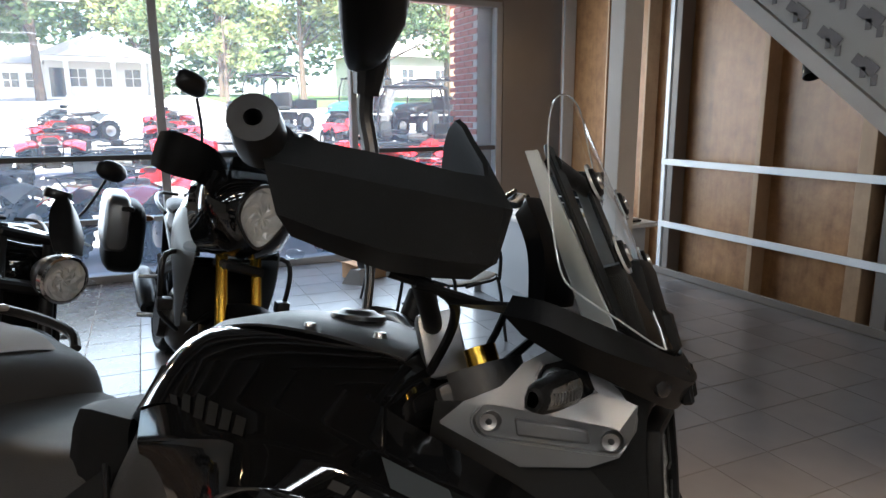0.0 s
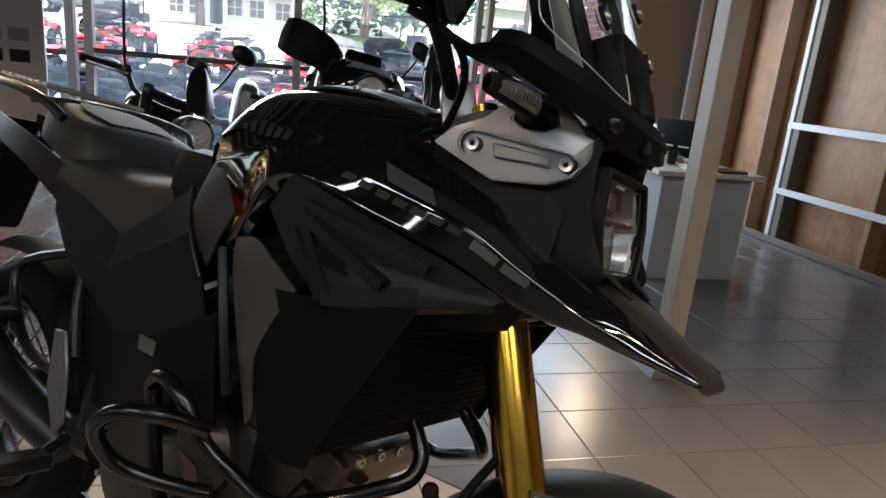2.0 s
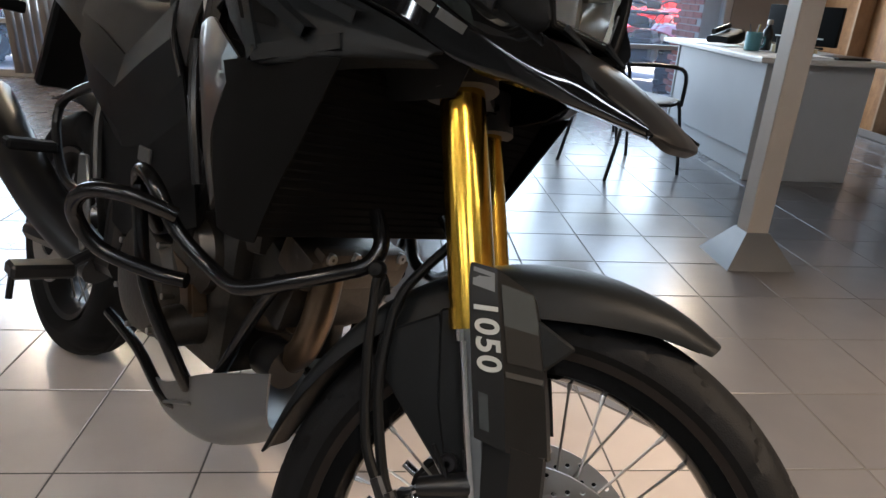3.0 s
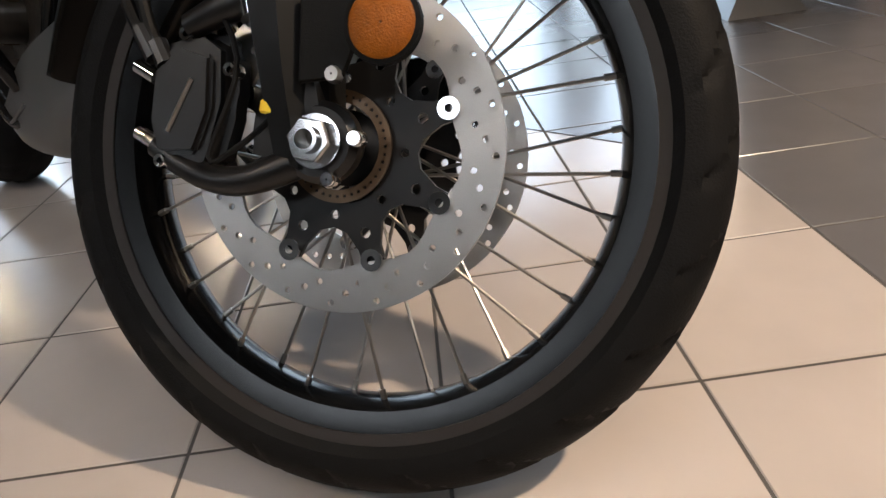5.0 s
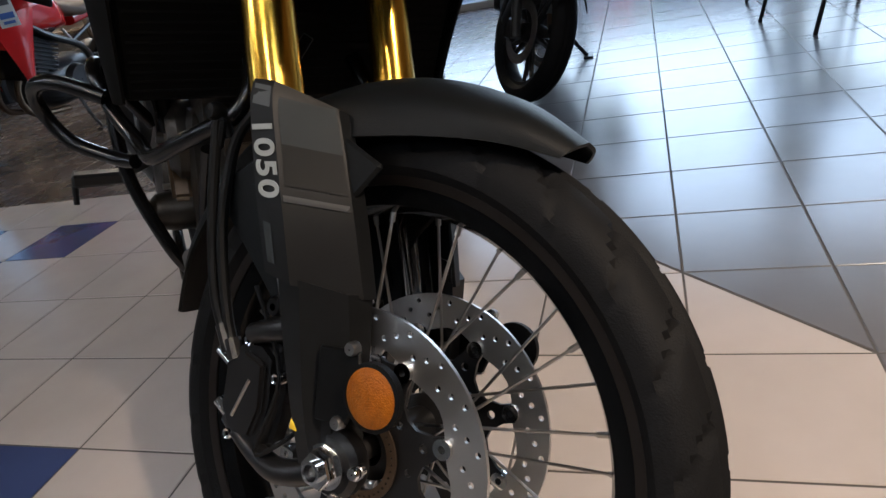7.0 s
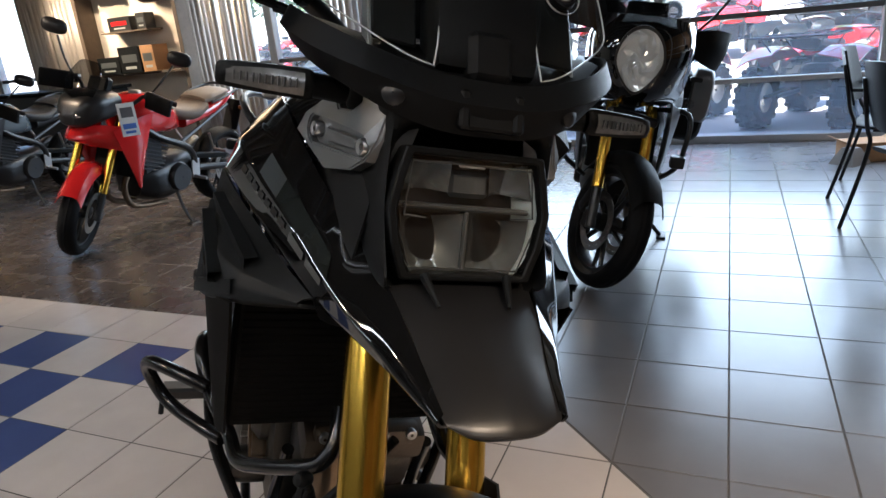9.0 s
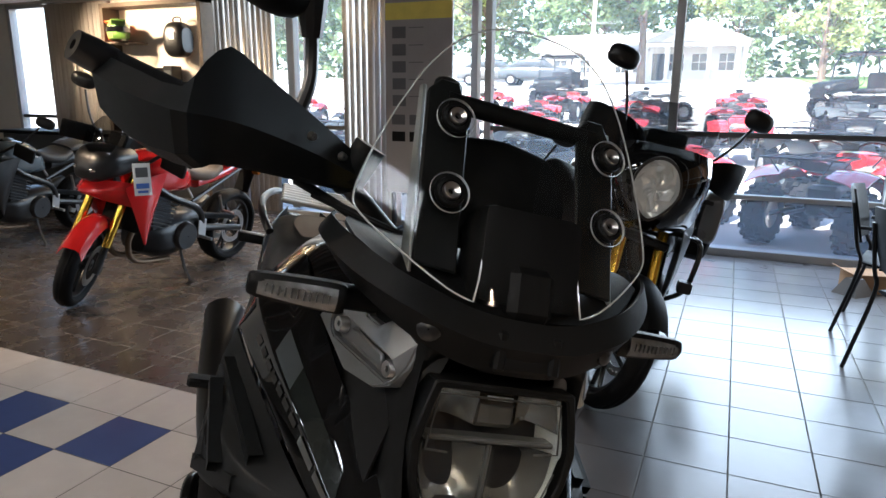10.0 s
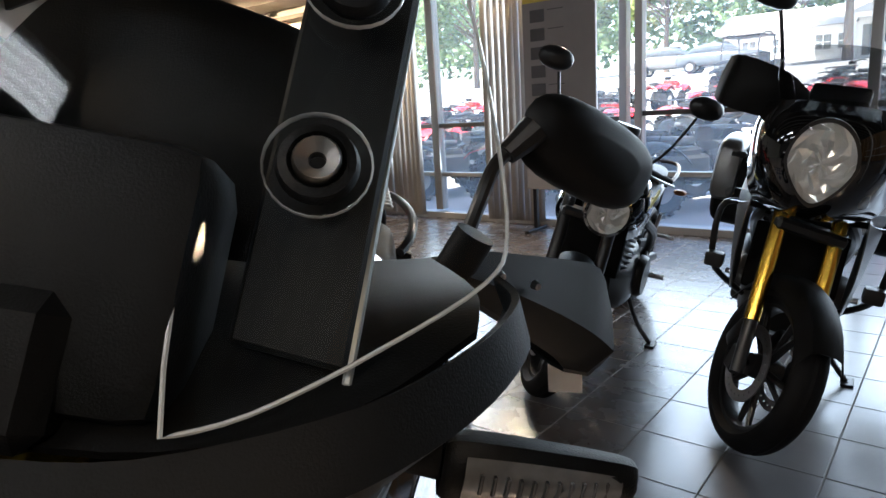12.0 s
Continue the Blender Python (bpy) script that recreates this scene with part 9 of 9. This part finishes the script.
# ---- trees ----
def leaf_cloud(rng, blobs, n, size):
    """Many small tilted leaf sprays, spread through uneven clumps."""
    verts, faces = [], []
    for (cx, cy, cz, r) in blobs:
        for _ in range(int(n * r * r)):
            d = Vector((rng.gauss(0, 1), rng.gauss(0, 1), rng.gauss(0, 1))).normalized() * r * (0.55 + 0.5 * rng.random())
            p = Vector((cx, cy, cz)) + Vector((d.x, d.y, d.z * 0.8))
            s = size * rng.uniform(0.6, 1.4)
            u = Vector((rng.gauss(0, 1), rng.gauss(0, 1), rng.gauss(0, 0.6))).normalized()
            w = u.orthogonal().normalized()
            w = (w + u.cross(w) * rng.uniform(-1, 1)).normalized()
            i = len(verts)
            verts += [p - u * s, p - w * s * 0.5, p + u * s, p + w * s * 0.5]
            faces.append((i, i + 1, i + 2, i + 3))
    me = bpy.data.meshes.new("crown")
    me.from_pydata([tuple(v) for v in verts], [], faces)
    return me


def tree(x, y, h, spread, leaf, label, seed, category="tree", n=90, size=0.22):
    rng = random.Random(seed)
    t = thing("tree", pose(x, y, gz(y) - 0.05), label, category, "trees beyond the lot")
    wood = [tube([(0, 0, 0), (rng.uniform(-0.1, 0.1), rng.uniform(-0.1, 0.1), h * 0.35), (rng.uniform(-0.3, 0.3), rng.uniform(-0.2, 0.2), h * 0.8)], (h * 0.022, h * 0.006), 8, 4)]
    blobs = []
    for i in range(13):
        a = rng.uniform(0, 2 * math.pi)
        z = h * rng.uniform(0.38, 0.98)
        rr = spread * rng.uniform(0.25, 0.95) * (1.0 - 0.65 * max(0, z / h - 0.6) / 0.4)
        tip = (rr * math.cos(a), rr * math.sin(a), z)
        wood.append(tube([(0, 0, z * 0.62), (tip[0] * 0.5, tip[1] * 0.5, z * 0.84), tip], (h * 0.008, h * 0.002), 5, 3))
        blobs.append((*tip, spread * rng.uniform(0.26, 0.46)))
        blobs.append((tip[0] * 1.15, tip[1] * 1.15, z - spread * 0.12, spread * rng.uniform(0.14, 0.26)))
    part("trunk", join(*wood), BARK, t, "brown trunk with limbs")
    me = leaf_cloud(rng, blobs, n, size)
    me.materials.append(leaf)
    cr = new("crown", me)
    cr.parent = t
    return t


tree(-5.8, 40.0, 12, 5.0, LEAF, "tall green leafy tree beside the house", 3, n=110)
tree(2.7, 32.0, 5.2, 1.7, LEAF_LIGHT, "young yellow-green tree on the grass bank", 4, n=190, size=0.15)
for i, (x, y, h, s, lf) in enumerate(((4.2, 48, 12, 4.6, LEAF), (8.5, 42, 10.5, 4.2, LEAF_LIGHT), (13.5, 40, 11, 4.6, LEAF), (19, 43, 12, 4.8, LEAF_LIGHT), (26, 40, 10, 4.5, LEAF), (-11, 56, 12, 4.8, LEAF), (-17, 45, 10, 4.3, LEAF_LIGHT), (-24, 43, 11, 4.8, LEAF), (-32, 44, 12, 5, LEAF), (-1, 56, 12, 4.6, LEAF_LIGHT), (34, 44, 12, 5, LEAF), (-42, 40, 11, 5, LEAF_LIGHT))):
    tree(x, y, h, s, lf, "green leafy tree in the woods across the road" if lf is LEAF else "pale green leafy tree in the woods across the road", 30 + i, n=70, size=0.26)
sb = thing("shrub", pose(0.3, 43.5, gz(43.5) - 0.05), "dark green columnar shrub beside the house", "shrub")
me = leaf_cloud(random.Random(8), [(0, 0, 0.6, 0.55), (0, 0, 1.2, 0.55), (0, 0, 1.8, 0.45), (0, 0, 2.3, 0.28)], 900, 0.10)
me.materials.append(LEAF)
o = new("crown", me)
o.parent = sb
part("stem", rod((0, 0, 0), (0, 0, 1.8), 0.04, 6), BARK, sb)
wd = leaf_cloud(random.Random(9), [(-60 + 5.2 * i, 58 + 4 * ((i * 7) % 3), gz(60) + 3.2 + 2.4 * ((i * 5) % 4) / 3, 4.6) for i in range(24)] + [(-60 + 5.2 * i, 60, gz(60) + 8 + ((i * 3) % 4), 3.8) for i in range(24)], 34, 0.42)
wd.materials.append(LEAF)
tagged(new("far_woods", wd), "far green woods beyond the houses", kind="stuff")

# ---- sign pole, utility pole and wires ----
sp = thing("sign_pole", on_lot(-5.7, 25.2, 0), "pale lot light pole with a white box head", "pole")
part("mast", rod((0, 0, 0), (0, 0, 5.6), 0.07, 10), SIDING, sp)
part("sign_box", box((0, 0, 5.0), (0.7, 0.25, 0.9), 0.03), WHITE_PAPER, sp, "white blank sign box")
part("lamp_arm", box((-0.5, 0, 5.65), (1.3, 0.2, 0.12), 0.02), SIDING, sp)
up = thing("utility_pole", on_lot(13.8, 31, 0), "tall pale utility pole beside the road", "pole")
part("mast", rod((0, 0, 0), (0, 0, 9.5), 0.15, 12, 0.11), STUD, up)
part("cross_arm", box((0, 0, 8.6), (2.2, 0.1, 0.12), 0.01), STUD, up)
for z, dy in ((8.7, 0.0), (7.9, 0.12), (7.2, 0.15)):
    part("power_line", tube([(-74, dy, z + 0.5), (-34, dy, z - 0.5), (0, dy, z), (36, dy, z - 0.5), (66, dy, z)], 0.018, 5, 6), SATIN_BLACK, up, "thin overhead wire")

# ---- floor tiles ----
LIP = 0.0045


def tile_mesh(name, pts, material):
    bm = bmesh.new()
    f = bm.faces.new([bm.verts.new((x, y, 0)) for x, y in pts])
    r = bmesh.ops.extrude_face_region(bm, geom=[f])
    bmesh.ops.translate(bm, vec=(0, 0, -0.006), verts=[v for v in r["geom"] if isinstance(v, bmesh.types.BMVert)])
    bmesh.ops.recalc_face_normals(bm, faces=bm.faces)
    top = [e for e in bm.edges if all(abs(v.co.z) < 1e-6 for v in e.verts)]
    bmesh.ops.bevel(bm, geom=top, offset=0.0014, segments=1, affect="EDGES")
    me = bpy.data.meshes.new(name)
    bm.to_mesh(me)
    bm.free()
    me.materials.append(material)
    return me


h = T / 2 - LIP / 2
SQUARE = [(-h, -h), (h, -h), (h, h), (-h, h)]
LOWER = [(-h, -h), (h - LIP, -h), (-h, h - LIP)]
UPPER = [(h, h), (-h + LIP, h), (h, -h + LIP)]
FULL = {m: tile_mesh("floor_tile", SQUARE, m) for m in (TILE_LIGHT, TILE_GREY, TILE_BROWN, TILE_BLUE)}
CUT_LIGHT, CUT_GREY = tile_mesh("floor_tile", LOWER, TILE_LIGHT), tile_mesh("floor_tile", UPPER, TILE_GREY)
BLUES = {(-9, 2), (-11, 2), (-10, 1), (-9, 0), (-12, 1), (-11, 0), (-13, 2), (-6, -2), (-13, 0), (-15, 2), (-14, 1), (-10, -1), (-12, -1)}
rest = {}
for c in range(-33, 10):
    for r in range(-16, 18):
        x, y = (c + 0.5) * T, (r + 0.5) * T
        if x > X1 + 0.02 - T / 2 + 0.16 or y > YW - 0.1 or x < X0 + 0.1 or y < Y0 + 0.1:
            continue
        if (c, r) in BLUES:
            kinds = [FULL[TILE_BLUE]]
        elif r >= 4 and c < -4:
            kinds = [FULL[TILE_BROWN]]
        elif c + r + 1 == 0 and 0 <= r < 4:
            kinds = [CUT_LIGHT, CUT_GREY]
        elif (c + r + 1 < 0 and r < 4 and c < 0):
            kinds = [FULL[TILE_LIGHT]]
        else:
            kinds = [FULL[TILE_GREY]]
        near = -10 <= c <= 3 and -5 <= r <= 12
        for me in kinds:
            if near:
                ob = new("floor_tile", me)
                ob.location = (x, y, 0)
                ob.parent = floor
            else:
                rest.setdefault(me.materials[0].name, []).append((me, x, y))
for nm, lst in rest.items():
    verts, faces = [], []
    for me, x, y in lst:
        o = len(verts)
        verts += [(v.co.x + x, v.co.y + y, v.co.z) for v in me.vertices]
        faces += [[i + o for i in p.vertices] for p in me.polygons]
    me = bpy.data.meshes.new("floor_tiles")
    me.from_pydata(verts, [], faces)
    me.materials.append(lst[0][0].materials[0])
    ob = new("floor_tiles", me)
    ob.parent = floor
    tagged(ob, kind="stuff")
